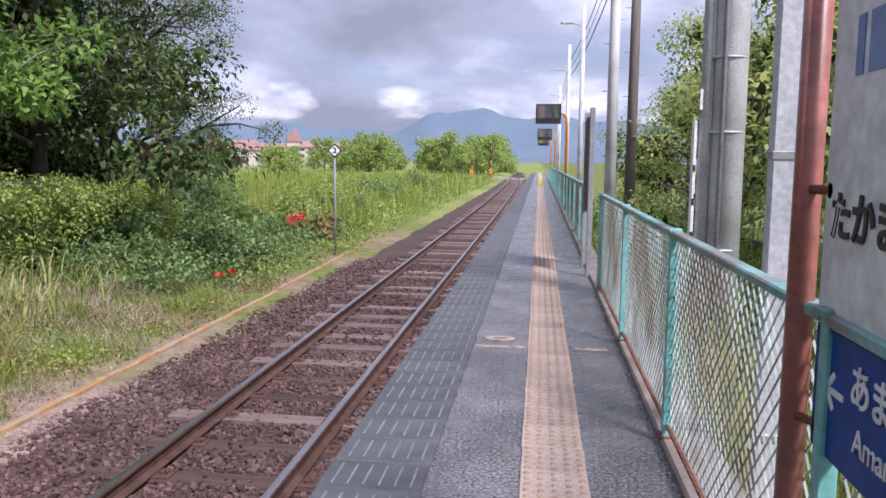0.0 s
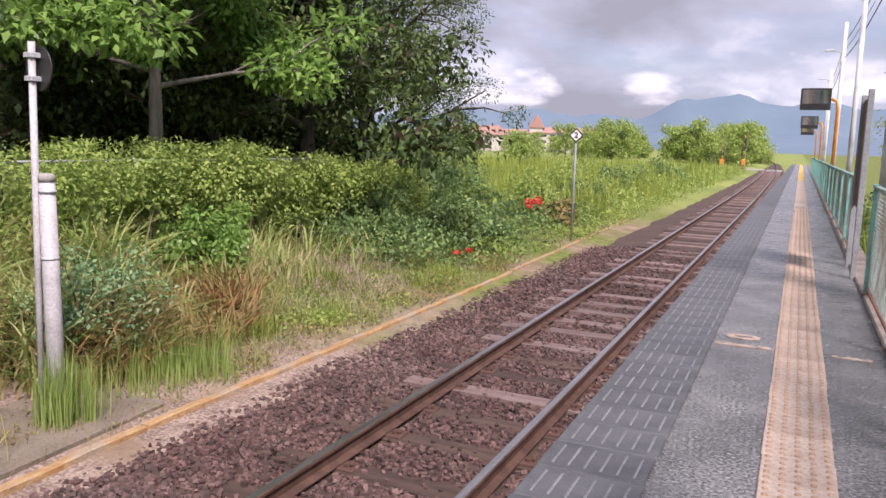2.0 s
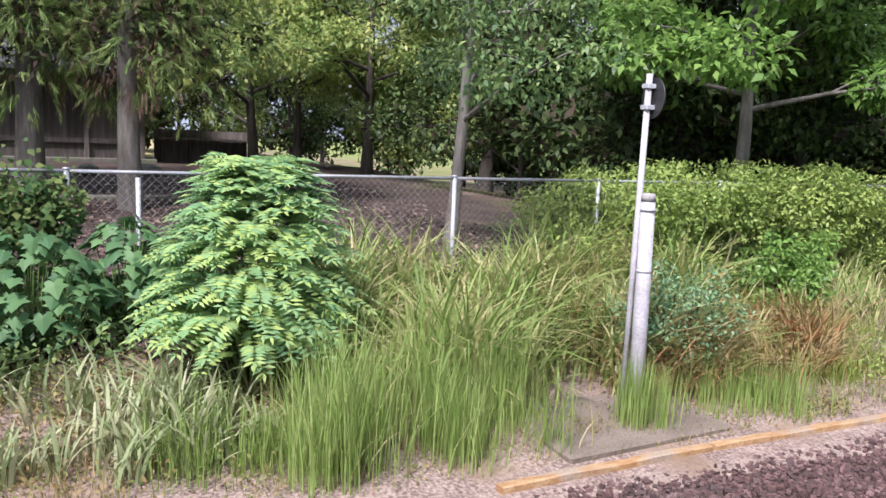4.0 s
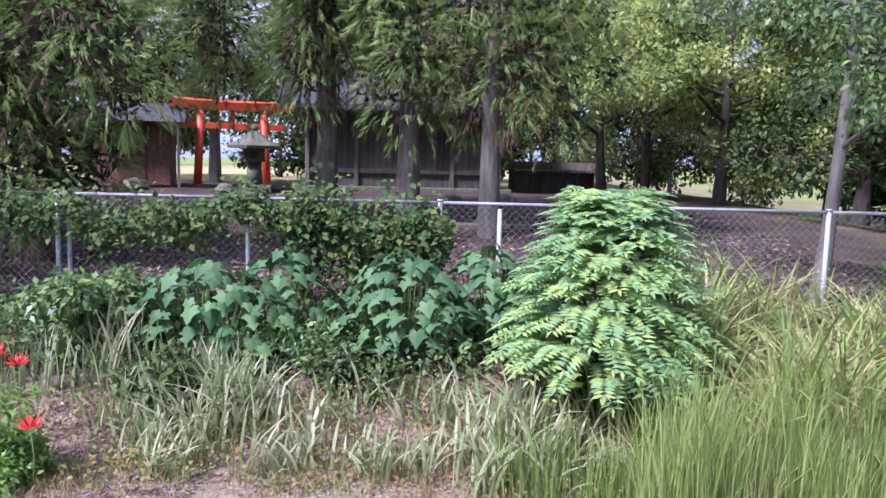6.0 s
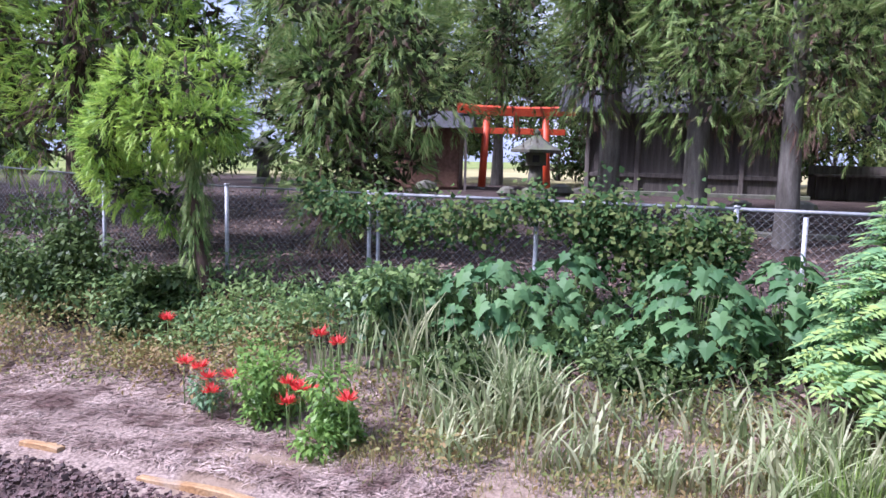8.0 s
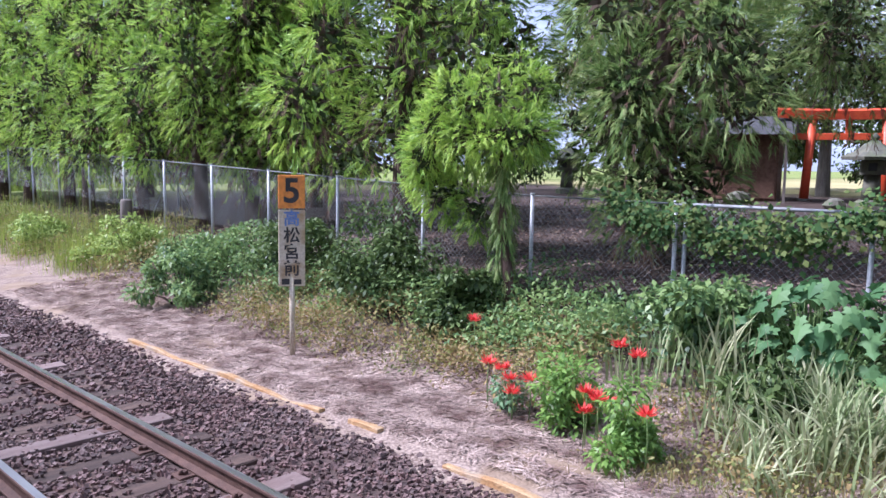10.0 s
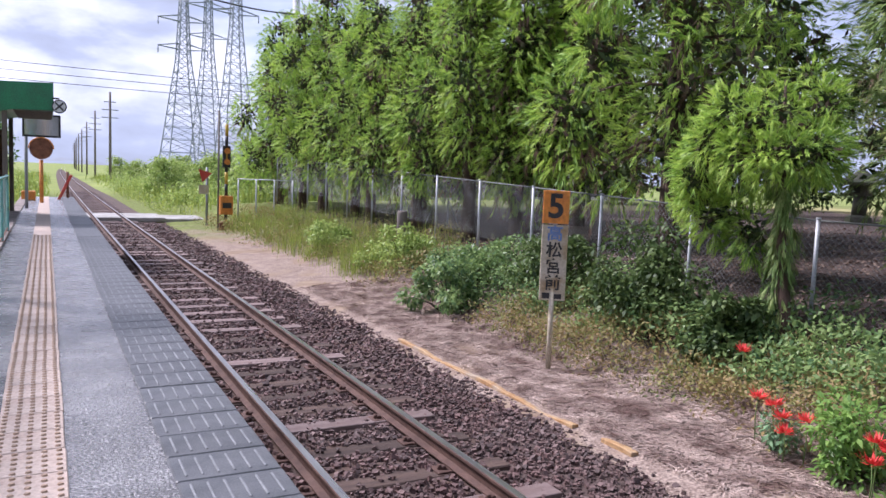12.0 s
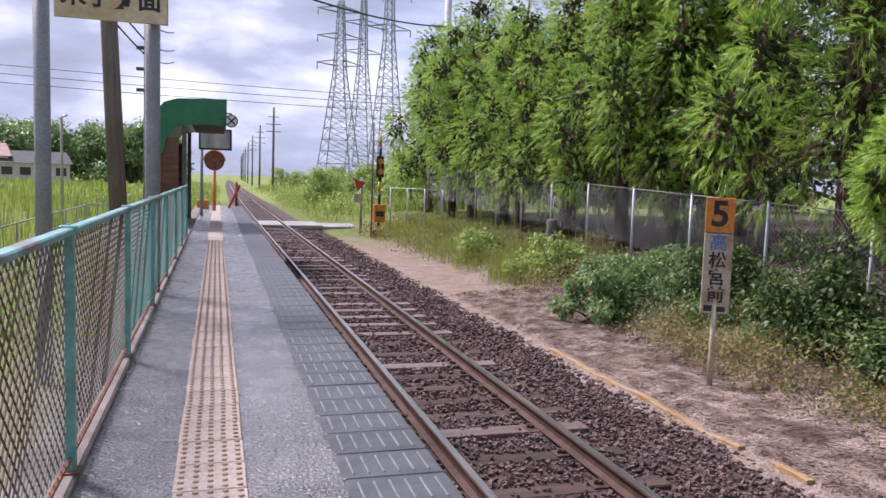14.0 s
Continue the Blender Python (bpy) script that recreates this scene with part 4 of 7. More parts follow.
def ballast_z(x, y):
    out = np.interp(x, (-4.75, -4.3, -3.6, -3.2, -2.7, -1.85, -1.2, -0.9), (-1.05, -1.005, -0.975, -0.966, -0.954, -0.954, -0.968, -0.99))
    return out + 0.010 * np.sin(5.1 * x + 1.3 * y) * np.sin(2.7 * y)


def ballast():
    xs = np.linspace(-4.75, -0.9, 30)
    rows = []
    for y in steps((-620, -260, 60), (-260, -40, 20), (-40, -14, 1.0), (-14, 16, 0.25), (16, 60, 1.0), (60, 300, 20)):
        rows.append([(x + bend_x(y), y, float(ballast_z(x, y)) - 0.012) for x in xs])
    solo("ballast_bed", Build().sheet(rows), "ballast_bed", "rust-stained bed of crushed stone under the track", "ballast", kind="structure")
    rng = np.random.default_rng(21)
    stones("ballast_stones", 42000, (-4.45, -0.95, -8.0, 9.0), 0.0225, rng, "purplish brown crushed ballast stones")
    stones("ballast_stones", 9000, (-4.4, -0.95, 9.0, 18.0), 0.029, rng, "purplish brown crushed ballast stones")
    stones("ballast_stones", 11000, (-4.4, -0.95, -17.0, -8.0), 0.028, rng, "dark grey brown crushed ballast stones")
    stones("ballast_stones", 9000, (-4.4, -0.95, -33.5, -17.0), 0.036, rng, "dark grey brown crushed ballast stones")


ballast()


def border():
    """Old planks laid flat along the edge of the ballast."""
    t = thing("border_planks", "weathered orange-brown planks edging the ballast", "planks", kind="structure")
    runs = ((2.35, 4.3, -4.40, -4.49), (4.33, 7.4, -4.49, -4.50), (7.43, 10.6, -4.50, -4.52), (10.6, 12.9, -4.52, -4.55), (13.1, 18.5, -4.60, -4.72),
            (18.6, 25.0, -4.72, -4.88), (25.0, 30.5, -4.88, -5.05), (-4.3, -3.3, -4.28, -4.26), (-10.0, -6.0, -4.36, -4.38), (-5.6, -5.2, -4.40, -4.40))
    for a, b, xa, xb in runs:
        w = 0.085 if a > 0 else 0.075
        bd, n = Build(), max(4, int((b - a) / 0.25))
        top, rows = [], []
        for i in range(n + 1):
            y, x = a + (b - a) * i / n, xa + (xb - xa) * i / n
            dz = 0.006 * math.sin(7 * y) if a > 0 else 0.016 * math.sin(3.1 * y) + 0.008 * math.sin(8 * y)
            dx = 0.008 * math.sin(11 * y) + 0.005 * math.sin(23 * y)
            z0 = -0.955 if a > 0 else -0.985
            rows.append([(x - w + dx, y, z0 - 0.06), (x - w + dx, y, z0 + dz + 0.02), (x - 0.01, y, z0 + dz + 0.028), (x, y, z0 + dz + 0.02), (x + dx * 0.5, y, z0 - 0.06)])
        bd.sheet(rows, False)
        bd.f += [tuple(range(5)), tuple(range(len(bd.v) - 1, len(bd.v) - 6, -1))]
        bd.s += [False, False]
        part("plank", bd, "plank", t)


border()


# ---- fences ----
def link_panel(width, height, pitch=0.056, wire=0.0021, sides=3):
    """Chain link: two families of slanted wires that bend over one another."""
    b = Build()
    step = pitch * math.sqrt(2)
    n = int((width + height) / step)
    for k in range(-int(height / step) - 1, n + 2):
        for s in (1, -1):
            y0 = k * step
            a, e = y0, y0 + height
            lo, hi = max(a, 0.0), min(e, width)
            if hi - lo < 0.01:
                continue
            p = [(0.002 * s, lo, lo - a), (0.002 * s, hi, hi - a)]
            if s < 0:
                p = [(x, y, height - z) for x, y, z in p]
            b.tube(p, wire, sides, False, smooth=False)
    return b


def teal_fence(name, posts, x, label):
    f = thing(name, label, "fence", kind="structure")
    for y in posts:
        b = Build().box(x - 0.022, x + 0.022, y - 0.022, y + 0.022, 0.03, 1.06, 0.004)
        b.box(x - 0.032, x + 0.032, y - 0.03, y + 0.03, 1.045, 1.065, 0.005)
        p = part("post", b, "teal", f)
        part("foot_plate", Build().box(x - 0.04, x + 0.04, y - 0.05, y + 0.05, 0.035, 0.043), "rust", p)
    shared = {}
    worn = max(posts) < 9
    for a, c in zip(posts, posts[1:]):
        lo, hi = min(a, c), max(a, c)
        part("top_rail", Build().box(x - 0.026, x + 0.026, lo + 0.02, hi - 0.02, 1.03, 1.056, 0.006), "teal_rail", f)
        part("bottom_rail", Build().box(x - 0.008, x + 0.008, lo + 0.02, hi - 0.02, 0.088, 0.102), "rust", f)
        # panels seen from their shaded side take the darkened rusty wire
        w, coat = round(hi - lo - 0.05, 1), ("link_rust_shaded" if lo > -7 else "link_green") if worn and hi < 0 else "link"
        if (w, coat) not in shared:
            shared[w, coat] = link_panel(w, 0.90, 0.050, 0.0037).mesh("chain_link")
            shared[w, coat].materials.append(M[coat])
        part("chain_link", shared[w, coat], "", f, "", Matrix.Translation((x + 0.012, lo + 0.025, 0.115)))
    return f


teal_fence("platform_fence", [8.15, 5.85, 3.77, 1.75, -0.15, -2.0, -3.85, -5.97, -8.1, -10.2, -12.3, -14.4, -16.5], 0.63, "turquoise steel platform fence with rusting chain-link panels")
teal_fence("platform_fence", [10.8 + 2.1 * k for k in range(24)], 0.66, "grey-green steel platform fence with chain-link panels")


def shrine_fence():
    x = -8.1
    f = thing("shrine_fence", "galvanised chain-link fence round the shrine wood", "fence", kind="structure")
    ys = [2.0 * k + 1.65 for k in range(-16, 6)]

    def top(y):
        return 0.97 + 0.036 * max(0.0, -6.0 - y)
    me = link_panel(1.94, 1.12, 0.056, 0.0016).mesh("chain_link")
    me.materials.append(M["galv_wire"])
    for y in ys:
        b = Build().tube([(x, y, top(y) - 1.7), (x, y, top(y) + 0.02)], 0.026, 8)
        b.disc((x, y, top(y) + 0.025), (0, 0, 1), 0.032, 0.02, 10)
        part("post", b, "galv", f)
    for k in (0.15, -6.35 + 2.0):
        part("brace", Build().tube([(x, k - 0.5 + 0.62, top(k) - 1.6), (x, k - 0.5 + 0.62, top(k) - 0.05)], 0.024, 8), "galv", f)
    for a, c in zip(ys, ys[1:]):
        part("top_rail", Build().tube([(x, a, top(a)), (x, c, top(c))], 0.019 if a > -5 else 0.012, 7), "grey_steel" if a > -5 else "thin_wire", f)
        part("chain_link", me, "", f, m=Matrix.Translation((x + 0.02, a + 0.03, top((a + c) / 2) - 1.14)))
    return f


shrine_fence()


def crossing():
    c = thing("level_crossing", "pale concrete level crossing over the track", "level crossing", kind="structure")
    for x0, x1 in ((-1.58, -1.0), (-2.70, -1.76), (-4.4, -2.9)):
        part("deck_panel", Build().box(x0, x1, -37.0, -33.9, -0.95, -0.79, 0.02), "concrete", c)
    part("approach", Build().box(-9.5, -4.4, -36.6, -33.9, -1.0, -0.83, 0.02), "concrete", c)
    for x0, x1 in ((-1.58, -1.0), (-2.70, -1.76), (-5.4, -2.9)):
        part("deck_panel", Build().box(x0 - 0.9, x1 - 0.9, 97.5, 101.0, -0.95, -0.79, 0.02), "concrete", c)


crossing()


# ---- trees ----
def inner(centres, radii, per, size, rng, squash=0.85):
    """Short twigs and leaves packed close inside leafy lumps, shade put into their colour."""
    c, r = np.repeat(centres, per, 0), np.repeat(radii, per)[:, None]
    p = c + ball(rng, len(c)) * r * rng.uniform(0, 1, (len(c), 1)) ** 0.5 * np.array([1, 1, squash])
    ln = size * rng.uniform(0.7, 1.3, len(c))
    return quads("inner_crown", leaf_quads(p, ball(rng, len(c)), ball(rng, len(c)), ln, ln * 0.42, 0.2))


def tassels(lumps, per, needles, length, width, rng, droop=0.16, outward=0.40):
    """Hanging brushes on leafy lumps: needles fanning out along a bent twig."""
    at = np.repeat(lumps, per, 0)
    d = unit(ball(rng, len(at)) + unit(at[:, :3] * np.array([1, 1, 0]) + 1e-6) * outward)
    root = at[:, :3] + d * at[:, 3:] * rng.uniform(0.70, 0.92, (len(at), 1)) * np.array([0.95, 0.95, 1.3])
    axis = unit(d * 0.85 + np.array([0, 0, -droop]) + ball(rng, len(at)) * 0.22)
    size = length * rng.uniform(0.75, 1.3, len(at))
    root, axis, face, size = (np.repeat(a, needles, 0) for a in (root, axis, d, size))
    k = rng.uniform(0, 1, (len(root), 1))
    p = root + axis * size[:, None] * 0.95 * k - np.array([0, 0, 0.16]) * size[:, None] * k * k
    way = unit(axis + ball(rng, len(root)) * (0.36 - 0.12 * k) - np.array([0, 0, 0.16]) * k)
    ln = size * rng.uniform(0.65, 1.1, len(root)) * (1.0 - 0.35 * k[:, 0])
    return leaf_quads(p, way, face + np.array([0, 0, 0.2]) + ball(rng, len(root)) * 0.25, ln, width * rng.uniform(0.7, 1.3, len(root)), 0.12)


def cedar(name, seed, height, radius, first, label, tufts=62, dead_step=2, brush=0.23, needle=0.0165, foliage="f_cedar", per=84, narrow=0.62, bark="bark", needles=15):
    """A cedar of full drooping plumes, lit outside and brown and dead within."""
    rng = np.random.default_rng(seed)
    t = thing(name, label, "tree", "cedars behind the fence")
    b = Build()
    pts = [Vector((0.05 * math.sin(3 * k), 0.04 * math.cos(2 * k), height * k)) for k in np.linspace(0, 1, 9)]
    b.tube([Vector((0, 0, -0.4))] + pts, [0.030 * height, 0.026 * height] + [0.0235 * height * (1 - 0.9 * k) for k in np.linspace(0.1, 1, 8)], 10)
    lumps = []
    for i in range(tufts):
        k = 1 - (1 - (i + 0.5) / tufts) ** 0.75
        az = i * 2.399 + rng.uniform(-0.5, 0.5)
        full = (narrow + (1 - narrow) * min(1.0, k / 0.2)) * (1 - k) ** 0.55 * 1.08
        r = radius * full * (rng.uniform(0.50, 1.10) if i % 4 else 0.25)
        z = height * (first + (1.0 - first) * k) + rng.normal() * 0.16 - 0.10 * r
        lumps.append((math.cos(az) * r, math.sin(az) * r, z, (0.48 + 0.48 * rng.uniform(0, 1) ** 1.3) * (0.8 + 0.3 * (1 - k)) * min(1.0, radius / 1.5) * (radius / 1.9) ** 0.4))
        if i % 2 == 0:
            o, e = Vector((0, 0, z + 0.15 * r)), Vector(lumps[-1][:3])
            b.tube([o, o.lerp(e, 0.5) + Vector((0, 0, 0.10 * r)), e], [0.032, 0.02, 0.006], 5, False)
    part("trunk", b, bark, t)
    lumps = np.array(lumps)
    part("inner_crown", inner(lumps[:, :3], lumps[:, 3] * 0.60, 80, 0.20, rng, 1.2), "f_inner_shade", t, "dark inside of the crown, its shade painted in")
    part("crown", quads("crown", tassels(lumps, per, needles, brush, needle, rng)), foliage, t)
    dead = lumps[::dead_step] * np.array([0.94, 0.94, 1, 0.95]) - np.array([0, 0, 0.34, 0])
    part("dead_needles", quads("dead_needles", tassels(dead, 34, 9, brush * 1.1, needle, rng, 0.8, 0.1)), "f_cedar_dead", t, "brown dead needle brushes inside the crown")
    return t


def smothered_cedar():
    """A young cedar before the fence: thin leaning trunk, lopsided head and a beard of dry brushes."""
    rng = np.random.default_rng(35)
    t = thing("cedar_tree", "small leaning cedar with a bright lopsided head, half smothered by creepers", "tree", "cedars behind the fence")
    b = Build().tube([(0.02, 0.10, -0.3), (0.0, 0.02, 0.4), (-0.03, -0.13, 1.1), (-0.08, -0.25, 2.0), (-0.10, -0.30, 3.1)], [0.085, 0.07, 0.06, 0.05, 0.012], 9)
    head = []
    for i in range(30):
        a, e = i * 2.399, rng.uniform(0.05, 1.0)
        y = -0.58 + math.sin(a) * 0.82 * math.sqrt(1 - 0.6 * e * e)
        z = 2.22 + 0.72 * e - 0.75 * max(0.0, -0.7 - y) + 0.12 * rng.normal()
        head.append((-0.08 + math.cos(a) * 0.62 * math.sqrt(1 - 0.6 * e * e), y, z, rng.uniform(0.17, 0.29)))
        if i % 3 == 0:
            b.tube([(-0.07, -0.24, 1.9 + 0.5 * e), head[-1][:3]], [0.022, 0.006], 5, False)
    for k in range(7):
        head.append((0.12 * math.sin(k), -1.42 + 0.15 * k, 1.62 - 0.05 * k + 0.1 * math.sin(2 * k), 0.24))
    part("trunk", b, "bark", t)
    head = np.array(head)
    part("inner_crown", inner(head[:, :3], head[:, 3] * 0.7, 40, 0.12, rng), "f_inner_shade", t, "dark inside of the crown, its shade painted in")
    part("crown", quads("crown", tassels(head, 60, 13, 0.145, 0.0105, rng)), "f_cedar", t)
    beard = np.array([(0.05 * math.sin(5 * z), -0.08 * z + 0.09 * math.cos(4 * z), z, 0.15) for z in np.linspace(0.55, 2.2, 12)])
    part("dead_needles", quads("dead_needles", tassels(beard, 30, 14, 0.15, 0.009, rng, 1.4, 0.1)), "f_old_cedar", t, "grey-green beard of hanging dry brushes")
    return stand(t, -7.5, -6.25, 0)


def broadleaf(name, seed, height, trunk_r, first, spread, count, forks, leaf, per, clump, foliage, bark, label, group="wood trees", ratio=0.5, lean=0.0, rise=0.5, hang=0.2, dense=0.0):
    rng = np.random.default_rng(seed)
    t = thing(name, label, "tree", group)
    b, ends = limbs(rng, height, trunk_r, first, spread, count, forks, lean, rise)
    part("trunk", b, bark, t)
    r = clump * rng.uniform(0.6, 1.25, len(ends))
    if dense:
        part("inner_crown", inner(ends[::2], r[::2] * dense * 1.6, 34, leaf * 1.9, rng, 0.65), "f_inner_shade", t, "dark inside of the crown, its shade painted in")
    part("crown", quads("crown", clumps(ends, r, per, leaf, rng, 0.7, ratio, hang)), foliage, t)
    return t


def stand(ob, x, y, turn=0.0, scale=1.0, sink=0.05, z=None):
    ob.matrix_basis = Matrix.LocRotScale((x, y, (float(ground_z(x, y)) if z is None else z) - sink), Euler((0, 0, radians(turn))), (scale, scale, scale))
    return ob


def again(ob, x, y, turn=0.0, scale=1.0, sink=0.05, z=None):
    return stand(copy_thing(ob, Matrix.Identity(4)), x, y, turn, scale, sink, z)


def plant_cedars():
    a = stand(cedar("cedar_tree", 31, 8.6, 2.05, 0.23, "tall bushy cedar with bright drooping needle brushes", 38), -8.95, -9.7, 10)
    b = stand(cedar("cedar_tree", 32, 7.6, 1.45, 0.13, "bushy grey-green cedar with brushes hanging to the fence", 44, 2, 0.20, 0.0125, "f_old_cedar", 100, 0.35, "bark", 14), -10.3, -5.8, 80)
    c = stand(cedar("cedar_tree", 33, 7.4, 1.9, 0.25, "slim cedar with bright drooping needle brushes", 34), -10.4, -14.8, 0)
    d = stand(cedar("cedar_tree", 36, 8.0, 2.1, 0.22, "tall cedar with full brushes sweeping low", 38), -9.0, -27.4, 150)
    again(c, -9.8, -15.6, 120, 0.95)
    again(a, -9.3, -16.9, 200, 0.86)
    again(d, -9.3, -20.0, 45, 0.84)
    again(a, -9.0, -22.6, 300, 0.82)
    again(c, -9.4, -25.0, 222, 0.95)
    again(d, -9.2, -30.6, 33, 0.95)
    again(d, -9.4, -34.6, 250, 1.0)
    again(c, -13.8, -18.5, 60, 1.1)
    # second row, added to block light and sky behind the front cedars
    again(a, -12.4, -22.5, 20, 0.95)
    again(c, -12.8, -27.0, 75, 1.1)
    again(a, -12.6, -31.5, 190, 0.95)
    # old trees before the shrine hall, crowns high above the fence
    tall = cedar("cedar_tree", 34, 11.0, 3.2, 0.31, "old cedar with a thick grey-brown trunk and long hanging brushes", 60, 2, 0.27, 0.0155, "f_old_cedar", 80, 0.7, "grey_bark", 16)
    stand(tall, -17.0, -3.05, 0)
    again(tall, -16.0, -1.15, 140, 1.0)
    again(tall, -14.2, 0.45, 250, 0.78)
    again(tall, -15.5, -8.4, 60, 0.9)
    again(tall, -31.0, -9.9, 20, 0.95)
    smothered_cedar()


def plant_wood():
    dark = broadleaf("evergreen_tree", 51, 9.5, 0.20, 0.10, 3.4, 14, 4, 0.15, 150, 1.05, "f_dark", "dark_bark", "dense dark evergreen tree with a many-stemmed trunk", dense=0.45)
    stand(dark, -10.4, 15.0, 0)
    again(dark, -11.6, 13.0, 130, 1.0)
    again(dark, -13.5, 17.5, 210, 1.05)
    again(dark, -15.5, 11.0, 75, 1.0)
    again(dark, -17.5, 15.0, 300, 1.1)
    again(dark, -14.0, 22.0, 20, 1.0)
    again(dark, -20.5, 10.5, 160, 1.0)
    again(dark, -19.0, 20.0, 95, 1.05)
    again(dark, -24.0, 15.5, 45, 1.05)
    # two added for their dark leaves, to stand in for shade behind the cedars
    again(dark, -13.4, -12.6, 50, 0.72)
    again(dark, -14.6, -15.6, 170, 0.72)
    airy = broadleaf("evergreen_tree", 52, 8.6, 0.17, 0.12, 3.3, 13, 5, 0.075, 230, 0.52, "f_dark", "dark_bark", "open-branched evergreen tree at the edge of the field", rise=0.65)
    stand(airy, -10.7, 17.9, 40)
    again(airy, -12.0, 20.6, 190, 0.95)
    big = broadleaf("broadleaf_tree", 53, 7.6, 0.13, 0.32, 2.8, 17, 7, 0.155, 160, 0.54, "f_bright", "grey_bark", "tree with large glossy bright green leaves", ratio=0.55, rise=0.12, dense=0.0)
    stand(big, -9.3, 9.2, 15, 1.0)
    again(dark, -12.9, 11.6, 100, 0.95)
    mid = broadleaf("broadleaf_tree", 54, 8.0, 0.16, 0.30, 3.2, 12, 4, 0.15, 140, 1.0, "f_leafy", "dark_bark", "spreading green tree over bare shaded ground", rise=0.35, dense=0.0)
    for x, y, a, s in ((-27.0, 6.4, 0, 1.0), (-27.5, 9.2, 200, 0.9), (-25.5, 13.3, 33, 0.95), 
                       (-29.5, -2.0, 10, 1.15), (-31.0, -12.5, 80, 1.0), (-28.0, -17.0, 170, 1.0), (-22.0, -21.0, 60, 0.95), (-17.5, -25.5, 240, 0.95), (-33.0, 4.0, 300, 1.1),
                       (-34.5, -6.5, 20, 1.1)):
        (stand if (x, y) == (-27.0, 6.4) else lambda o, *k: again(o, *k))(mid, x, y, a, s)
    low = broadleaf("understorey_tree", 57, 5.0, 0.09, 0.06, 2.2, 10, 3, 0.21, 70, 1.0, "f_dark", "dark_bark", "low dense evergreen closing the edge of the wood", "understorey trees", rise=0.4, dense=0.6)
    stand(low, -12.6, 10.8, 0, 0.9)
    for x, y, a, s in ((-14.5, 13.5, 40, 0.9), (-12.2, 16.5, 150, 0.9), (-16.5, 9.4, 77, 0.85), (-18.0, 12.5, 210, 1.0), (-21.0, 14.5, 280, 1.0), (-16.0, 19.0, 15, 1.0), (-23.0, 11.0, 99, 0.9),
                       (-37.0, 14.0, 0, 1.3), (-38.0, 3.5, 60, 1.2), (-39.5, -2.0, 140, 1.3), (-40.0, -16.0, 30, 1.25), (-36.0, -22.0, 300, 1.2), (-30.0, -27.0, 10, 1.2), (-24.0, -31.0, 190, 1.1),
                       (-36.0, 20.0, 222, 1.3), (-30.0, 24.0, 130, 1.2), (-41.0, -9.5, 250, 1.25), (-36.0, 8.2, 20, 1.2), (-43.0, 6.0, 120, 1.4), (-45.0, 0.5, 70, 1.4), (-37.5, -5.6, 310, 1.2), (-35.0, -14.6, 5, 1.2), (-33.0, 17.0, 88, 1.1), (-44.0, 12.0, 200, 1.4), (-27.0, 17.0, 45, 1.1)):
        again(low, x, y, a, s)
    pale = broadleaf("fence_tree", 55, 6.6, 0.09, 0.30, 1.7, 11, 4, 0.085, 150, 0.55, "f_mid", "grey_bark", "slim dark-leaved tree with a pale trunk beside the fence", rise=0.3)
    stand(pale, -8.75, 3.9, 20)
    lit = broadleaf("broadleaf_tree", 59, 7.4, 0.15, 0.17, 3.4, 15, 6, 0.14, 240, 0.80, "f_leafy", "dark_bark", "broad tree with leaves coloured pale yellow-green as if sunlit", rise=0.3)
    stand(lit, -23.5, 7.8, 60, 1.2)
    again(lit, -27.5, 5.0, 200, 1.2)
    again(lit, -25.0, 11.8, 300, 1.15)
    # trees behind the platform and far ones
    near = broadleaf("broadleaf_tree", 56, 6.2, 0.14, 0.10, 2.9, 13, 4, 0.14, 170, 0.95, "f_leafy", "grey_bark", "leafy green tree behind the platform fence", "platform side trees", dense=0.35)
    stand(near, 5.2, 21.0, 0, 0.95)
    for x, y, a, s in ((7.0, 17.0, 70, 0.95), (4.6, 12.5, 160, 0.85), (6.0, 8.6, 250, 0.95), (8.6, 11.0, 20, 1.1), (8.2, 24.0, 120, 1.05), (5.4, 28.5, 300, 0.8)):
        again(near, x, y, a, s)
    far = broadleaf("far_tree", 58, 6.2, 0.16, 0.08, 2.9, 11, 3, 0.42, 42, 1.1, "f_hedge", "grey_bark", "distant leafy tree beyond the meadow", "far trees", dense=0.0)
    stand(far, -25.0, 72.0, 0, 0.62, 0.6)
    gloomy = broadleaf("far_tree", 60, 6.2, 0.16, 0.06, 2.9, 11, 3, 0.42, 46, 1.1, "f_mid", "dark_bark", "distant dark green tree beyond the meadow", "far trees")
    stand(gloomy, 21.0, -170.0, 0, 1.6, 0.8)
    rng = random.Random(8)
    for k in range(20):
        y = rng.uniform(130, 200)
        x = -9 - rng.uniform(0, 1) ** 1.2 * 34
        again(far, x, y, rng.uniform(0, 360), rng.uniform(0.75, 1.2), 0.6)
    for k in range(14):
        again(far, -6.6 - 0.75 * k, 150 + 3.0 * (k % 4), 40 * k, 0.62 + 0.08 * (k % 3), 0.6)
    for k in range(8):
        again(far, -7.5 - rng.uniform(0, 6), rng.uniform(105, 200), rng.uniform(0, 360), rng.uniform(0.8, 1.2), 0.6)
    for k in range(5):
        again(far, -24 - rng.uniform(0, 14), rng.uniform(44, 60), rng.uniform(0, 360), rng.uniform(0.55, 0.75), 0.8)
    for k in range(20):
        x = (10 + rng.uniform(0, 13)) if k % 2 else (25 + rng.uniform(0, 16))
        again(gloomy, x, -rng.uniform(150, 185), rng.uniform(0, 360), rng.uniform(1.4, 2.0), 0.8)
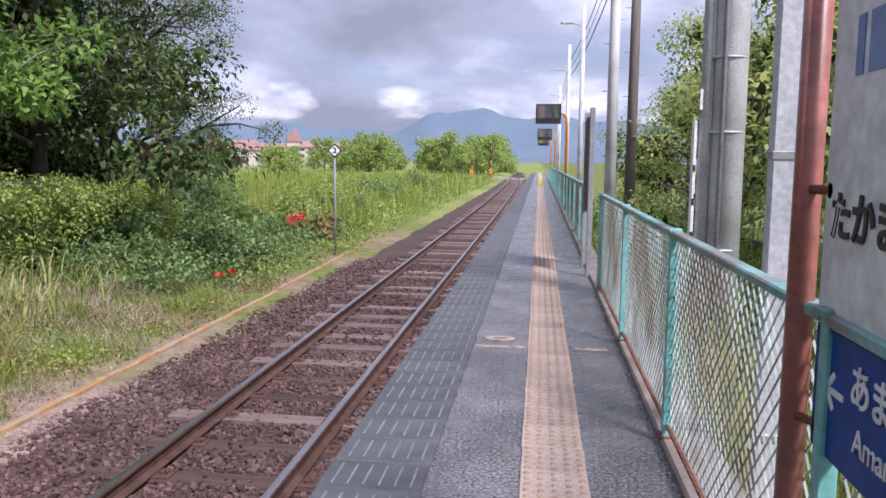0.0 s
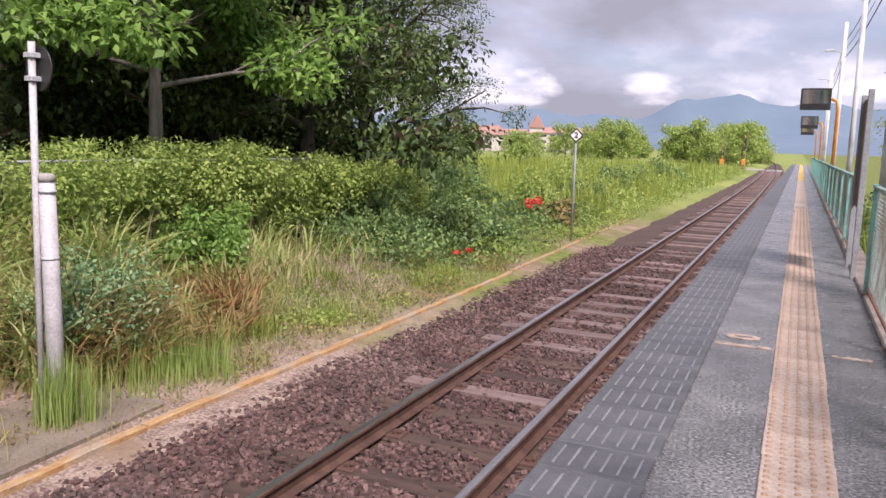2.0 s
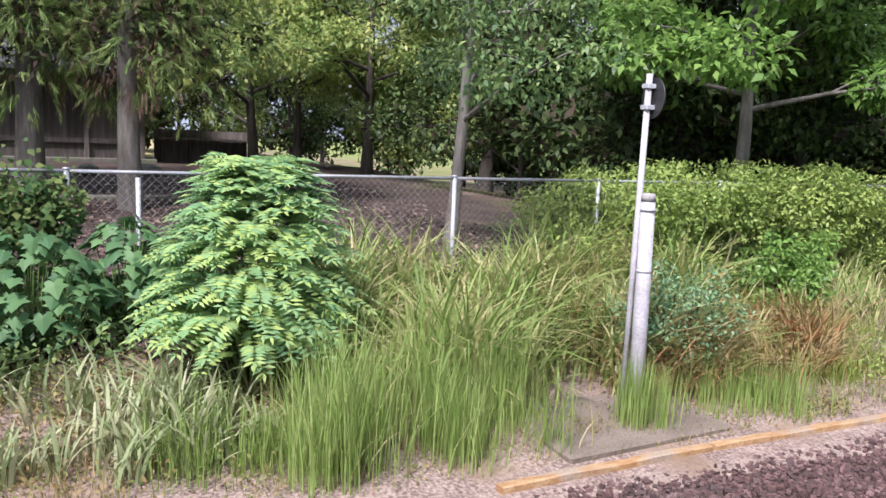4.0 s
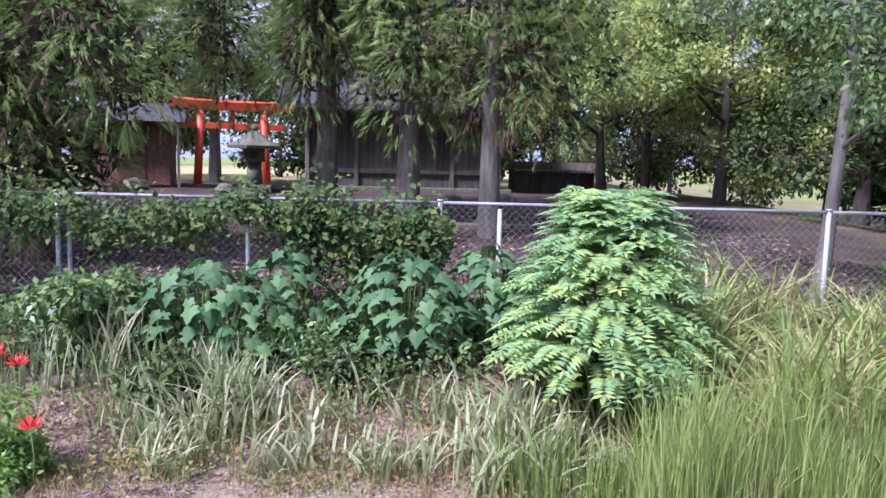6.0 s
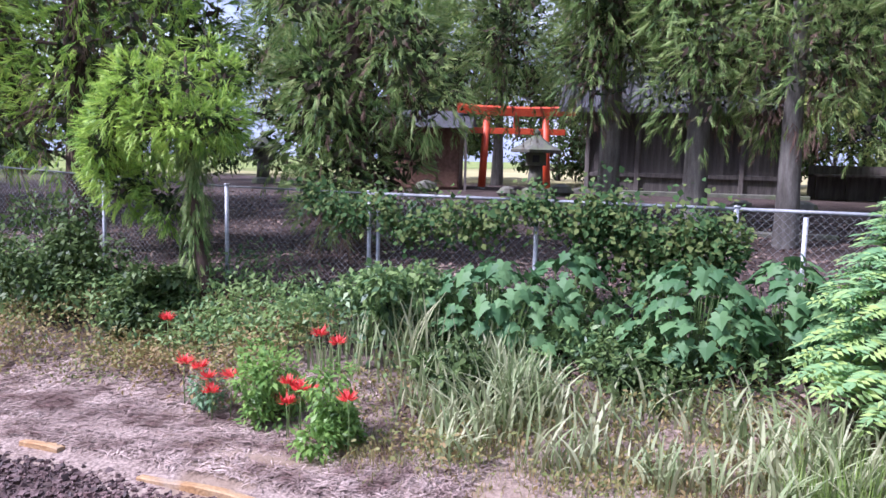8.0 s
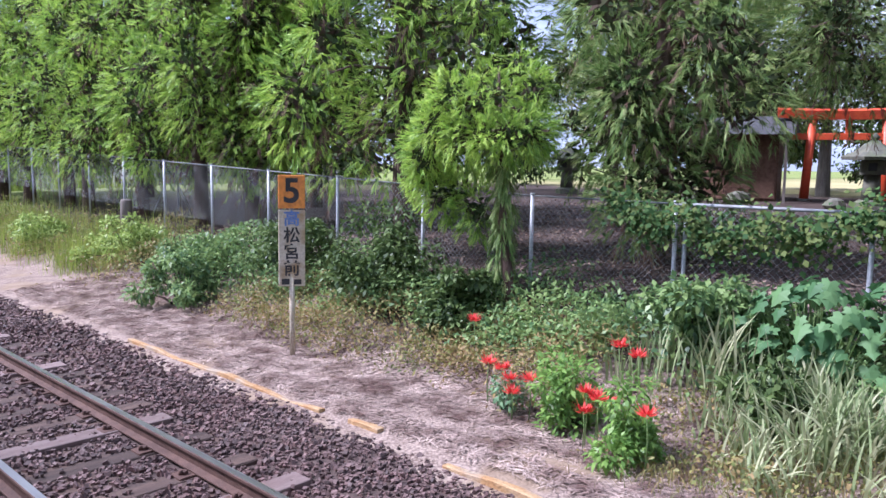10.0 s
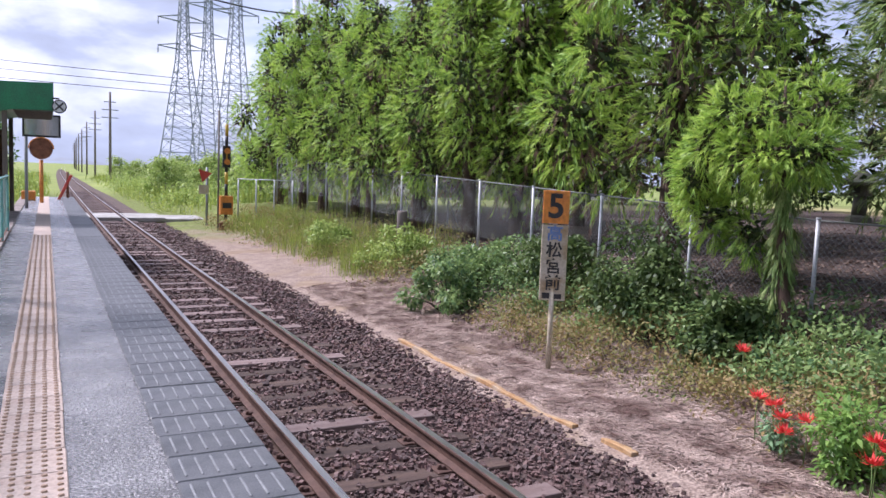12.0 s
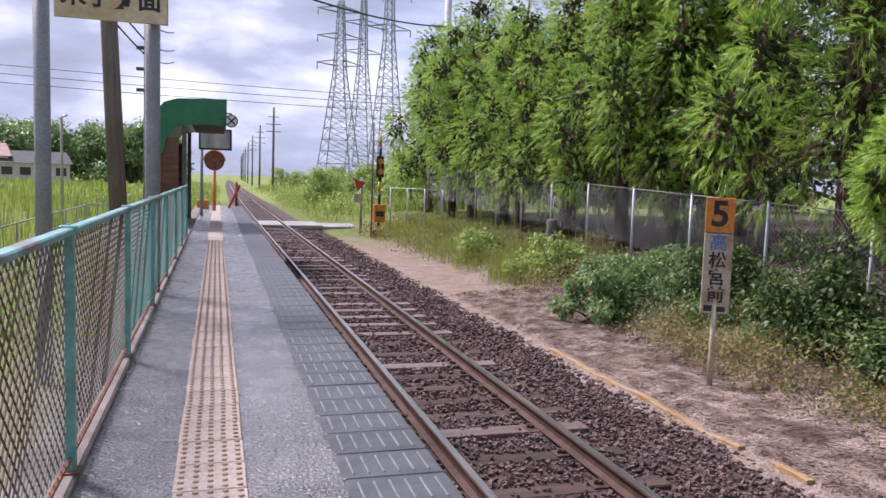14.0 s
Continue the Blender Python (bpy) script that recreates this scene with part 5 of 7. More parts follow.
    for k in range(16):
        again(far, -44 - 4.2 * k - rng.uniform(0, 3), rng.uniform(175, 215), rng.uniform(0, 360), rng.uniform(0.7, 0.95), 0.8)
    for k in range(22):
        again(far, -6.8 - rng.uniform(0, 9), -rng.uniform(40, 105), rng.uniform(0, 360), rng.uniform(0.38, 0.6), 0.3)


plant_cedars()
plant_wood()


# ---- shrubs, grasses, flowers ----
def spots(n, x0, x1, y0, y1, rng, clump=0, spread=0.12):
    """Places on the ground, even or gathered in tufts."""
    if clump:
        c = np.stack([rng.uniform(x0, x1, clump), rng.uniform(y0, y1, clump)], 1)
        p = c[rng.integers(0, clump, n)] + rng.normal(size=(n, 2)) * spread
    else:
        p = np.stack([rng.uniform(x0, x1, n), rng.uniform(y0, y1, n)], 1)
    p = p[p[:, 0] < -4.62] if x1 < 0 else p
    return np.column_stack([p, ground_z(p[:, 0], p[:, 1]) - 0.02])


def grass(name, n, box, height, lean, width, foliage, label, rng, clump=0, spread=0.12, bend=0.5, parts=3):
    b = spots(n, *box, rng, clump, spread)
    n = len(b)
    h = height * rng.uniform(0.45, 1.15, n) * (0.78 + 0.32 * np.sin(3.1 * b[:, 0] + 1.0) * np.sin(2.7 * b[:, 1] + 0.5))
    return solo(name, blades(name, b, h, lean * rng.uniform(0.3, 1.5, n), width * rng.uniform(0.7, 1.3, n), rng, bend, parts), foliage, label, "grass", kind="stuff")


def weeds(name, n, box, height, leaf, foliage, label, rng, clump=0, spread=0.2, category="weeds"):
    """Low leafy plants: loose leaves at all heights over their places."""
    b = spots(n, *box, rng, clump, spread)
    n = len(b)
    tall = height * (0.35 + 0.65 * (0.5 + 0.5 * np.sin(b[:, 0] * 2.3 + 1.0) * np.sin(b[:, 1] * 1.9)))
    p = b + np.column_stack([np.zeros((n, 2)), tall * rng.uniform(0, 1, n) ** 0.8])
    ln = leaf * rng.uniform(0.6, 1.4, n)
    return solo(name, quads(name, leaf_quads(p, ball(rng, n) + np.array([0, 0, 0.15]), np.array([0, 0, 1.0]) + ball(rng, n) * 0.7, ln, ln * 0.48, 0.2)), foliage, label, category, kind="stuff")


def shrub(name, x, y, w, h, leaf, n, foliage, label, seed, ratio=0.5, group=""):
    """A leafy bush on a few stems, uneven in outline."""
    rng = np.random.default_rng(seed)
    t = thing(name, label, "shrub", group)
    b = Build()
    k = max(7, int(w * h * 16))
    d = ball(rng, k)
    d[:, 2] = np.abs(d[:, 2])
    c = d * np.array([w / 2, w / 2, h * 0.75]) * rng.uniform(0.35, 1.12, (k, 1)) + np.array([0, 0, h * 0.18]) + rng.normal(size=(k, 3)) * 0.05
    for q in c[:: max(1, k // 14)]:
        b.tube([(0.04 * q[0], 0.04 * q[1], -0.1), (q[0] * 0.5, q[1] * 0.5, q[2] * 0.6), tuple(q)], [0.014, 0.009, 0.004], 5, False)
    part("stem", b, "dark_bark", t)
    part("leaves", quads("leaves", clumps(c, rng.uniform(0.6, 1.15, k) * (0.15 + 0.11 * min(w, h)), max(8, n // k), leaf, rng, 0.8, ratio, 0.25)), foliage, t)
    return stand(t, x, y, 0, 1, 0.02)


def pinnate_shrub(x, y):
    """A sumac-like shrub: a leafy mound of long arching leaves made of paired leaflets."""
    rng = np.random.default_rng(77)
    t = thing("pinnate_shrub", "lush rounded shrub with long feathery pinnate leaves by the tall grass", "shrub")
    b, out = Build(), []
    for s in range(22):
        a, r = s * 2.399, math.sqrt((s + 0.5) / 22)
        top = Vector((math.cos(a) * r * 0.42, math.sin(a) * r * 0.55, 1.75 - 0.9 * r * r))
        b.tube([Vector((0.1 * math.cos(a), 0.1 * math.sin(a), -0.1)), Vector((top.x * 0.6, top.y * 0.6, top.z * 0.6)), top], [0.018, 0.013, 0.006], 5, False)
    for q in range(680):
        a, z = rng.uniform(0, 6.28), rng.uniform(0.12, 1.0) ** 0.8
        # wide below, narrowing to a blunt top
        r = (1.0 - 0.66 * z ** 2.2) * (rng.uniform(0.75, 1.0) if q % 3 else rng.uniform(0.35, 0.7))
        ln = rng.uniform(0.36, 0.56)
        d = np.array([math.cos(a), math.sin(a), 0.25 + 0.9 * z * z + rng.uniform(-0.15, 0.25)])
        d /= np.linalg.norm(d)
        o = np.array([math.cos(a) * r * 0.78, math.sin(a) * r * 0.90, 0.1 + 1.86 * z]) - d * ln * 0.55
        o[2] += 0.12 * ln
        side = np.array([-math.sin(a), math.cos(a), 0.0]) + rng.normal(size=3) * 0.18
        for i in range(9):
            u = (i + 1.5) / 10
            p = o + d * ln * u + np.array([0, 0, -0.50 * ln * u * u])
            for sg in (-1, 1):
                out.append((p, side * sg + d * 0.45 + np.array([0, 0, -0.30 * u]), rng.uniform(0.095, 0.13) * (1.15 - 0.7 * abs(u - 0.45)), d))
        out.append((p, d + np.array([0, 0, -0.8]), 0.10, d))
    part("stem", b, "f_stem", t)
    p, w, ln, n = (np.array([o[k] for o in out]) for k in range(4))
    part("leaves", quads("leaves", leaf_quads(p, w, np.array([0.3, -0.1, 0.8]) + n * 0.55 + ball(rng, len(p)) * 0.25, ln, ln * 0.31, 0.12)), "f_sumac", t)
    return stand(t, x, y)


def big_leaf_plant(x, y, w, h, n, seed):
    """Broad lobed leaves on stalks, shingled over one another, tips hanging."""
    rng = np.random.default_rng(seed)
    t = thing("broad_leaf_plant", "bushy plant with broad blue-green lobed leaves before the fence", "plant", "broad-leaved plants")
    stems, b = Build(), Build()
    lobes = [(0, -0.10), (0.22, -0.34), (0.50, -0.26), (0.44, 0.0), (0.74, 0.16), (0.40, 0.34), (0.28, 0.52), (0, 0.98)]
    shape = lobes + [(-u, v) for u, v in lobes[-2:0:-1]]
    k8 = len(shape)
    for k in range(n):
        az, e = rng.uniform(0, 6.28), rng.uniform(0.05, 1.0)
        r = math.sqrt(1 - e ** 2.2) * rng.uniform(0.75, 1.05)
        p = Vector((math.cos(az) * r * w * 0.30, math.sin(az) * r * w * 0.5, h * (0.22 + 0.78 * e) + rng.normal() * 0.04))
        if k % 2 == 0:
            stems.tube([(p.x * 0.15, p.y * 0.4, -0.05), (p.x * 0.6, p.y * 0.8, p.z * 0.7), tuple(p)], [0.008, 0.006, 0.003], 4, False)
        s = rng.uniform(0.085, 0.165)
        m = Matrix.Translation(p) @ Euler((rng.uniform(-1.1, -0.35), rng.uniform(-0.25, 0.25), az - 1.57 + rng.uniform(-0.5, 0.5))).to_matrix().to_4x4()
        b.add([(u * s, v * s, -0.16 * s * (abs(u) * 1.4 + max(0, v) ** 2)) for u, v in shape] + [(0, 0.1 * s, 0.02 * s)], [(k8, i, (i + 1) % k8) for i in range(k8)], False, m)
    part("stem", stems, "f_stem", t)
    part("leaves", b, "f_broad", t)
    return stand(t, x, y, 0, 1, 0.02)


def spider_lily(x, y, h, seed):
    """A red spider lily: bare stalk, ring of curled petals and long stamens."""
    rng = np.random.default_rng(seed)
    t = thing("red_spider_lily", "red spider lily in bloom on a bare green stalk", "flower", "red spider lilies")
    part("stalk", Build().tube([(0, 0, -0.05), (0.01, 0.01, h * 0.6), (0, 0, h)], [0.006, 0.005, 0.004], 5), "f_stem", t)
    q = []
    for k in range(46):
        az, el = rng.uniform(0, 6.28), rng.uniform(-0.1, 0.9)
        d = np.array([math.cos(az), math.sin(az), el])
        ln = 0.085 if k < 32 else 0.13
        q.append((np.array([0, 0, h]) + d * 0.012, d, ln, 0.021 if k < 32 else 0.005))
    p, d, ln, w = (np.array([o[i] for o in q]) for i in range(4))
    part("bloom", quads("bloom", leaf_quads(p, d, np.array([0, 0, 1.0]) + 0 * p, ln, w, -0.25)), "f_red", t, "spiky red bloom")
    return stand(t, x, y, rng.uniform(0, 360), 1, 0.0)


def undergrowth():
    g = np.random.default_rng(100)
    # tall bright grass before the shrub and round the bollard
    grass("tall_grass", 2300, (-6.1, -4.85, 1.2, 3.1), 1.12, 0.24, 0.008, "f_grass", "tall bright green upright grass", g, 30, 0.13, 0.5, 4)
    grass("tall_grass", 700, (-6.1, -4.8, 1.2, 3.1), 0.8, 0.5, 0.008, "f_reed", "yellowing grass blades leaning among the tall grass", g, 60, 0.15, 0.8)
    grass("tall_grass", 700, (-5.7, -5.0, 0.1, 1.2), 0.55, 0.14, 0.009, "f_grass", "thin bright green grass below the shrub", g, 40, 0.09, 0.3)
    grass("tall_grass", 330, (-5.1, -4.9, 3.85, 4.2), 0.62, 0.14, 0.008, "f_grass", "tall bright green grass round the bollard", g, 7, 0.08, 0.3)
    grass("tall_grass", 800, (-5.5, -4.95, 4.8, 5.7), 0.62, 0.14, 0.009, "f_grass", "tufts of bright green grass", g, 9, 0.2, 0.3)
    # arching reed grass between the bank and the fence
    grass("reed_grass", 5600, (-7.9, -5.8, 1.6, 6.4), 1.28, 0.66, 0.027, "f_reed", "arching reed grass on the bank", g, 120, 0.14, 0.9, 5)
    grass("dry_grass", 3200, (-6.7, -5.5, 4.4, 7.2), 0.95, 0.65, 0.020, "f_dry", "rust-brown dry grass", g, 60, 0.14, 0.9, 5)
    grass("reed_grass", 1000, (-8.0, -6.4, 7.0, 12.0), 0.75, 0.55, 0.022, "f_reed", "pale arching grass before the hedge", g, 120, 0.16, 0.9)
    grass("dry_grass", 3400, (-7.0, -5.5, 7.2, 12.0), 0.40, 0.7, 0.008, "f_dead_grass", "pinkish dead grass on bare soil", g, 60, 0.16, 0.9)
    weeds("low_weeds", 5500, (-6.3, -5.0, 6.0, 11.0), 0.22, 0.045, "f_hedge", "fresh green weeds in patches on bare soil", g, 26, 0.20)
    grass("fine_grass", 3000, (-6.6, -5.1, 6.0, 12.0), 0.42, 0.35, 0.008, "f_field", "green grass tufts on bare soil", g, 34, 0.12, 0.7)
    # pale striped grass on the bank below the shrine
    grass("pale_grass", 1250, (-6.5, -5.35, -3.0, 1.0), 0.62, 0.5, 0.026, "f_pale", "pale striped grass in loose tufts", g, 62, 0.10, 0.8, 5)
    grass("pale_grass", 420, (-7.1, -6.2, -4.2, -1.5), 0.78, 0.3, 0.026, "f_pale", "pale striped grass in loose tufts", g, 26, 0.10, 0.6, 4)
    grass("fine_grass", 6000, (-6.6, -4.9, -3.4, 1.0), 0.22, 0.5, 0.006, "f_weed", "short thin grass among weeds", g, 400, 0.12, 0.7)
    weeds("low_weeds", 3000, (-5.6, -4.7, 0.5, 5.6), 0.10, 0.03, "f_weed", "small weeds and seedlings on bare soil", g, 60, 0.12)
    grass("dry_grass", 900, (-5.3, -4.66, 0.5, 5.6), 0.16, 0.5, 0.005, "f_dry", "thin dry grass on bare soil", g, 70, 0.08, 0.8)
    weeds("low_weeds", 9000, (-6.9, -5.2, -3.6, 1.5), 0.24, 0.045, "f_weed", "low yellow-green weeds on the bank", g, 300, 0.16)
    weeds("low_weeds", 16000, (-7.3, -5.75, -10.5, -4.2), 0.42, 0.050, "f_weed", "yellowing low weeds below the fence", g, 500, 0.18)
    weeds("creepers", 15000, (-8.0, -6.6, -13.5, -3.0), 0.62, 0.075, "f_mid", "dark green creepers and seedlings along the fence", g, 150, 0.22)
    weeds("creepers", 7000, (-7.9, -6.8, -3.0, 1.6), 0.50, 0.075, "f_mid", "dark green creepers along the fence", g, 80, 0.2)
    weeds("low_weeds", 9000, (-8.0, -5.9, -22.0, -13.0), 0.6, 0.06, "f_weed", "rank weeds beside the path", g, 160, 0.3)
    weeds("low_weeds", 7000, (-7.6, -5.6, -32.0, -22.0), 0.7, 0.07, "f_weed", "rank weeds beside the path", g, 90, 0.35)
    grass("fine_grass", 7000, (-8.0, -5.8, -30.0, -15.0), 0.75, 0.2, 0.010, "f_field", "pale feathery grass beside the path", g, 220, 0.2, 0.4)
    # towards the field
    grass("dry_grass", 2600, (-6.0, -4.9, 6.4, 13.0), 0.22, 0.6, 0.006, "f_dead_grass", "thin dry grass on bare soil", g, 130, 0.13, 0.9)
    grass("fine_grass", 2600, (-6.0, -4.75, 5.2, 13.0), 0.20, 0.4, 0.006, "f_grass", "thin green grass on bare soil", g, 70, 0.11, 0.6)
    weeds("low_weeds", 14000, (-6.4, -4.75, 5.5, 14.0), 0.16, 0.04, "f_weed", "low weeds on bare soil", g, 110, 0.18)
    weeds("bramble", 22000, (-8.8, -5.6, 11.0, 22.0), 0.85, 0.09, "f_mid", "dark green bramble and weeds by the track", g, 190, 0.35, "bramble")
    weeds("bramble", 16000, (-13.0, -8.8, 8.0, 20.0), 1.4, 0.085, "f_mid", "dark green bramble under the trees", g, 90, 0.4, "bramble")
    weeds("low_weeds", 12000, (-6.2, -4.7, 13.0, 34.0), 0.5, 0.07, "f_hedge", "green weeds along the ballast", g, 220, 0.22)
    weeds("low_weeds", 5000, (-6.8, -4.9, 34.0, 80.0), 0.8, 0.14, "f_hedge", "green weeds along the far ballast", g, 120, 0.35)
    grass("meadow", 16000, (-22.0, -5.6, 20.0, 44.0), 1.25, 0.16, 0.035, "f_field", "tall yellow-green meadow plants", g, 900, 0.28, 0.4)
    grass("meadow", 12000, (-46.0, -5.4, 40.0, 88.0), 1.35, 0.16, 0.07, "f_field", "tall yellow-green meadow plants", g, 1200, 0.45, 0.4)
    weeds("meadow_weeds", 14000, (-16.0, -5.4, 18.0, 60.0), 1.1, 0.14, "f_hedge", "green weeds in the meadow", g, 160, 0.5)
    grass("meadow", 9000, (1.6, 24.0, -60.0, -10.0), 1.15, 0.16, 0.06, "f_field", "tall yellow-green meadow plants behind the platform", g, 900, 0.35, 0.4)
    grass("meadow", 5000, (0.4, 6.0, -130.0, -37.0), 1.3, 0.2, 0.07, "f_field", "rank grass beside the far track", g, 320, 0.4, 0.5)
    weeds("bramble", 9000, (0.8, 6.0, -115.0, -38.0), 1.5, 0.17, "f_hedge", "rank green weeds beside the far track", g, 60, 0.7, "bramble")
    weeds("low_weeds", 5000, (-7.5, -4.7, -75.0, -37.5), 0.6, 0.11, "f_field", "dry green weeds along the far ballast", g, 120, 0.35)
    grass("meadow", 8000, (4.0, 80.0, -125.0, -50.0), 1.3, 0.16, 0.14, "f_field", "tall yellow-green meadow plants behind the platform", g, 900, 0.5, 0.4)
    grass("meadow", 7000, (-30.0, -5.6, -125.0, -38.0), 1.2, 0.16, 0.08, "f_field", "tall green plants beside the far track", g, 700, 0.5, 0.4)
    weeds("bramble", 12000, (-14.0, -5.8, -90.0, -38.0), 1.6, 0.17, "f_hedge", "green bushes beside the far track", g, 70, 0.9, "bramble")
    weeds("bramble", 14000, (1.4, 4.5, 2.0, 32.0), 1.5, 0.11, "f_mid", "green weeds and vines behind the platform fence", g, 160, 0.4, "bramble")
    grass("reed_grass", 5000, (1.2, 4.0, 2.0, 24.0), 1.5, 0.25, 0.022, "f_field", "tall grass behind the platform fence", g, 160, 0.2, 0.5)
    # fallen needles and twigs on the ground by the ballast
    n = 60000
    p = np.column_stack([-4.5 - 1.9 * g.uniform(0, 1, n) ** 0.9, -2.0 - 13.0 * g.uniform(0, 1, n) ** 1.2])
    b = np.column_stack([p, ground_z(p[:, 0], p[:, 1]) + g.uniform(0.004, 0.03, n)])
    a = g.uniform(0, 6.28, n)
    ln = g.uniform(0.04, 0.15, n)
    solo("needle_litter", quads("needle_litter", leaf_quads(b, np.stack([np.cos(a), np.sin(a), g.uniform(-0.12, 0.12, n)], 1), np.array([0, 0, 1.0]) + ball(g, n) * 0.3, ln, g.uniform(0.006, 0.015, n), 0.05)), "litter", "fallen twigs and needles on bare earth", "litter", kind="stuff")
    # vines over the fence
    for k, (y0, y1, n, mid, deep) in enumerate(((-5.2, -0.2, 4200, 0.76, 0.13), (-1.9, -0.3, 3000, 0.45, 0.30))):
        y = g.uniform(y0, y1, n)
        z = mid + 0.10 * np.sin(y * 2.2) + 0.07 * np.sin(y * 7.1) + g.normal(size=n) * deep
        p = np.column_stack([-8.02 + g.normal(size=n) * 0.13, y, z])
        ln = g.uniform(0.04, 0.095, n)
        solo("fence_vine", quads("fence_vine", leaf_quads(p, ball(g, n) + np.array([0.6, 0, -0.3]), np.array([0.6, 0, 0.8]) + ball(g, n) * 0.5, ln, ln * 0.8, 0.15)), "f_vine", "leafy vine trailing over the chain-link fence", "vine", kind="stuff")
    # dead leaves under the trees
    n = 26000
    p = np.column_stack([-7.0 - 13.0 * g.uniform(0, 1, n) ** 1.5, g.uniform(-16.0, 6.0, n)])
    b = np.column_stack([p, ground_z(p[:, 0], p[:, 1]) + g.uniform(0.006, 0.03, n)])
    ln = g.uniform(0.05, 0.13, n)
    solo("fallen_leaves", quads("fallen_leaves", leaf_quads(b, ball(g, n) * np.array([1, 1, 0.25]), np.array([0, 0, 1.0]) + ball(g, n) * 0.5, ln, ln * 0.5, 0.1)), "f_fallen", "brown dead leaves strewn under the trees", "litter", kind="stuff")


undergrowth()


def hedge():
    rng = np.random.default_rng(41)
    t = thing("hedge", "overgrown sunlit hedge of small leaves along the fence", "hedge")
    n = 300
    y = rng.uniform(4.9, 15.5, n)
    top = np.interp(y, (4.9, 5.6, 7.0, 10.0, 13.0, 15.5), (0.95, 1.14, 1.26, 1.22, 0.98, 0.45))
    c = np.column_stack([-8.1 + rng.uniform(-0.75, 0.6, n), y, -0.3 + (top + 0.12) * rng.uniform(0, 1, n) ** 0.55])
    b = Build()
    for q in c[::6]:
        b.tube([(q[0], q[1], -0.8), tuple(q)], [0.014, 0.005], 5, False)
    tagged(part("stem", b, "dark_bark", t), kind="stuff")
    part("leaves", quads("leaves", clumps(c, rng.uniform(0.26, 0.42, n), 230, 0.070, rng, 0.8, 0.55, 0.1)), "f_hedge", t)


hedge()


def bushes():
    pinnate_shrub(-6.55, 1.12)
    big_leaf_plant(-7.35, -2.55, 1.9, 0.88, 200, 5)
    big_leaf_plant(-7.25, -0.65, 1.35, 1.05, 170, 6)
    big_leaf_plant(-7.55, 0.15, 1.1, 1.0, 150, 8)
    big_leaf_plant(-7.7, -1.9, 1.1, 0.9, 80, 7)
    S = shrub
    S("evergreen_shrub", -5.70, -4.02, 0.52, 0.74, 0.075, 1500, "f_bright", "small bushy evergreen shrub beside red lilies", 61, 0.42)
    S("evergreen_shrub", -5.36, -3.14, 0.58, 0.68, 0.075, 1600, "f_bright", "small bushy evergreen shrub beside red lilies", 62, 0.42)
    S("evergreen_shrub", -6.35, -2.60, 0.62, 0.55, 0.085, 1300, "f_dark", "dark glossy shrub among pale grass", 63)
    S("evergreen_shrub", -7.2, -3.6, 1.2, 0.9, 0.09, 3000, "f_mid", "bushy green shrub before the fence", 64)
    S("evergreen_shrub", -6.9, -1.4, 1.5, 0.55, 0.08, 2400, "f_dark", "low spreading dark green shrub", 65)
    S("evergreen_shrub", -5.95, -11.5, 1.3, 0.85, 0.09, 2600, "f_mid", "pale-leaved shrub at the edge of the litter", 66)
    S("evergreen_shrub", -6.9, -12.4, 1.6, 0.9, 0.09, 3000, "f_mid", "bushy green shrub below the cedars", 67)
    S("evergreen_shrub", -7.2, -8.2, 1.5, 1.25, 0.09, 3600, "f_dark", "bushy green shrub below the cedars", 68)
    S("evergreen_shrub", -7.0, -6.6, 1.1, 0.7, 0.10, 2000, "f_dark", "bushy green shrub below the cedars", 69)
    S("evergreen_shrub", -7.3, -10.4, 1.6, 0.95, 0.09, 3000, "f_dark", "bushy green shrub below the cedars", 70)
    S("evergreen_shrub", -6.9, -15.5, 1.8, 0.95, 0.10, 3000, "f_hedge", "yellow-green shrub beside the path", 71)
    S("evergreen_shrub", -6.6, -19.5, 1.6, 0.9, 0.10, 2600, "f_hedge", "yellow-green shrub beside the path", 72)
    S("blue_shrub", -5.9, 5.0, 1.0, 1.25, 0.05, 3400, "f_blue", "grey-green fine-leaved shrub beside the bollard", 73, 0.6)
    S("evergreen_shrub", -6.9, 7.6, 1.3, 1.25, 0.085, 3400, "f_bright", "bright green bush before the hedge", 74)
    S("evergreen_shrub", -7.6, 13.2, 2.2, 1.25, 0.10, 4200, "f_mid", "rank green bush by the field", 75)
    S("evergreen_shrub", -6.4, 14.6, 1.8, 0.9, 0.10, 3000, "f_dark", "rank dark green bush by the field", 76)
    S("evergreen_shrub", -8.6, 17.5, 2.4, 1.2, 0.11, 4200, "f_mid", "rank green bush by the field", 77)
    for k, (x, y, w, h, f) in enumerate(((-9.5, 21.0, 2.6, 1.5, "f_mid"), (-7.4, 22.5, 2.0, 1.1, "f_hedge"), (-6.6, 26.0, 1.8, 1.0, "f_mid"), (-12.0, 24.5, 3.0, 1.7, "f_mid"), (-8.8, 29.0, 2.6, 1.4, "f_hedge"),
                                         (-14.0, 31.0, 3.4, 1.8, "f_mid"), (-7.6, 35.0, 2.4, 1.3, "f_mid"), (-10.5, 40.0, 3.2, 1.7, "f_hedge"), (-7.4, 46.0, 2.6, 1.5, "f_mid"), (-6.1, 20.0, 1.4, 0.8, "f_weed"))):
        S("meadow_shrub", x, y, w, h, 0.13, 2600, f, "rank green bush standing in the meadow", 90 + k)
    S("pinnate_weed", -5.55, -4.75, 0.3, 0.35, 0.06, 300, "f_blue", "small pale weed beside lilies", 78)
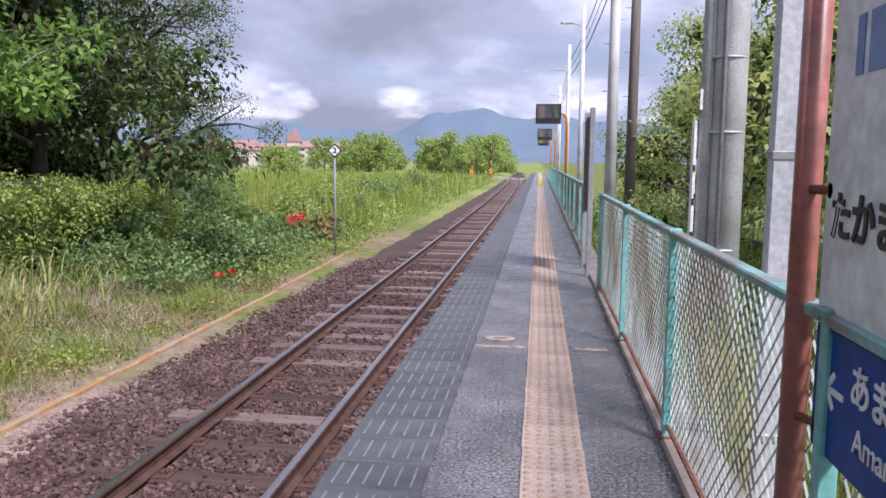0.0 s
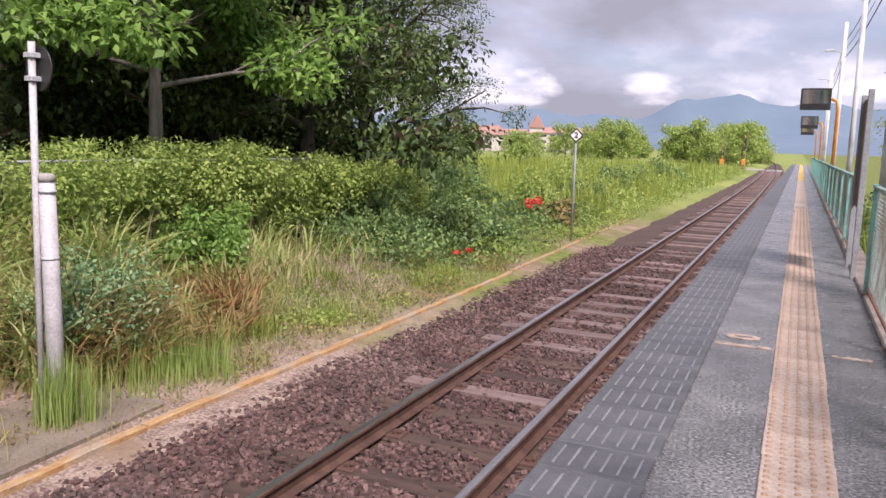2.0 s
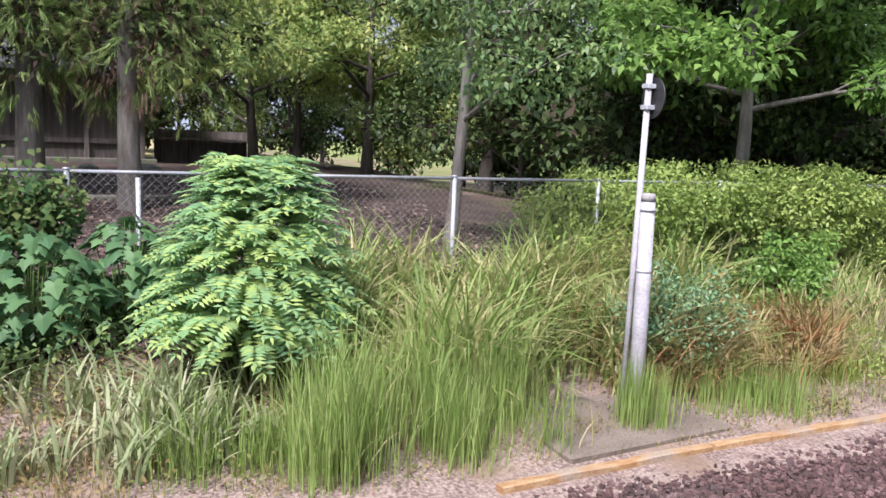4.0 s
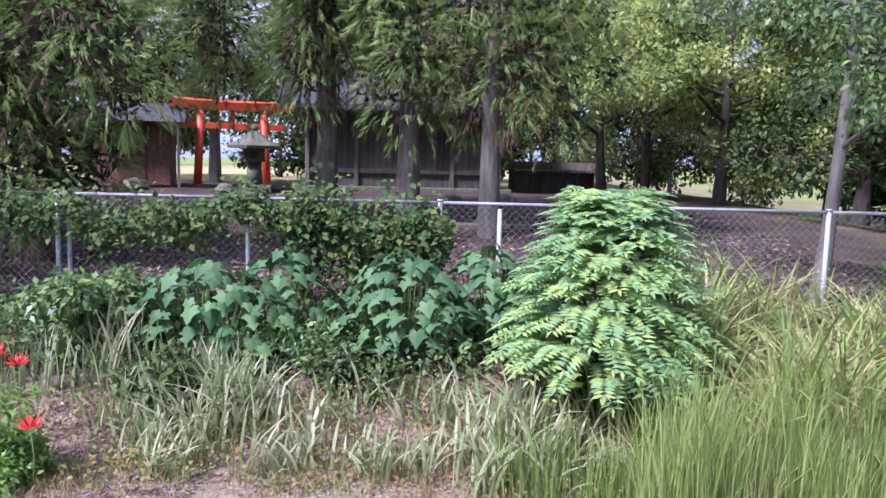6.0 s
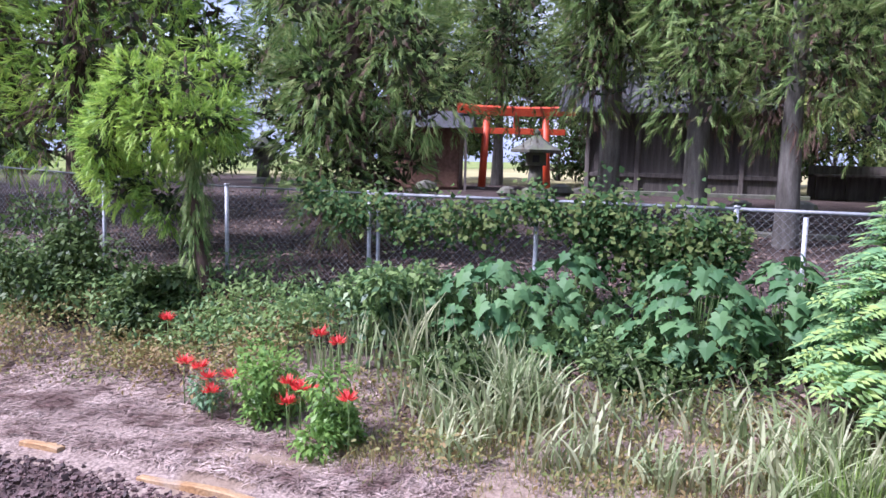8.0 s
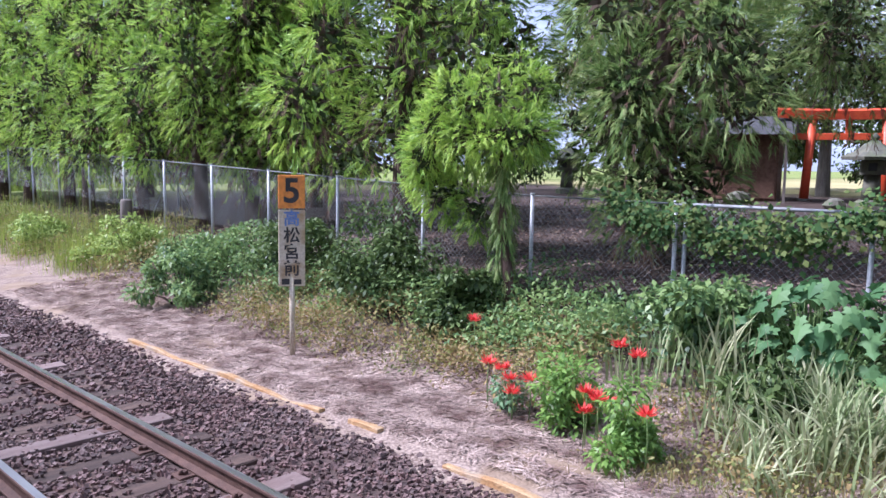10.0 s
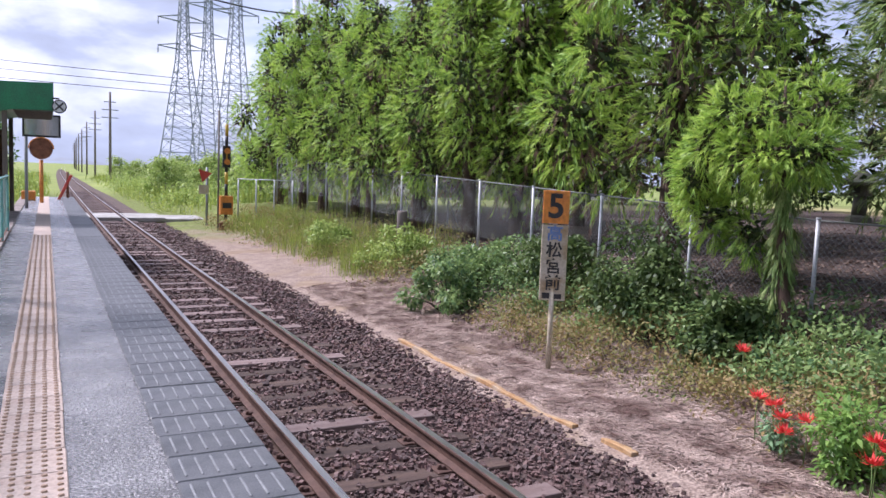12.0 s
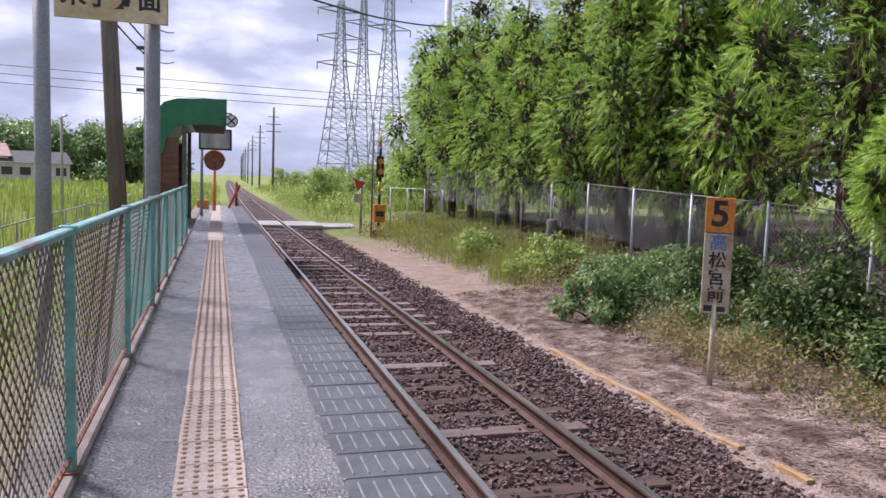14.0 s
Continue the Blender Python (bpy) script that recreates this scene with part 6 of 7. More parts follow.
    for k, (x, y, h) in enumerate(((-5.52, -4.72, 0.42), (-5.60, -4.95, 0.40), (-5.48, -4.60, 0.36), (-5.42, -4.52, 0.27), (-5.55, -4.42, 0.38), (-5.38, -3.62, 0.42), (-5.36, -3.70, 0.47), (-5.34, -3.57, 0.45),
                                   (-5.30, -3.68, 0.33), (-5.42, -3.52, 0.40), (-6.0, -3.78, 0.62), (-5.12, -3.02, 0.50), (-5.75, -3.45, 0.68), (-6.3, -5.75, 0.42))):
        spider_lily(x, y, h, 200 + k)
    for k in range(12):
        spider_lily(-5.75 - 0.06 * (k % 4), 17.3 + 0.11 * k, 0.75 + 0.05 * (k % 3), 300 + k)
    for k, (x, y) in enumerate(((-5.5, 12.6), (-5.45, 13.0), (-6.0, 6.9), (-6.1, 7.1))):
        spider_lily(x, y, 0.3, 340 + k)


bushes()


# ---- signs, poles and lamps ----
def stop_sign():
    """Car-stop board: orange figure plate over a white board of four characters."""
    t = thing("stop_position_sign", "orange and grimy white stop-position sign on a pale post", "sign", at=(-5.4, -7.85, -0.93), turn=-33)
    part("post", Build().tube([(0, 0, -0.1), (0, 0, 1.0)], 0.032, 10), "white_grimy", t)
    a = part("plate", Build().box(-0.155, 0.155, -0.02, 0.02, 1.755, 2.145, 0.006), "orange", t, "orange plate with a black figure")
    b = part("plate", Build().box(-0.155, 0.155, -0.02, 0.02, 0.83, 1.735, 0.006), "white_grimy", t, "rust-streaked white plate with black characters")
    part("bracket", Build().box(-0.03, 0.03, -0.045, -0.018, 0.8, 2.1), "galv", t)
    face = pose(0, 0.0215, 1.95, 90, 0, 180)
    lettering("figure", "5", 0.40, "black", a, face, bold=0.010)
    for k, c in enumerate("高松宮前"):
        lettering("character", c, 0.195, "black" if k else "soft_blue", b, pose(0, 0.0215, 1.625 - 0.198 * k, 90, 0, 180), bold=0.004)
    part("worn_bars", Build().box(-0.11, -0.02, 0.019, 0.0215, 0.85, 0.91).box(0.03, 0.12, 0.019, 0.0215, 0.85, 0.92), "black", b)


stop_sign()


def diamond_sign():
    t = thing("diamond_sign", "white diamond sign with a black border on a thin post", "sign", at=(-4.95, 18.2, -0.94), turn=15)
    part("post", Build().tube([(0, 0, -0.1), (0, 0, 2.62)], 0.028, 8), "grey_steel", t)
    back = Build().box(-0.125, 0.125, -0.045, -0.03, -0.125, 0.125, 0.004, m=pose(0, 0, 2.53, 0, 45, 0))
    a = part("plate", back, "black", t)
    part("face", Build().box(-0.095, 0.095, -0.052, -0.046, -0.095, 0.095, 0.002, m=pose(0, 0, 2.53, 0, 45, 0)), "white_paint", a)
    lettering("figure", "2", 0.19, "black", a, pose(0, -0.054, 2.53, 90, 0, 0), bold=0.006)


diamond_sign()


def bollard_and_disc():
    t = thing("concrete_marker_post", "pale round concrete post in tall grass", "post", at=(-5.15, 4.04, -0.95))
    part("shaft", Build().tube([(0, 0, -0.2), (-0.01, 0.0, 1.0), (-0.02, 0, 1.90)], [0.066, 0.063, 0.058], 14), "marker", t)
    part("cap", Build().tube([(-0.02, 0, 1.90), (-0.02, 0, 1.95), (-0.02, 0, 1.965)], [0.061, 0.060, 0.045], 14), "concrete", t)
    for z in (1.32, 1.83):
        part("band", Build().disc((-0.015, 0, z), (0, 0, 1), 0.065, 0.02, 14), "galv", t)
    s = thing("disc_sign", "round sign seen from its black back on a white pipe", "sign", at=(-5.22, 4.0, -0.95))
    part("post", Build().tube([(-0.06, 0, -0.1), (-0.03, 0.0, 1.5), (0.0, 0.0, 2.93)], 0.026, 10), "marker", s)
    d = part("disc", Build().disc((0.0, 0.055, 2.74), (0.12, 1.0, 0), 0.165, 0.012, 28), "black", s, "round black sign back")
    for z in (2.66, 2.83):
        part("clamp", Build().box(-0.05, 0.035, -0.035, 0.05, z - 0.015, z + 0.02, 0.004), "galv", d)
    solo("concrete_slab", Build().box(-0.68, 0.68, -0.85, 0.85, -0.15, 0.0, 0.02), "slab", "flat concrete slab half hidden by grass", "slab", m=pose(-5.36, 3.85, -0.885, 0, 1.5, 4))


bollard_and_disc()


def name_board():
    """Station name board, read along the platform; only its end is near the path."""
    t = thing("station_name_board", "white and blue station name board on red-brown posts", "sign")
    x = 0.62
    for y in (1.9, -0.6):
        p = part("post", Build().tube([(0.605, y, 0.0), (0.605, y, 2.35)], 0.032, 12), "red_post", t)
        for z in (0.78, 1.32):
            part("bolt", Build().tube([(0.605, y - 0.03, z), (0.64, y - 0.11, z)], 0.011, 8).disc((0.63, y - 0.10, z), (1, 0, 0), 0.018, 0.02, 8), "rust", p)
    z0, zm, z1 = 0.735, 1.02, 2.0
    y0, y1 = -0.5, 1.82
    part("board", Build().box(x, x + 0.03, y0, y1, zm, z1), "white_paint", t, "white enamel panel")
    blue = part("board", Build().box(x, x + 0.03, y0, y1, z0, zm - 0.001), "blue", t, "deep blue lower band with white writing")
    board = t

    def put(body, size, mat_, y, z, wide=1.0, bold=0.0, name="writing"):
        return lettering(name, body, size, mat_, board, pose(x - 0.003, y, z, 90, 0, -90), wide=wide, bold=bold)
    put("たかまつちょう", 0.112, "black", 1.385, 1.26, 1.0, 0.003)
    put("あまりこ", 0.095, "white_paint", 1.42, 0.93, 1.0, 0.0015)
    put("Amariko", 0.075, "white_paint", 1.45, 0.825)
    arrow = Build()
    arrow.box(x - 0.003, x, 1.645, 1.735, 0.882, 0.896)
    for s in (-1, 1):
        arrow.box(-0.0015, 0.0015, 0, 0.055, -0.007, 0.007, m=pose(x - 0.0015, 1.737, 0.889, s * 45 + 180, 0, 0))
    part("arrow", arrow, "white_paint", board)
    mark = Build()
    for y_, w in ((1.68, 0.035), (1.585, 0.10)):
        mark.box(x - 0.003, x, y_ - w / 2, y_ + w / 2, 1.56, 1.68, 0.0)
    part("maker_mark", mark, "soft_blue", board, "soft blue company mark in plain blocks")


name_board()


def poles():
    """The line of poles behind the platform fence."""
    def base(x, y):
        return float(ground_z(x, y))
    # thick concrete pole with a conduit and name plates
    t = thing("concrete_pole", "thick pale concrete utility pole with conduit and name plates", "pole", "poles behind the fence", at=(1.64, 7.2, -1.0))
    part("shaft", Build().tube([(0, 0, -0.2), (0, 0, 10.0)], [0.158, 0.135], 20), "pole_concrete", t)
    part("conduit", Build().tube([(-0.09, -0.17, 0), (-0.085, -0.165, 9.0)], 0.022, 8), "grey_steel", t)
    pipe = part("pipe", Build().tube([(-0.20, -0.02, 0), (-0.185, -0.02, 9.6)], 0.055, 12), "galv", t)
    for z in (1.6, 2.65, 3.3, 4.2):
        part("band", Build().disc((-0.02, 0, z), (0, 0, 1), 0.164, 0.02, 20), "galv", t)
    part("plate", Build().box(-0.30, -0.272, -0.06, 0.04, 1.55, 2.75, 0.004), "white_paint", pipe, "narrow white plate with dark writing")
    part("writing_bars", Build().box(-0.278, -0.271, -0.063, -0.0605, 2.05, 2.10).box(-0.297, -0.275, -0.063, -0.0605, 1.7, 1.76).box(-0.297, -0.275, -0.063, -0.0605, 2.3, 2.36).box(-0.297, -0.275, -0.063, -0.0605, 2.0, 2.06), "black", pipe)
    part("plate", Build().box(-0.26, -0.16, -0.058, -0.05, 2.85, 3.03, 0.003), "white_paint", pipe, "small white number plate")
    # flat grey stanchion close to the name board
    s = thing("grey_stanchion", "pale grey steel stanchion behind the fence", "pole", "poles behind the fence", at=(1.06, 3.62, -1.0))
    part("shaft", Build().box(-0.055, 0.055, -0.04, 0.04, -0.1, 4.6, 0.006, m=pose(0, 0, 0, 0, 0.0, 0)), "galv", s)
    part("base_plate", Build().box(-0.11, 0.11, -0.10, 0.10, 0.0, 0.04, 0.006), "galv", s)
    for z in (1.1, 2.4, 3.7):
        part("clamp", Build().box(-0.062, 0.062, -0.047, 0.047, z, z + 0.035, 0.004), "galv_wire", s)
    # white poles, a dark wooden-looking pole and lamp posts further on
    for x, y, r, h, k, lab in ((1.66, 18.8, 0.125, 10.5, "pole_concrete", "pale concrete pole with step bolts"), (2.3, 20.3, 0.125, 10.5, "old_pole", "weathered dark utility pole"),
                               (1.75, 52.0, 0.13, 10.0, "pole_concrete", "pale concrete pole with step bolts"), (1.7, 75.0, 0.13, 9.5, "pole_concrete", "pale concrete pole with step bolts")):
        q = thing("utility_pole", lab, "pole", "poles behind the fence", at=(x, y, -1.0))
        part("shaft", Build().tube([(0, 0, -0.2), (0.0, 0, h)], [r * 1.15, r * 0.8], 14), k, q)
        for i in range(12):
            sgn = -1 if i % 2 else 1
            part("step_bolt", Build().tube([(0, 0, 2.4 + 0.55 * i), (sgn * (r + 0.13), 0, 2.4 + 0.55 * i)], 0.011, 5), "galv", q)
    for x, y, h in ((1.5, 30.0, 8.2), (1.5, 45.0, 8.2), (1.5, 62.0, 8.2)):
        q = thing("platform_lamp", "grey lamp post with an arm over the platform", "lamp", "platform lamps", at=(x, y, -1.0))
        part("post", Build().tube([(0, 0, -0.2), (0, 0, h)], [0.10, 0.075], 12), "pole_concrete", q)
        part("arm", Build().tube([(0, 0, h - 0.75), (-0.45, 0, h - 0.62)], 0.022, 7), "galv", q)
        part("lamp_head", Build().box(-0.85, -0.4, -0.09, 0.09, h - 0.66, h - 0.57, 0.03), "galv", q)
    # old notice frame standing edge-on by the fence gap
    n = thing("notice_frame", "weathered steel notice frame seen edge-on by the fence", "sign")
    for y in (9.35, 10.35):
        part("post", Build().box(0.56, 0.62, y - 0.03, y + 0.03, 0.0, 2.02, 0.006), "grey_steel", n)
    part("panel", Build().box(0.585, 0.605, 9.38, 10.32, 0.75, 1.95, 0.004), "brown_wood", n, "faded brown panel")
    # three train mirrors on orange arms
    for y, s in ((28.0, 1.0), (49.0, 1.0), (66.0, 1.0)):
        q = thing("platform_mirror", "dark rectangular guard's mirror on an orange post", "mirror", "guard's mirrors", at=(0.92, y, 0.0))
        part("post", Build().tube([(0, 0, 0), (0, 0, 2.75), (-0.05, 0, 3.0), (-0.22, 0, 3.08)], 0.05, 10), "orange", q)
        f = part("frame", Build().box(-1.12, -0.22, -0.03, 0.03, 2.72, 3.42, 0.04), "black", q)
        part("glass", Build().box(-0.40, 0.40, -0.003, 0.003, -0.295, 0.295, m=pose(-0.67, -0.05, 3.07, 9, 0, 0)), "mirror", f)


poles()


def wires():
    def sag(name, a, b, drop, r, label="thin black overhead cable between poles"):
        pts = [Vector(a).lerp(Vector(b), k) - Vector((0, 0, 4 * drop * k * (1 - k))) for k in np.linspace(0, 1, 17)]
        return solo(name, Build().tube(pts, r, 5, False), "wire", label, "cable", "overhead cables")
    for dz, r in ((7.6, 0.018), (7.1, 0.012), (6.6, 0.022)):
        sag("overhead_cable", (1.62, 6.9, dz), (2.3, 20.3, dz + 1.0), 0.35, r)
        sag("overhead_cable", (2.3, 20.3, dz + 1.0), (1.75, 52.0, dz + 0.3), 0.6, r)
        sag("overhead_cable", (1.75, 52.0, dz + 0.3), (1.7, 75.0, dz), 0.5, r)
    sag("overhead_cable", (2.1, -17.5, 6.3), (-9.9, -34.0, 8.2), 0.5, 0.03)
    for dz in (4.6, 5.0, 5.6):
        sag("overhead_cable", (2.9, -9.5, dz + 0.8), (2.0, -24.5, dz), 0.25, 0.022)
        sag("overhead_cable", (2.0, -24.5, dz), (1.5, -29.0, dz + 0.5), 0.1, 0.018)
    for x, y in ((70.0, -95.0), (-44.0, -110.0)):
        q = thing("line_pole", "tall utility pole far beyond the meadow", "pole", "far line poles", at=(x, y, -0.9))
        part("shaft", Build().tube([(0, 0, -0.2), (0, 0, 15.5)], [0.2, 0.14], 8), "grey_steel", q)
    for dz in (9.2, 8.2, 10.2):
        sag("overhead_cable", (70.0, -95.0, dz + 4), (-44.0, -110.0, dz + 3), 0.8, 0.04)
    sag("overhead_cable", (2.1, -17.5, 6.3), (1.6, 6.9, 7.4), 0.4, 0.03)


wires()


def direction_sign():
    t = thing("direction_sign", "cream direction sign hung between two grey poles", "sign", at=(0, -9.05, 0))
    for x in (0.70, 1.74):
        part("post", Build().tube([(x, 0, -1.1), (x, 0, 3.7)], 0.078, 14), "grey_steel", t)
    f = part("panel", Build().box(0.54, 1.60, 0.09, 0.15, 2.79, 3.22, 0.012), "cream", t, "cream plate with rust-tinged border")
    lettering("writing", "米子方面", 0.235, "black", f, pose(1.07, 0.153, 3.0, 90, 0, 180), bold=0.006)
    part("bracket", Build().box(0.6, 1.8, 0.06, 0.09, 3.1, 3.14), "galv", t)


direction_sign()


def shelter():
    """Small waiting shelter with a rounded green roof, open to the platform."""
    t = thing("waiting_shelter", "small platform shelter with a rounded green roof", "shelter", at=(0, -19.5, 0))
    prof = [(1.52, 1.75), (1.52, 2.35), (1.44, 2.68), (1.24, 2.92), (0.95, 3.02), (-0.16, 3.06), (-0.16, 2.46), (0.62, 2.44), (0.95, 2.36), (1.18, 2.12), (1.26, 1.75)]
    b = Build()
    n = len(prof)
    v = [(x, y, z) for y in (-3.6, 0.0) for x, z in prof]
    b.add(v, [(i, (i + 1) % n, n + (i + 1) % n, n + i) for i in range(n)])
    for o in (0, n):
        for quad_ in ((0, 1, 9, 10), (1, 2, 8, 9), (2, 3, 7, 8), (3, 4, 6, 7), (4, 5, 6)):
            b.f.append(tuple(o + q for q in quad_))
            b.s.append(False)
    roof = part("roof", b, "green_roof", t)
    part("lining", Build().box(-0.14, 0.62, -3.58, -0.02, 2.42, 2.455), "dark_wood", roof, "dark ceiling boards")
    part("back_wall", Build().box(1.30, 1.42, -3.55, -0.05, -0.1, 1.80), "brown_wood", t)
    for y in (-0.10, -3.50):
        part("side_wall", Build().box(0.92, 1.30, y - 0.03, y + 0.03, 0.0, 2.1), "brown_wood", t)
        part("column", Build().box(0.74, 0.84, y - 0.05, y + 0.05, 0.0, 2.42, 0.006), "dark_wood", t)
    part("bench", Build().box(0.88, 1.28, -3.3, -0.3, 0.38, 0.43, 0.01).box(0.95, 1.02, -3.2, -3.1, 0, 0.38).box(0.95, 1.02, -0.6, -0.5, 0, 0.38), "brown_wood", t)
    part("floor", Build().box(0.60, 1.5, -3.7, 0.1, -1.05, 0.03), "concrete", t)
    # marker disc under the eaves
    m = thing("cross_disc", "white disc with a black cross on a bracket", "sign", at=(-0.27, -19.4, 0))
    part("arm", Build().tube([(0.14, 0, 2.72), (0.0, 0, 2.72)], 0.02, 6), "black", m)
    d = part("disc", Build().disc((0, 0, 2.55), (0, 1, 0), 0.15, 0.02, 24), "black", m)
    part("face", Build().disc((0, 0.012, 2.55), (0, 1, 0), 0.125, 0.008, 24), "white_paint", d)
    part("cross", Build().box(-0.115, 0.115, 0.017, 0.021, -0.018, 0.018, m=pose(0, 0, 2.55, 0, 45, 0)).box(-0.115, 0.115, 0.022, 0.025, -0.018, 0.018, m=pose(0, 0, 2.55, 0, -45, 0)), "black", d)


shelter()


def platform_end():
    """What stands at the far end of the platform by the crossing."""
    q = thing("platform_mirror", "dark rectangular guard's mirror on an orange post", "mirror", "guard's mirrors", at=(0.14, -25.0, 0))
    part("post", Build().tube([(0.36, -0.12, 0), (0.36, -0.12, 2.3)], 0.045, 10), "grey_steel", q)
    f = part("frame", Build().box(-0.52, 0.45, -0.03, 0.03, 2.02, 2.66, 0.04), "black", q)
    part("glass", Build().box(-0.43, 0.43, -0.003, 0.003, -0.265, 0.265, m=pose(-0.035, 0.05, 2.34, -3, 0, 0)), "mirror", f)
    r = thing("round_mirror", "round brown-backed mirror on an orange post", "mirror", at=(0.14, -28.5, -0.2))
    part("post", Build().tube([(0, 0, 0), (0, 0, 1.6)], 0.06, 10), "orange", r)
    part("disc", Build().disc((0, 0.05, 1.95), (0, 1, 0.05), 0.34, 0.04, 28), "rust", r, "rust-brown round mirror back")
    part("hood", Build().tube([(0.36 * math.cos(a), 0.06, 1.95 + 0.36 * math.sin(a)) for a in np.linspace(0, math.pi, 13)], 0.02, 6), "orange", r)
    b = thing("relay_box", "orange and black striped crossing box", "box", at=(0.55, -30.5, -0.3))
    part("body", Build().box(-0.22, 0.22, -0.2, 0.2, 0, 0.62, 0.02), "orange", b)
    part("stripe", Build().box(-0.17, 0.17, 0.201, 0.21, 0.2, 0.32), "black", b)
    e = thing("red_warning_post", "slanting red and white barrier by the track", "barrier", at=(-0.35, -31.5, -0.2))
    part("arm", Build().box(-0.05, 0.05, -0.03, 0.03, 0.0, 1.1, 0.01, m=pose(0, 0, 0.1, 0, -25, 0)), "red_sign", e)
    part("foot", Build().box(-0.15, 0.15, -0.12, 0.12, -0.1, 0.12, 0.02), "concrete", e)
    k = thing("marker_post", "short dark post at the platform ramp", "post", at=(-0.72, -33.0, 0.0))
    part("shaft", Build().tube([(0, 0, -0.1), (0, 0, 1.0)], 0.05, 10), "rust", k)


platform_end()


def crossing_signal(x, y, h, name="crossing_signal", turn=0.0):
    t = thing(name, "yellow and black crossing signal post with warning lamps", "crossing signal", "crossing signals", at=(x, y, -0.95), turn=turn)
    z = 0.0
    for k in range(9):
        part("band", Build().tube([(0, 0, h * k / 9 + 0.001), (0, 0, h * (k + 1) / 9)], 0.06, 10), "black" if k % 2 else "yellow", t)
    lamp = part("lamp_board", Build().box(-0.14, 0.14, -0.05, 0.05, h * 0.60, h * 0.80, 0.02), "black", t)
    for dz in (0.65, 0.75):
        part("lamp", Build().tube([(0, 0.05, h * dz), (0, 0.14, h * dz)], [0.09, 0.11], 12), "orange", lamp)
    part("cabinet", Build().box(-0.22, 0.22, -0.18, 0.18, 0.62, 1.30, 0.02), "orange", t, "orange control cabinet")
    part("stripe", Build().box(-0.16, 0.16, 0.181, 0.19, 0.85, 1.05), "black", t)
    part("pedestal", Build().box(-0.25, 0.25, -0.25, 0.25, -0.2, 0.35, 0.03), "rust", t)
    part("mast", Build().tube([(0.28, 0, -0.1), (0.28, 0, h * 1.12)], 0.035, 8), "old_pole", t)


crossing_signal(-5.85, -29.0, 3.9)
crossing_signal(-6.3, 100.0, 4.2)
crossing_signal(-8.5, 97.0, 3.0)


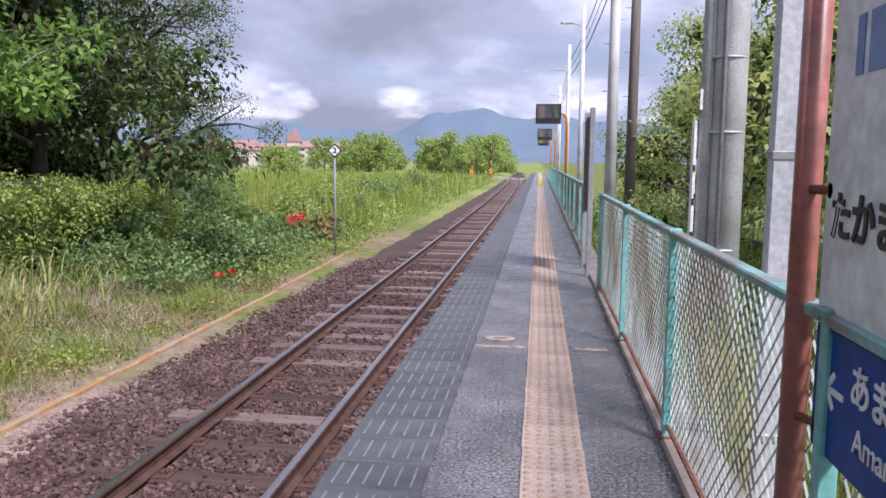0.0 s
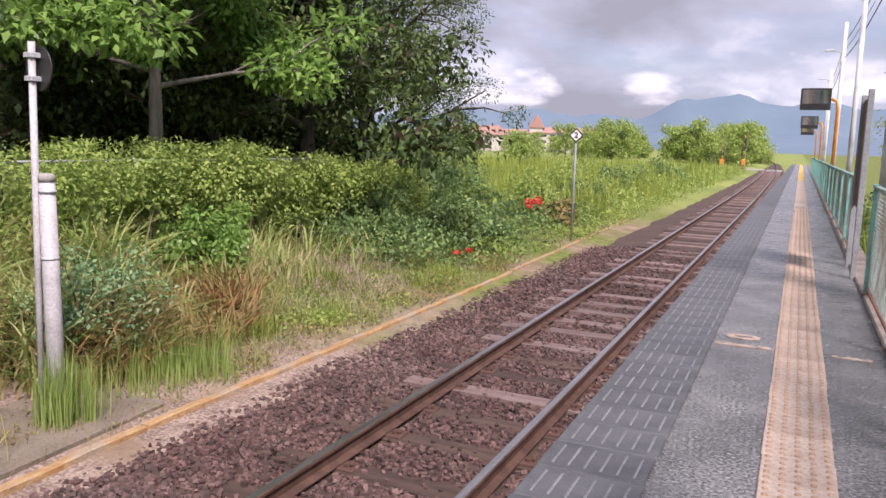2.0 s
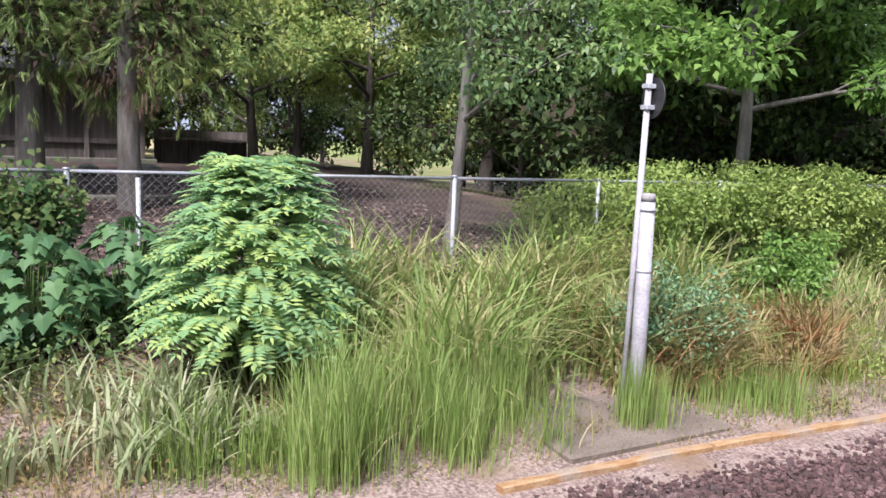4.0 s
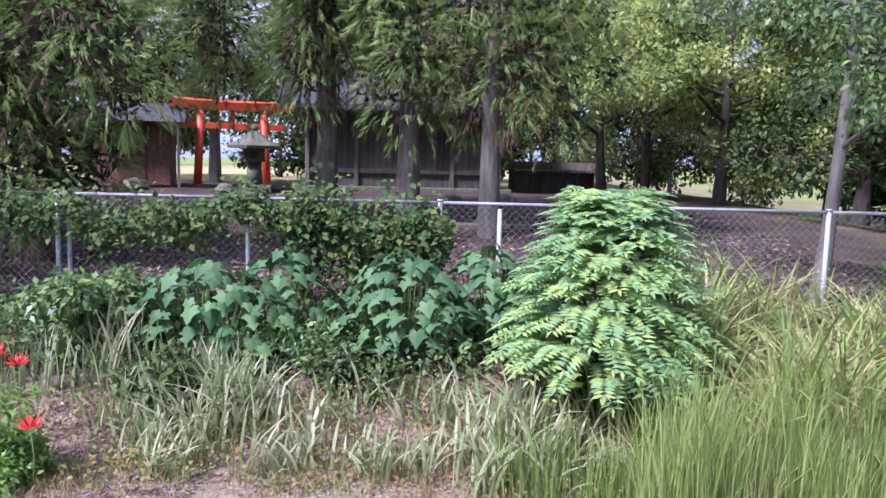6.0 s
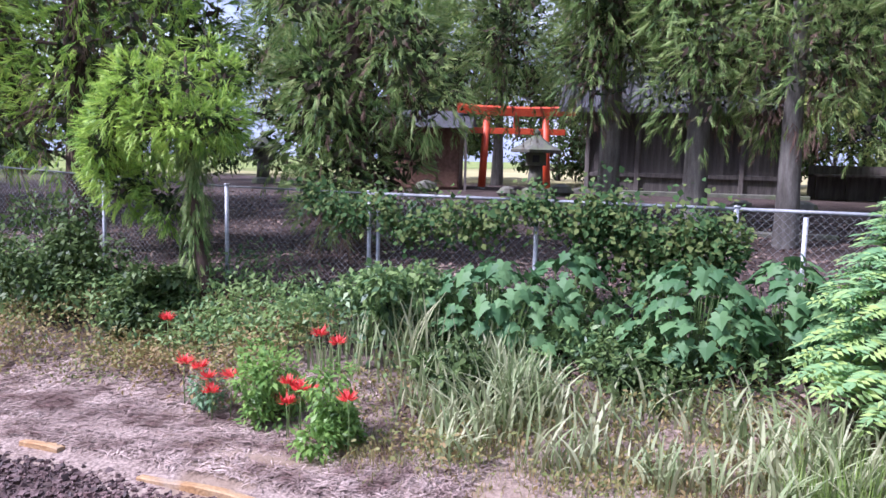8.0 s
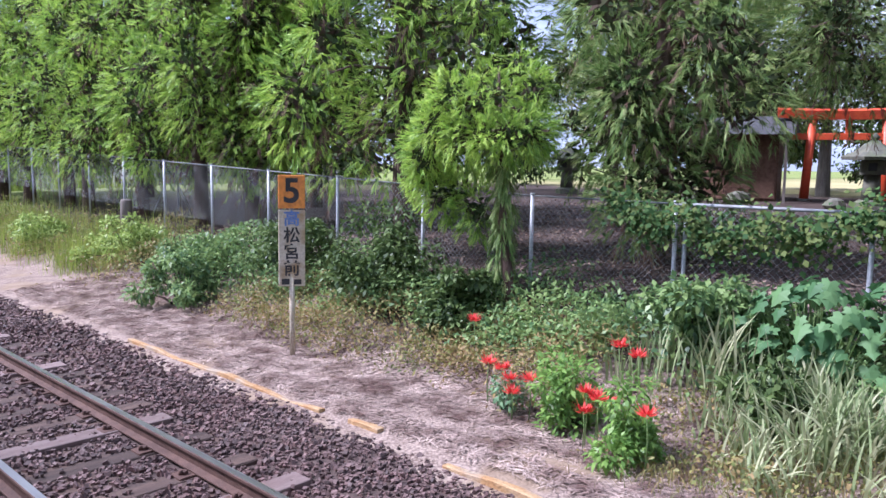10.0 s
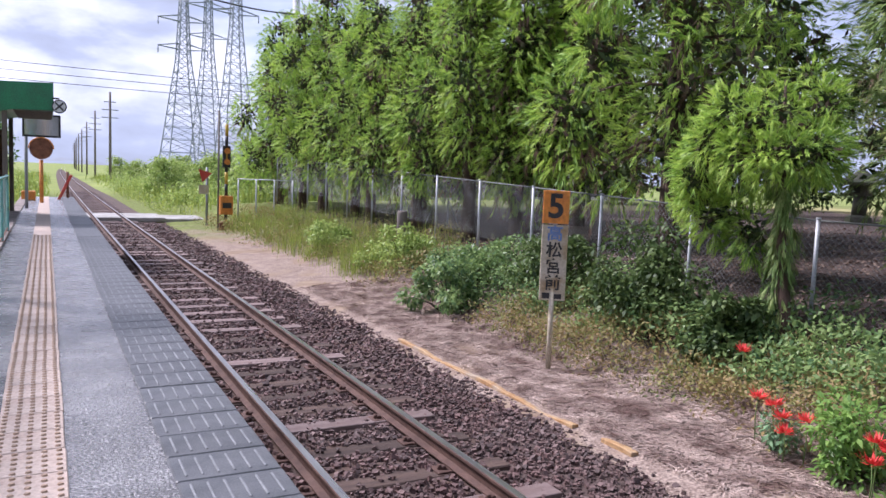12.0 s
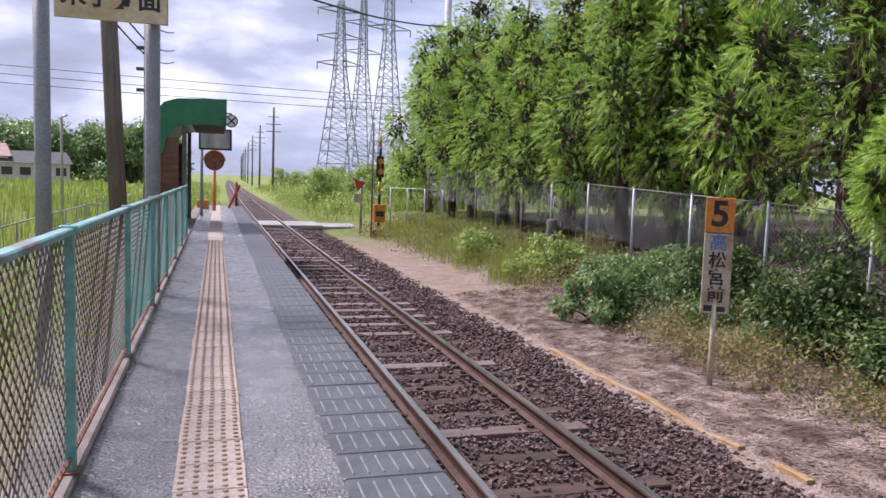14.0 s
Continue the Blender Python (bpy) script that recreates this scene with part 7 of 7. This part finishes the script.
def crossing_side():
    t = thing("warning_sign", "red triangle warning sign on a grey post", "sign", at=(-5.6, -31.4, -0.93))
    part("post", Build().tube([(0, 0, -0.1), (0, 0, 2.3)], 0.05, 8), "grey_steel", t)
    part("triangle", Build().tube([(0.12, 0.06, 2.0), (0.12, 0.1, 2.0)], 0.30, 3), "red_sign", t)
    part("plate", Build().box(-0.05, 0.32, 0.05, 0.07, 1.25, 1.6), "white_grimy", t)
    g = thing("path_gate_fence", "low grey pipe fence beside the crossing", "fence", at=(-6.4, -29.5, -0.9))
    for k in range(4):
        part("post", Build().tube([(-0.55 * k, 0.5 * k, -0.1), (-0.55 * k, 0.5 * k, 1.9)], 0.03, 8), "galv", g)
    part("rail", Build().tube([(0, 0, 1.88), (-1.65, 1.5, 1.88)], 0.02, 6), "galv", g)
    s = solo("red_topped_stump", Build().tube([(0, 0, -0.2), (0, 0, 0.75), (0, 0, 0.8)], [0.13, 0.13, 0.11], 12), "old_pole", "short dark stump post with a red rim", "post", m=pose(-7.8, -17.6, float(ground_z(-7.8, -17.6))))
    y = thing("yellow_box", "yellow weathered box on a braced stand beyond the fence", "box", at=(-10.6, -20.9, 0.0))
    part("body", Build().box(-0.22, 0.22, -0.2, 0.2, 0.72, 1.42, 0.02), "yellow", y)
    part("roof", Build().box(-0.32, 0.32, -0.26, 0.26, 1.42, 1.48, 0.02), "yellow", y)
    for sx in (-1, 1):
        part("leg", Build().tube([(sx * 0.2, 0, -0.3), (sx * 0.2, 0, 0.72)], 0.03, 6), "grey_steel", y)
        part("brace", Build().tube([(sx * 0.6, 0, -0.2), (sx * 0.1, 0, 0.9)], 0.015, 6), "grey_steel", y)
    # ramp rail behind the platform
    r = thing("ramp_railing", "grey-brown pipe railing of the path behind the platform", "railing", kind="structure")
    for a, b in (((4.25, -9.0), (4.65, -31.0)), ((4.65, -31.2), (1.3, -33.2))):
        n = 10
        for k in range(n + 1):
            x, yy = a[0] + (b[0] - a[0]) * k / n, a[1] + (b[1] - a[1]) * k / n
            part("post", Build().tube([(x, yy, -1.05), (x, yy, 0.02)], 0.028, 7), "grey_steel", r)
        for z in (0.02, -0.45):
            part("rail", Build().tube([(*a, z), (*b, z)], 0.022, 7), "grey_steel", r)
    # poles beyond the shelter
    for x, yy, r_, h, lean, lab in ((1.98, -17.5, 0.13, 9.5, 2.4, "dark leaning wooden utility pole"), (2.0, -18.8, 0.10, 9.5, 2.5, "dark leaning wooden utility pole"), (2.0, -24.5, 0.12, 6.5, 0, "dark wooden pole with crossarms")):
        q = thing("utility_pole", lab, "pole", "poles beyond the shelter", at=(x, yy, -1.0))
        q.matrix_basis = pose(x, yy, -1.0, 0, lean, 0)
        part("shaft", Build().tube([(0, 0, -0.2), (0, 0, h)], [r_ * 1.1, r_ * 0.8], 12), "old_pole", q)
        if lean == 0:
            for z in (4.6, 5.2, 5.8):
                part("crossarm", Build().box(-0.3, 0.3, -0.05, 0.05, z, z + 0.09), "dark_wood", q)
    for k in range(9):
        yy = -98 - 36 * k
        q = thing("line_pole", "utility pole with crossarms beside the far track", "pole", "far line poles", at=(-6.4 + bend_x(yy), yy, -0.9))
        part("shaft", Build().tube([(0, 0, -0.2), (0, 0, 10.6)], [0.17, 0.12], 8), "old_pole", q)
        for z in (7.6, 8.5, 9.4):
            part("crossarm", Build().box(-0.9 + 0.25 * (z > 9), 0.9 - 0.25 * (z > 9), -0.05, 0.05, z, z + 0.1), "grey_steel", q)
    q = thing("concrete_pole", "pale concrete pole with a coiled cable beyond the cedars", "pole", at=(-9.8, -34.0, -0.9))
    part("shaft", Build().tube([(0, 0, -0.2), (0, 0, 11.5)], [0.2, 0.15], 14), "pole_concrete", q)
    part("cable_coil", Build().tube([(0.45 + 0.3 * math.cos(a), 0.1, 7.3 + 0.3 * math.sin(a)) for a in np.linspace(0, 6.2, 17)], 0.035, 6), "wire", q)
    part("crossarm", Build().box(-0.6, 0.6, -0.06, 0.06, 9.0, 9.12), "galv", q)
    w = solo("lamp_standard", Build().tube([(0, 0, -0.2), (0, 0, 4.1), (-0.2, 0, 4.2)], 0.05, 8), "galv", "slim grey lamp standard in the meadow", "lamp", m=pose(5.6, -32.0, -0.9))


crossing_side()


# ---- far buildings and pylons ----
def pylon(x, y, h, w, turn):
    t = thing("lattice_pylon", "tall grey lattice power pylon", "pylon", "power pylons", at=(x, y, -1.0), turn=turn)
    legs = Build()

    def corner(i, z):
        k = w / 2 * (1 - 0.72 * min(1, z / (h * 0.62))) if z < h * 0.62 else w / 2 * (0.28 - 0.16 * (z - h * 0.62) / (h * 0.38))
        return Vector(((-1, 1, 1, -1)[i] * k, (-1, -1, 1, 1)[i] * k, z))
    zs = [0]
    while zs[-1] < h - 0.5:
        zs.append(min(h, zs[-1] + max(1.1, 2.6 * (1 - 0.6 * zs[-1] / h))))
    for i in range(4):
        part("leg", Build().tube([corner(i, z) for z in zs], 0.13, 4, smooth=False), "far_steel", t)
    for a, b in zip(zs, zs[1:]):
        for i in range(4):
            j = (i + 1) % 4
            legs.tube([corner(i, a), corner(j, b)], 0.06, 3, False, smooth=False)
            legs.tube([corner(j, a), corner(i, b)], 0.06, 3, False, smooth=False)
            legs.tube([corner(i, b), corner(j, b)], 0.06, 3, False, smooth=False)
    part("lattice", legs, "far_steel", t)
    for z in (h * 0.66, h * 0.80, h * 0.94):
        arm = Build()
        for s in (-1, 1):
            for dy in (-0.4, 0.4):
                arm.tube([(s * 0.5, dy, z), (s * 4.6, 0, z + 0.4)], 0.09, 3, False, smooth=False)
                arm.tube([(s * 0.5, dy, z + 1.2), (s * 4.6, 0, z + 0.4)], 0.09, 3, False, smooth=False)
            arm.tube([(s * 4.5, 0, z + 0.4), (s * 4.5, 0, z - 0.9)], 0.10, 5)
        part("arm", arm, "far_steel", t)


pylon(-22.5, -150.0, 36.0, 7.6, 8)
pylon(-31.4, -175.0, 46.0, 6.5, 8)
pylon(-32.4, -152.0, 48.0, 6.6, 8)


def far_house(name, x, y, w, d, h, roof_h, wall, roof, label, turn=0.0, floors=2, bays=6):
    t = thing(name, label, "building", "far buildings", at=(x, y, -0.9), turn=turn)
    part("wall", Build().box(-w / 2, w / 2, -d / 2, d / 2, -0.5, h), wall, t)
    r = Build().add([(-w / 2 - 0.5, -d / 2 - 0.5, h), (w / 2 + 0.5, -d / 2 - 0.5, h), (w / 2 + 0.5, d / 2 + 0.5, h), (-w / 2 - 0.5, d / 2 + 0.5, h), (-w / 2 + 0.5, 0, h + roof_h), (w / 2 - 0.5, 0, h + roof_h)],
                    [(0, 1, 5, 4), (2, 3, 4, 5), (1, 2, 5), (3, 0, 4), (3, 2, 1, 0)])
    part("roof", r, roof, t)
    for side in (-1, 1):
        for f in range(floors):
            for b in range(bays):
                cx, z = -w / 2 + w * (b + 0.5) / bays, h * (f + 0.35) / floors
                win = part("window", Build().box(cx - w / bays * 0.3, cx + w / bays * 0.3, side * d / 2 - 0.04, side * d / 2 + 0.04, z, z + h / floors * 0.42), "tile_roof", t)
    return t


school = far_house("school_building", -108.0, 300.0, 38.0, 14.0, 7.0, 1.5, "house_wall", "house_roof", "pale school building with red-brown roofs and a gable tower", 12, 3, 10)
far_house("school_building", -82.0, 306.0, 30.0, 12.0, 6.5, 3.0, "house_wall", "house_roof", "pale wing with a red-brown roof", 12, 2, 8)
far_house("far_house", -64.0, 250.0, 22.0, 10.0, 4.0, 2.6, "house_wall", "tile_roof", "low pale house with a grey roof", 5, 1, 6)
far_house("far_house", -96.0, 230.0, 20.0, 10.0, 5.0, 3.0, "house_wall", "house_roof", "pale house behind the field", -10, 2, 6)
far_house("far_house", 30.5, -143.0, 13.0, 8.0, 3.0, 2.0, "house_wall", "tile_roof", "grey-roofed house beyond the meadow", 10, 1, 5)
far_house("far_house", 36.0, -143.0, 6.0, 8.0, 4.0, 2.2, "house_wall", "house_roof", "pinkish house beyond the meadow", 10, 2, 3)
far_house("far_shed", -40.0, -62.0, 30.0, 9.0, 2.6, 1.0, "house_wall", "tile_roof", "long pale low building beyond the fence", 20, 1, 8)
tower = Build().box(-2.6, 2.6, -3.2, 3.2, 5, 9.6)
part("tower", tower, "house_wall", school, m=pose(10, -2, 0))
part("tower_roof", Build().add([(-3.1, -3.7, 9.2), (3.1, -3.7, 9.2), (3.1, 3.7, 9.2), (-3.1, 3.7, 9.2), (0, -3.7, 14.2), (0, 3.7, 14.2)], [(0, 4, 5, 3), (1, 2, 5, 4), (0, 1, 4), (2, 3, 5)]), "house_roof", school, "steep red gable roof", pose(10, -2, 0))


# ---- shrine ----
def torii():
    t = thing("torii_gate", "vermilion wooden torii gate in the shrine grounds", "torii", at=(-26.2, -7.75, 0.36), turn=-74 + 6)
    for s in (-1, 1):
        p = part("pillar", Build().tube([(s * 1.16, 0, -0.2), (s * 1.02, 0, 2.6)], [0.14, 0.12], 14), "vermilion", t)
        part("base_stone", Build().tube([(s * 1.165, 0, -0.15), (s * 1.16, 0, 0.12)], [0.24, 0.2], 12), "stone", p)
    part("tie_beam", Build().box(-1.72, 1.72, -0.07, 0.07, 1.98, 2.18, 0.01), "vermilion", t)
    part("strut", Build().box(-0.09, 0.09, -0.05, 0.05, 2.18, 2.6), "vermilion", t)
    rows = []
    for x in np.linspace(-2.05, 2.05, 15):
        up = 0.05 * abs(x) ** 2 * 0.35
        rows.append([(x, yy, 2.6 + zz + up) for yy, zz in ((-0.13, 0), (0.13, 0), (0.17, 0.26), (0, 0.33), (-0.17, 0.26), (-0.13, 0))])
    b = Build().sheet(rows, False)
    b.f += [tuple(range(5)), tuple(range(len(b.v) - 2, len(b.v) - 7, -1))]
    b.s += [False, False]
    part("lintel", b, "vermilion", t)


torii()


def stone_lantern(x, y, s, label):
    t = thing("stone_lantern", label, "stone lantern", "stone lanterns")
    part("base", Build().tube([(0, 0, -0.1), (0, 0, 0.18), (0, 0, 0.25)], [0.42, 0.40, 0.30], 6, smooth=False), "stone", t)
    part("shaft", Build().tube([(0, 0, 0.25), (0, 0, 0.9)], [0.24, 0.20], 12), "stone", t)
    part("firebox", Build().box(-0.30, 0.30, -0.30, 0.30, 0.9, 1.30, 0.05), "stone", t)
    part("window", Build().box(0.29, 0.31, -0.1, 0.1, 1.0, 1.2), "black", t)
    part("roof", Build().tube([(0, 0, 1.28), (0, 0, 1.36), (0, 0, 1.5), (0, 0, 1.78)], [0.76, 0.78, 0.48, 0.10], 6, smooth=False), "stone", t)
    part("finial", Build().tube([(0, 0, 1.76), (0, 0, 1.86), (0, 0, 1.98)], [0.07, 0.12, 0.02], 10), "stone", t)
    return stand(t, x, y, 14, s, 0.0)


stone_lantern(-23.3, -6.25, 1.05, "mossy old stone lantern before the torii")
stone_lantern(-24.5, -17.0, 1.0, "grey stone lantern among the trees")


def hall():
    """Plank-walled shrine hall on a low plinth with a tiled gable roof."""
    t = thing("shrine_hall", "old dark plank-walled shrine hall with a tiled gable roof", "building", at=(-29.0, -2.2, 0.36), turn=6)
    w, d, h = 6.6, 4.6, 3.0
    part("plinth", Build().box(-d / 2 - 0.4, d / 2 + 0.4, -w / 2 - 0.4, w / 2 + 0.4, -0.4, 0.16, 0.02), "stone", t)
    part("core", Build().box(-d / 2 + 0.05, d / 2 - 0.05, -w / 2 + 0.05, w / 2 - 0.05, 0.1, h), "dark_wood", t)
    plank = Build().box(-0.012, 0.012, 0.004, 0.216, 0.75, h - 0.25, 0.003).mesh("plank")
    plank.materials.append(M["dark_wood"])
    for k in range(30):
        part("plank", plank, "", t, m=pose(d / 2 - 0.035 + 0.004 * (k % 3), -w / 2 + 0.22 * k, 0))
    for k in range(20):
        part("plank", plank, "", t, m=pose(-d / 2 + 0.22 * k + 0.1, -w / 2 + 0.035, 0, 0, 0, -90))
    for k in range(5):
        y = -w / 2 + w * k / 4
        part("post", Build().box(d / 2 - 0.06, d / 2 + 0.09, y - 0.07, y + 0.07, 0.12, h, 0.01), "dark_wood", t)
    for z in (0.62, h - 0.28):
        part("beam", Build().box(d / 2 - 0.03, d / 2 + 0.065, -w / 2, w / 2, z, z + 0.13, 0.01), "dark_wood", t)
    v = [(sx * (d / 2 + 1.1), sy * (w / 2 + 0.9), h - 0.15) for sy in (-1, 1) for sx in (-1, 1)]
    ridge = [(0, sy * (w / 2 + 0.7), h + 1.9) for sy in (-1, 1)]
    under = [(x, y, z - 0.16) for x, y, z in v + ridge]
    part("roof", Build().add(v + ridge + under, [(1, 3, 5, 4), (0, 4, 5, 2), (7, 10, 11, 9), (6, 8, 11, 10), (1, 7, 9, 3), (0, 2, 8, 6), (1, 4, 10, 7), (0, 6, 10, 4), (3, 9, 11, 5), (2, 5, 11, 8)]), "tile_roof", t)
    for k in range(28):
        y = -w / 2 - 0.85 + k * (w + 1.7) / 27
        part("tile_row", Build().tube([(d / 2 + 1.12, y, h - 0.13), (0.05, y, h + 1.9)], 0.055, 6), "tile_roof", t)
    part("ridge", Build().box(-0.16, 0.16, -w / 2 - 0.8, w / 2 + 0.8, h + 1.85, h + 2.15, 0.04), "tile_roof", t)
    # low veranda stalls beside the hall
    s = thing("low_shrine_stall", "low dark wooden offering stall beside the hall", "stall", at=(-28.0, 3.4, 0.36), turn=6)
    for y in (-1.4, -0.5, 0.5, 1.4):
        part("leg", Build().box(-0.05, 0.05, y - 0.05, y + 0.05, -0.1, 0.8), "dark_wood", s)
    part("tabletop", Build().box(-0.4, 0.4, -1.6, 1.6, 0.8, 0.88, 0.01), "dark_wood", s)
    part("back_panel", Build().box(-0.5, -0.44, -1.6, 1.6, -0.1, 1.15), "dark_wood", s)
    # small brown shed left of the torii
    q = thing("shrine_shed", "small brown plank shed with a low roof", "building", at=(-25.6, -10.75, 0.36), turn=16)
    part("body", Build().box(-1.0, 1.0, -1.15, 1.15, -0.2, 2.15), "brown_wood", q)
    for k in range(11):
        part("board", Build().box(1.0, 1.035, -1.15, 0.35, 0.05 + 0.19 * k, 0.225 + 0.19 * k, 0.005), "brown_wood", q)
    part("door", Build().box(1.0, 1.04, 0.42, 1.1, 0.1, 1.95, 0.006), "brown_wood", q)
    part("roof", Build().add([(-1.5, -1.6, 2.25), (1.7, -1.6, 2.1), (1.7, 1.6, 2.1), (-1.5, 1.6, 2.25), (0, -1.6, 2.75), (0, 1.6, 2.75)], [(0, 4, 5, 3), (1, 2, 5, 4), (0, 1, 4), (2, 3, 5), (0, 3, 2, 1)]), "tile_roof", q)
    for y in (-1.3, 1.4):
        part("post", Build().box(1.55, 1.63, y - 0.04, y + 0.04, -0.2, 2.1), "dark_wood", q)
    # kerb of the shrine path, and stones
    solo("stone_kerb", Build().box(-0.1, 0.1, -3.2, 3.2, -0.3, 0.10, 0.03), "stone", "low mossy stone kerb of the shrine ground", "kerb", m=pose(-15.4, -1.8, 0.1, 0, 0, 2))
    rng = random.Random(4)
    for k in range(9):
        x, y = -22.5 + rng.uniform(-2, 2), -14 + 2.2 * k + rng.uniform(-0.6, 0.6)
        r = rng.uniform(0.18, 0.42)
        v = [(r * math.cos(a) * rng.uniform(0.8, 1.2) * math.sin(b), r * math.sin(a) * rng.uniform(0.8, 1.2) * math.sin(b), r * 0.7 * math.cos(b)) for b in (0.3, 0.9, 1.6, 2.4) for a in np.arange(0, 6.28, 0.785)]
        f = [(i * 8 + j, i * 8 + (j + 1) % 8, (i + 1) * 8 + (j + 1) % 8, (i + 1) * 8 + j) for i in range(3) for j in range(8)] + [tuple(range(7, -1, -1))]
        solo("garden_stone", Build().add(v, f), "stone", "rough grey stone on the shrine ground", "stone", "garden stones", m=pose(x, y, float(ground_z(x, y)) + 0.1))


hall()

sleepers()
pave()
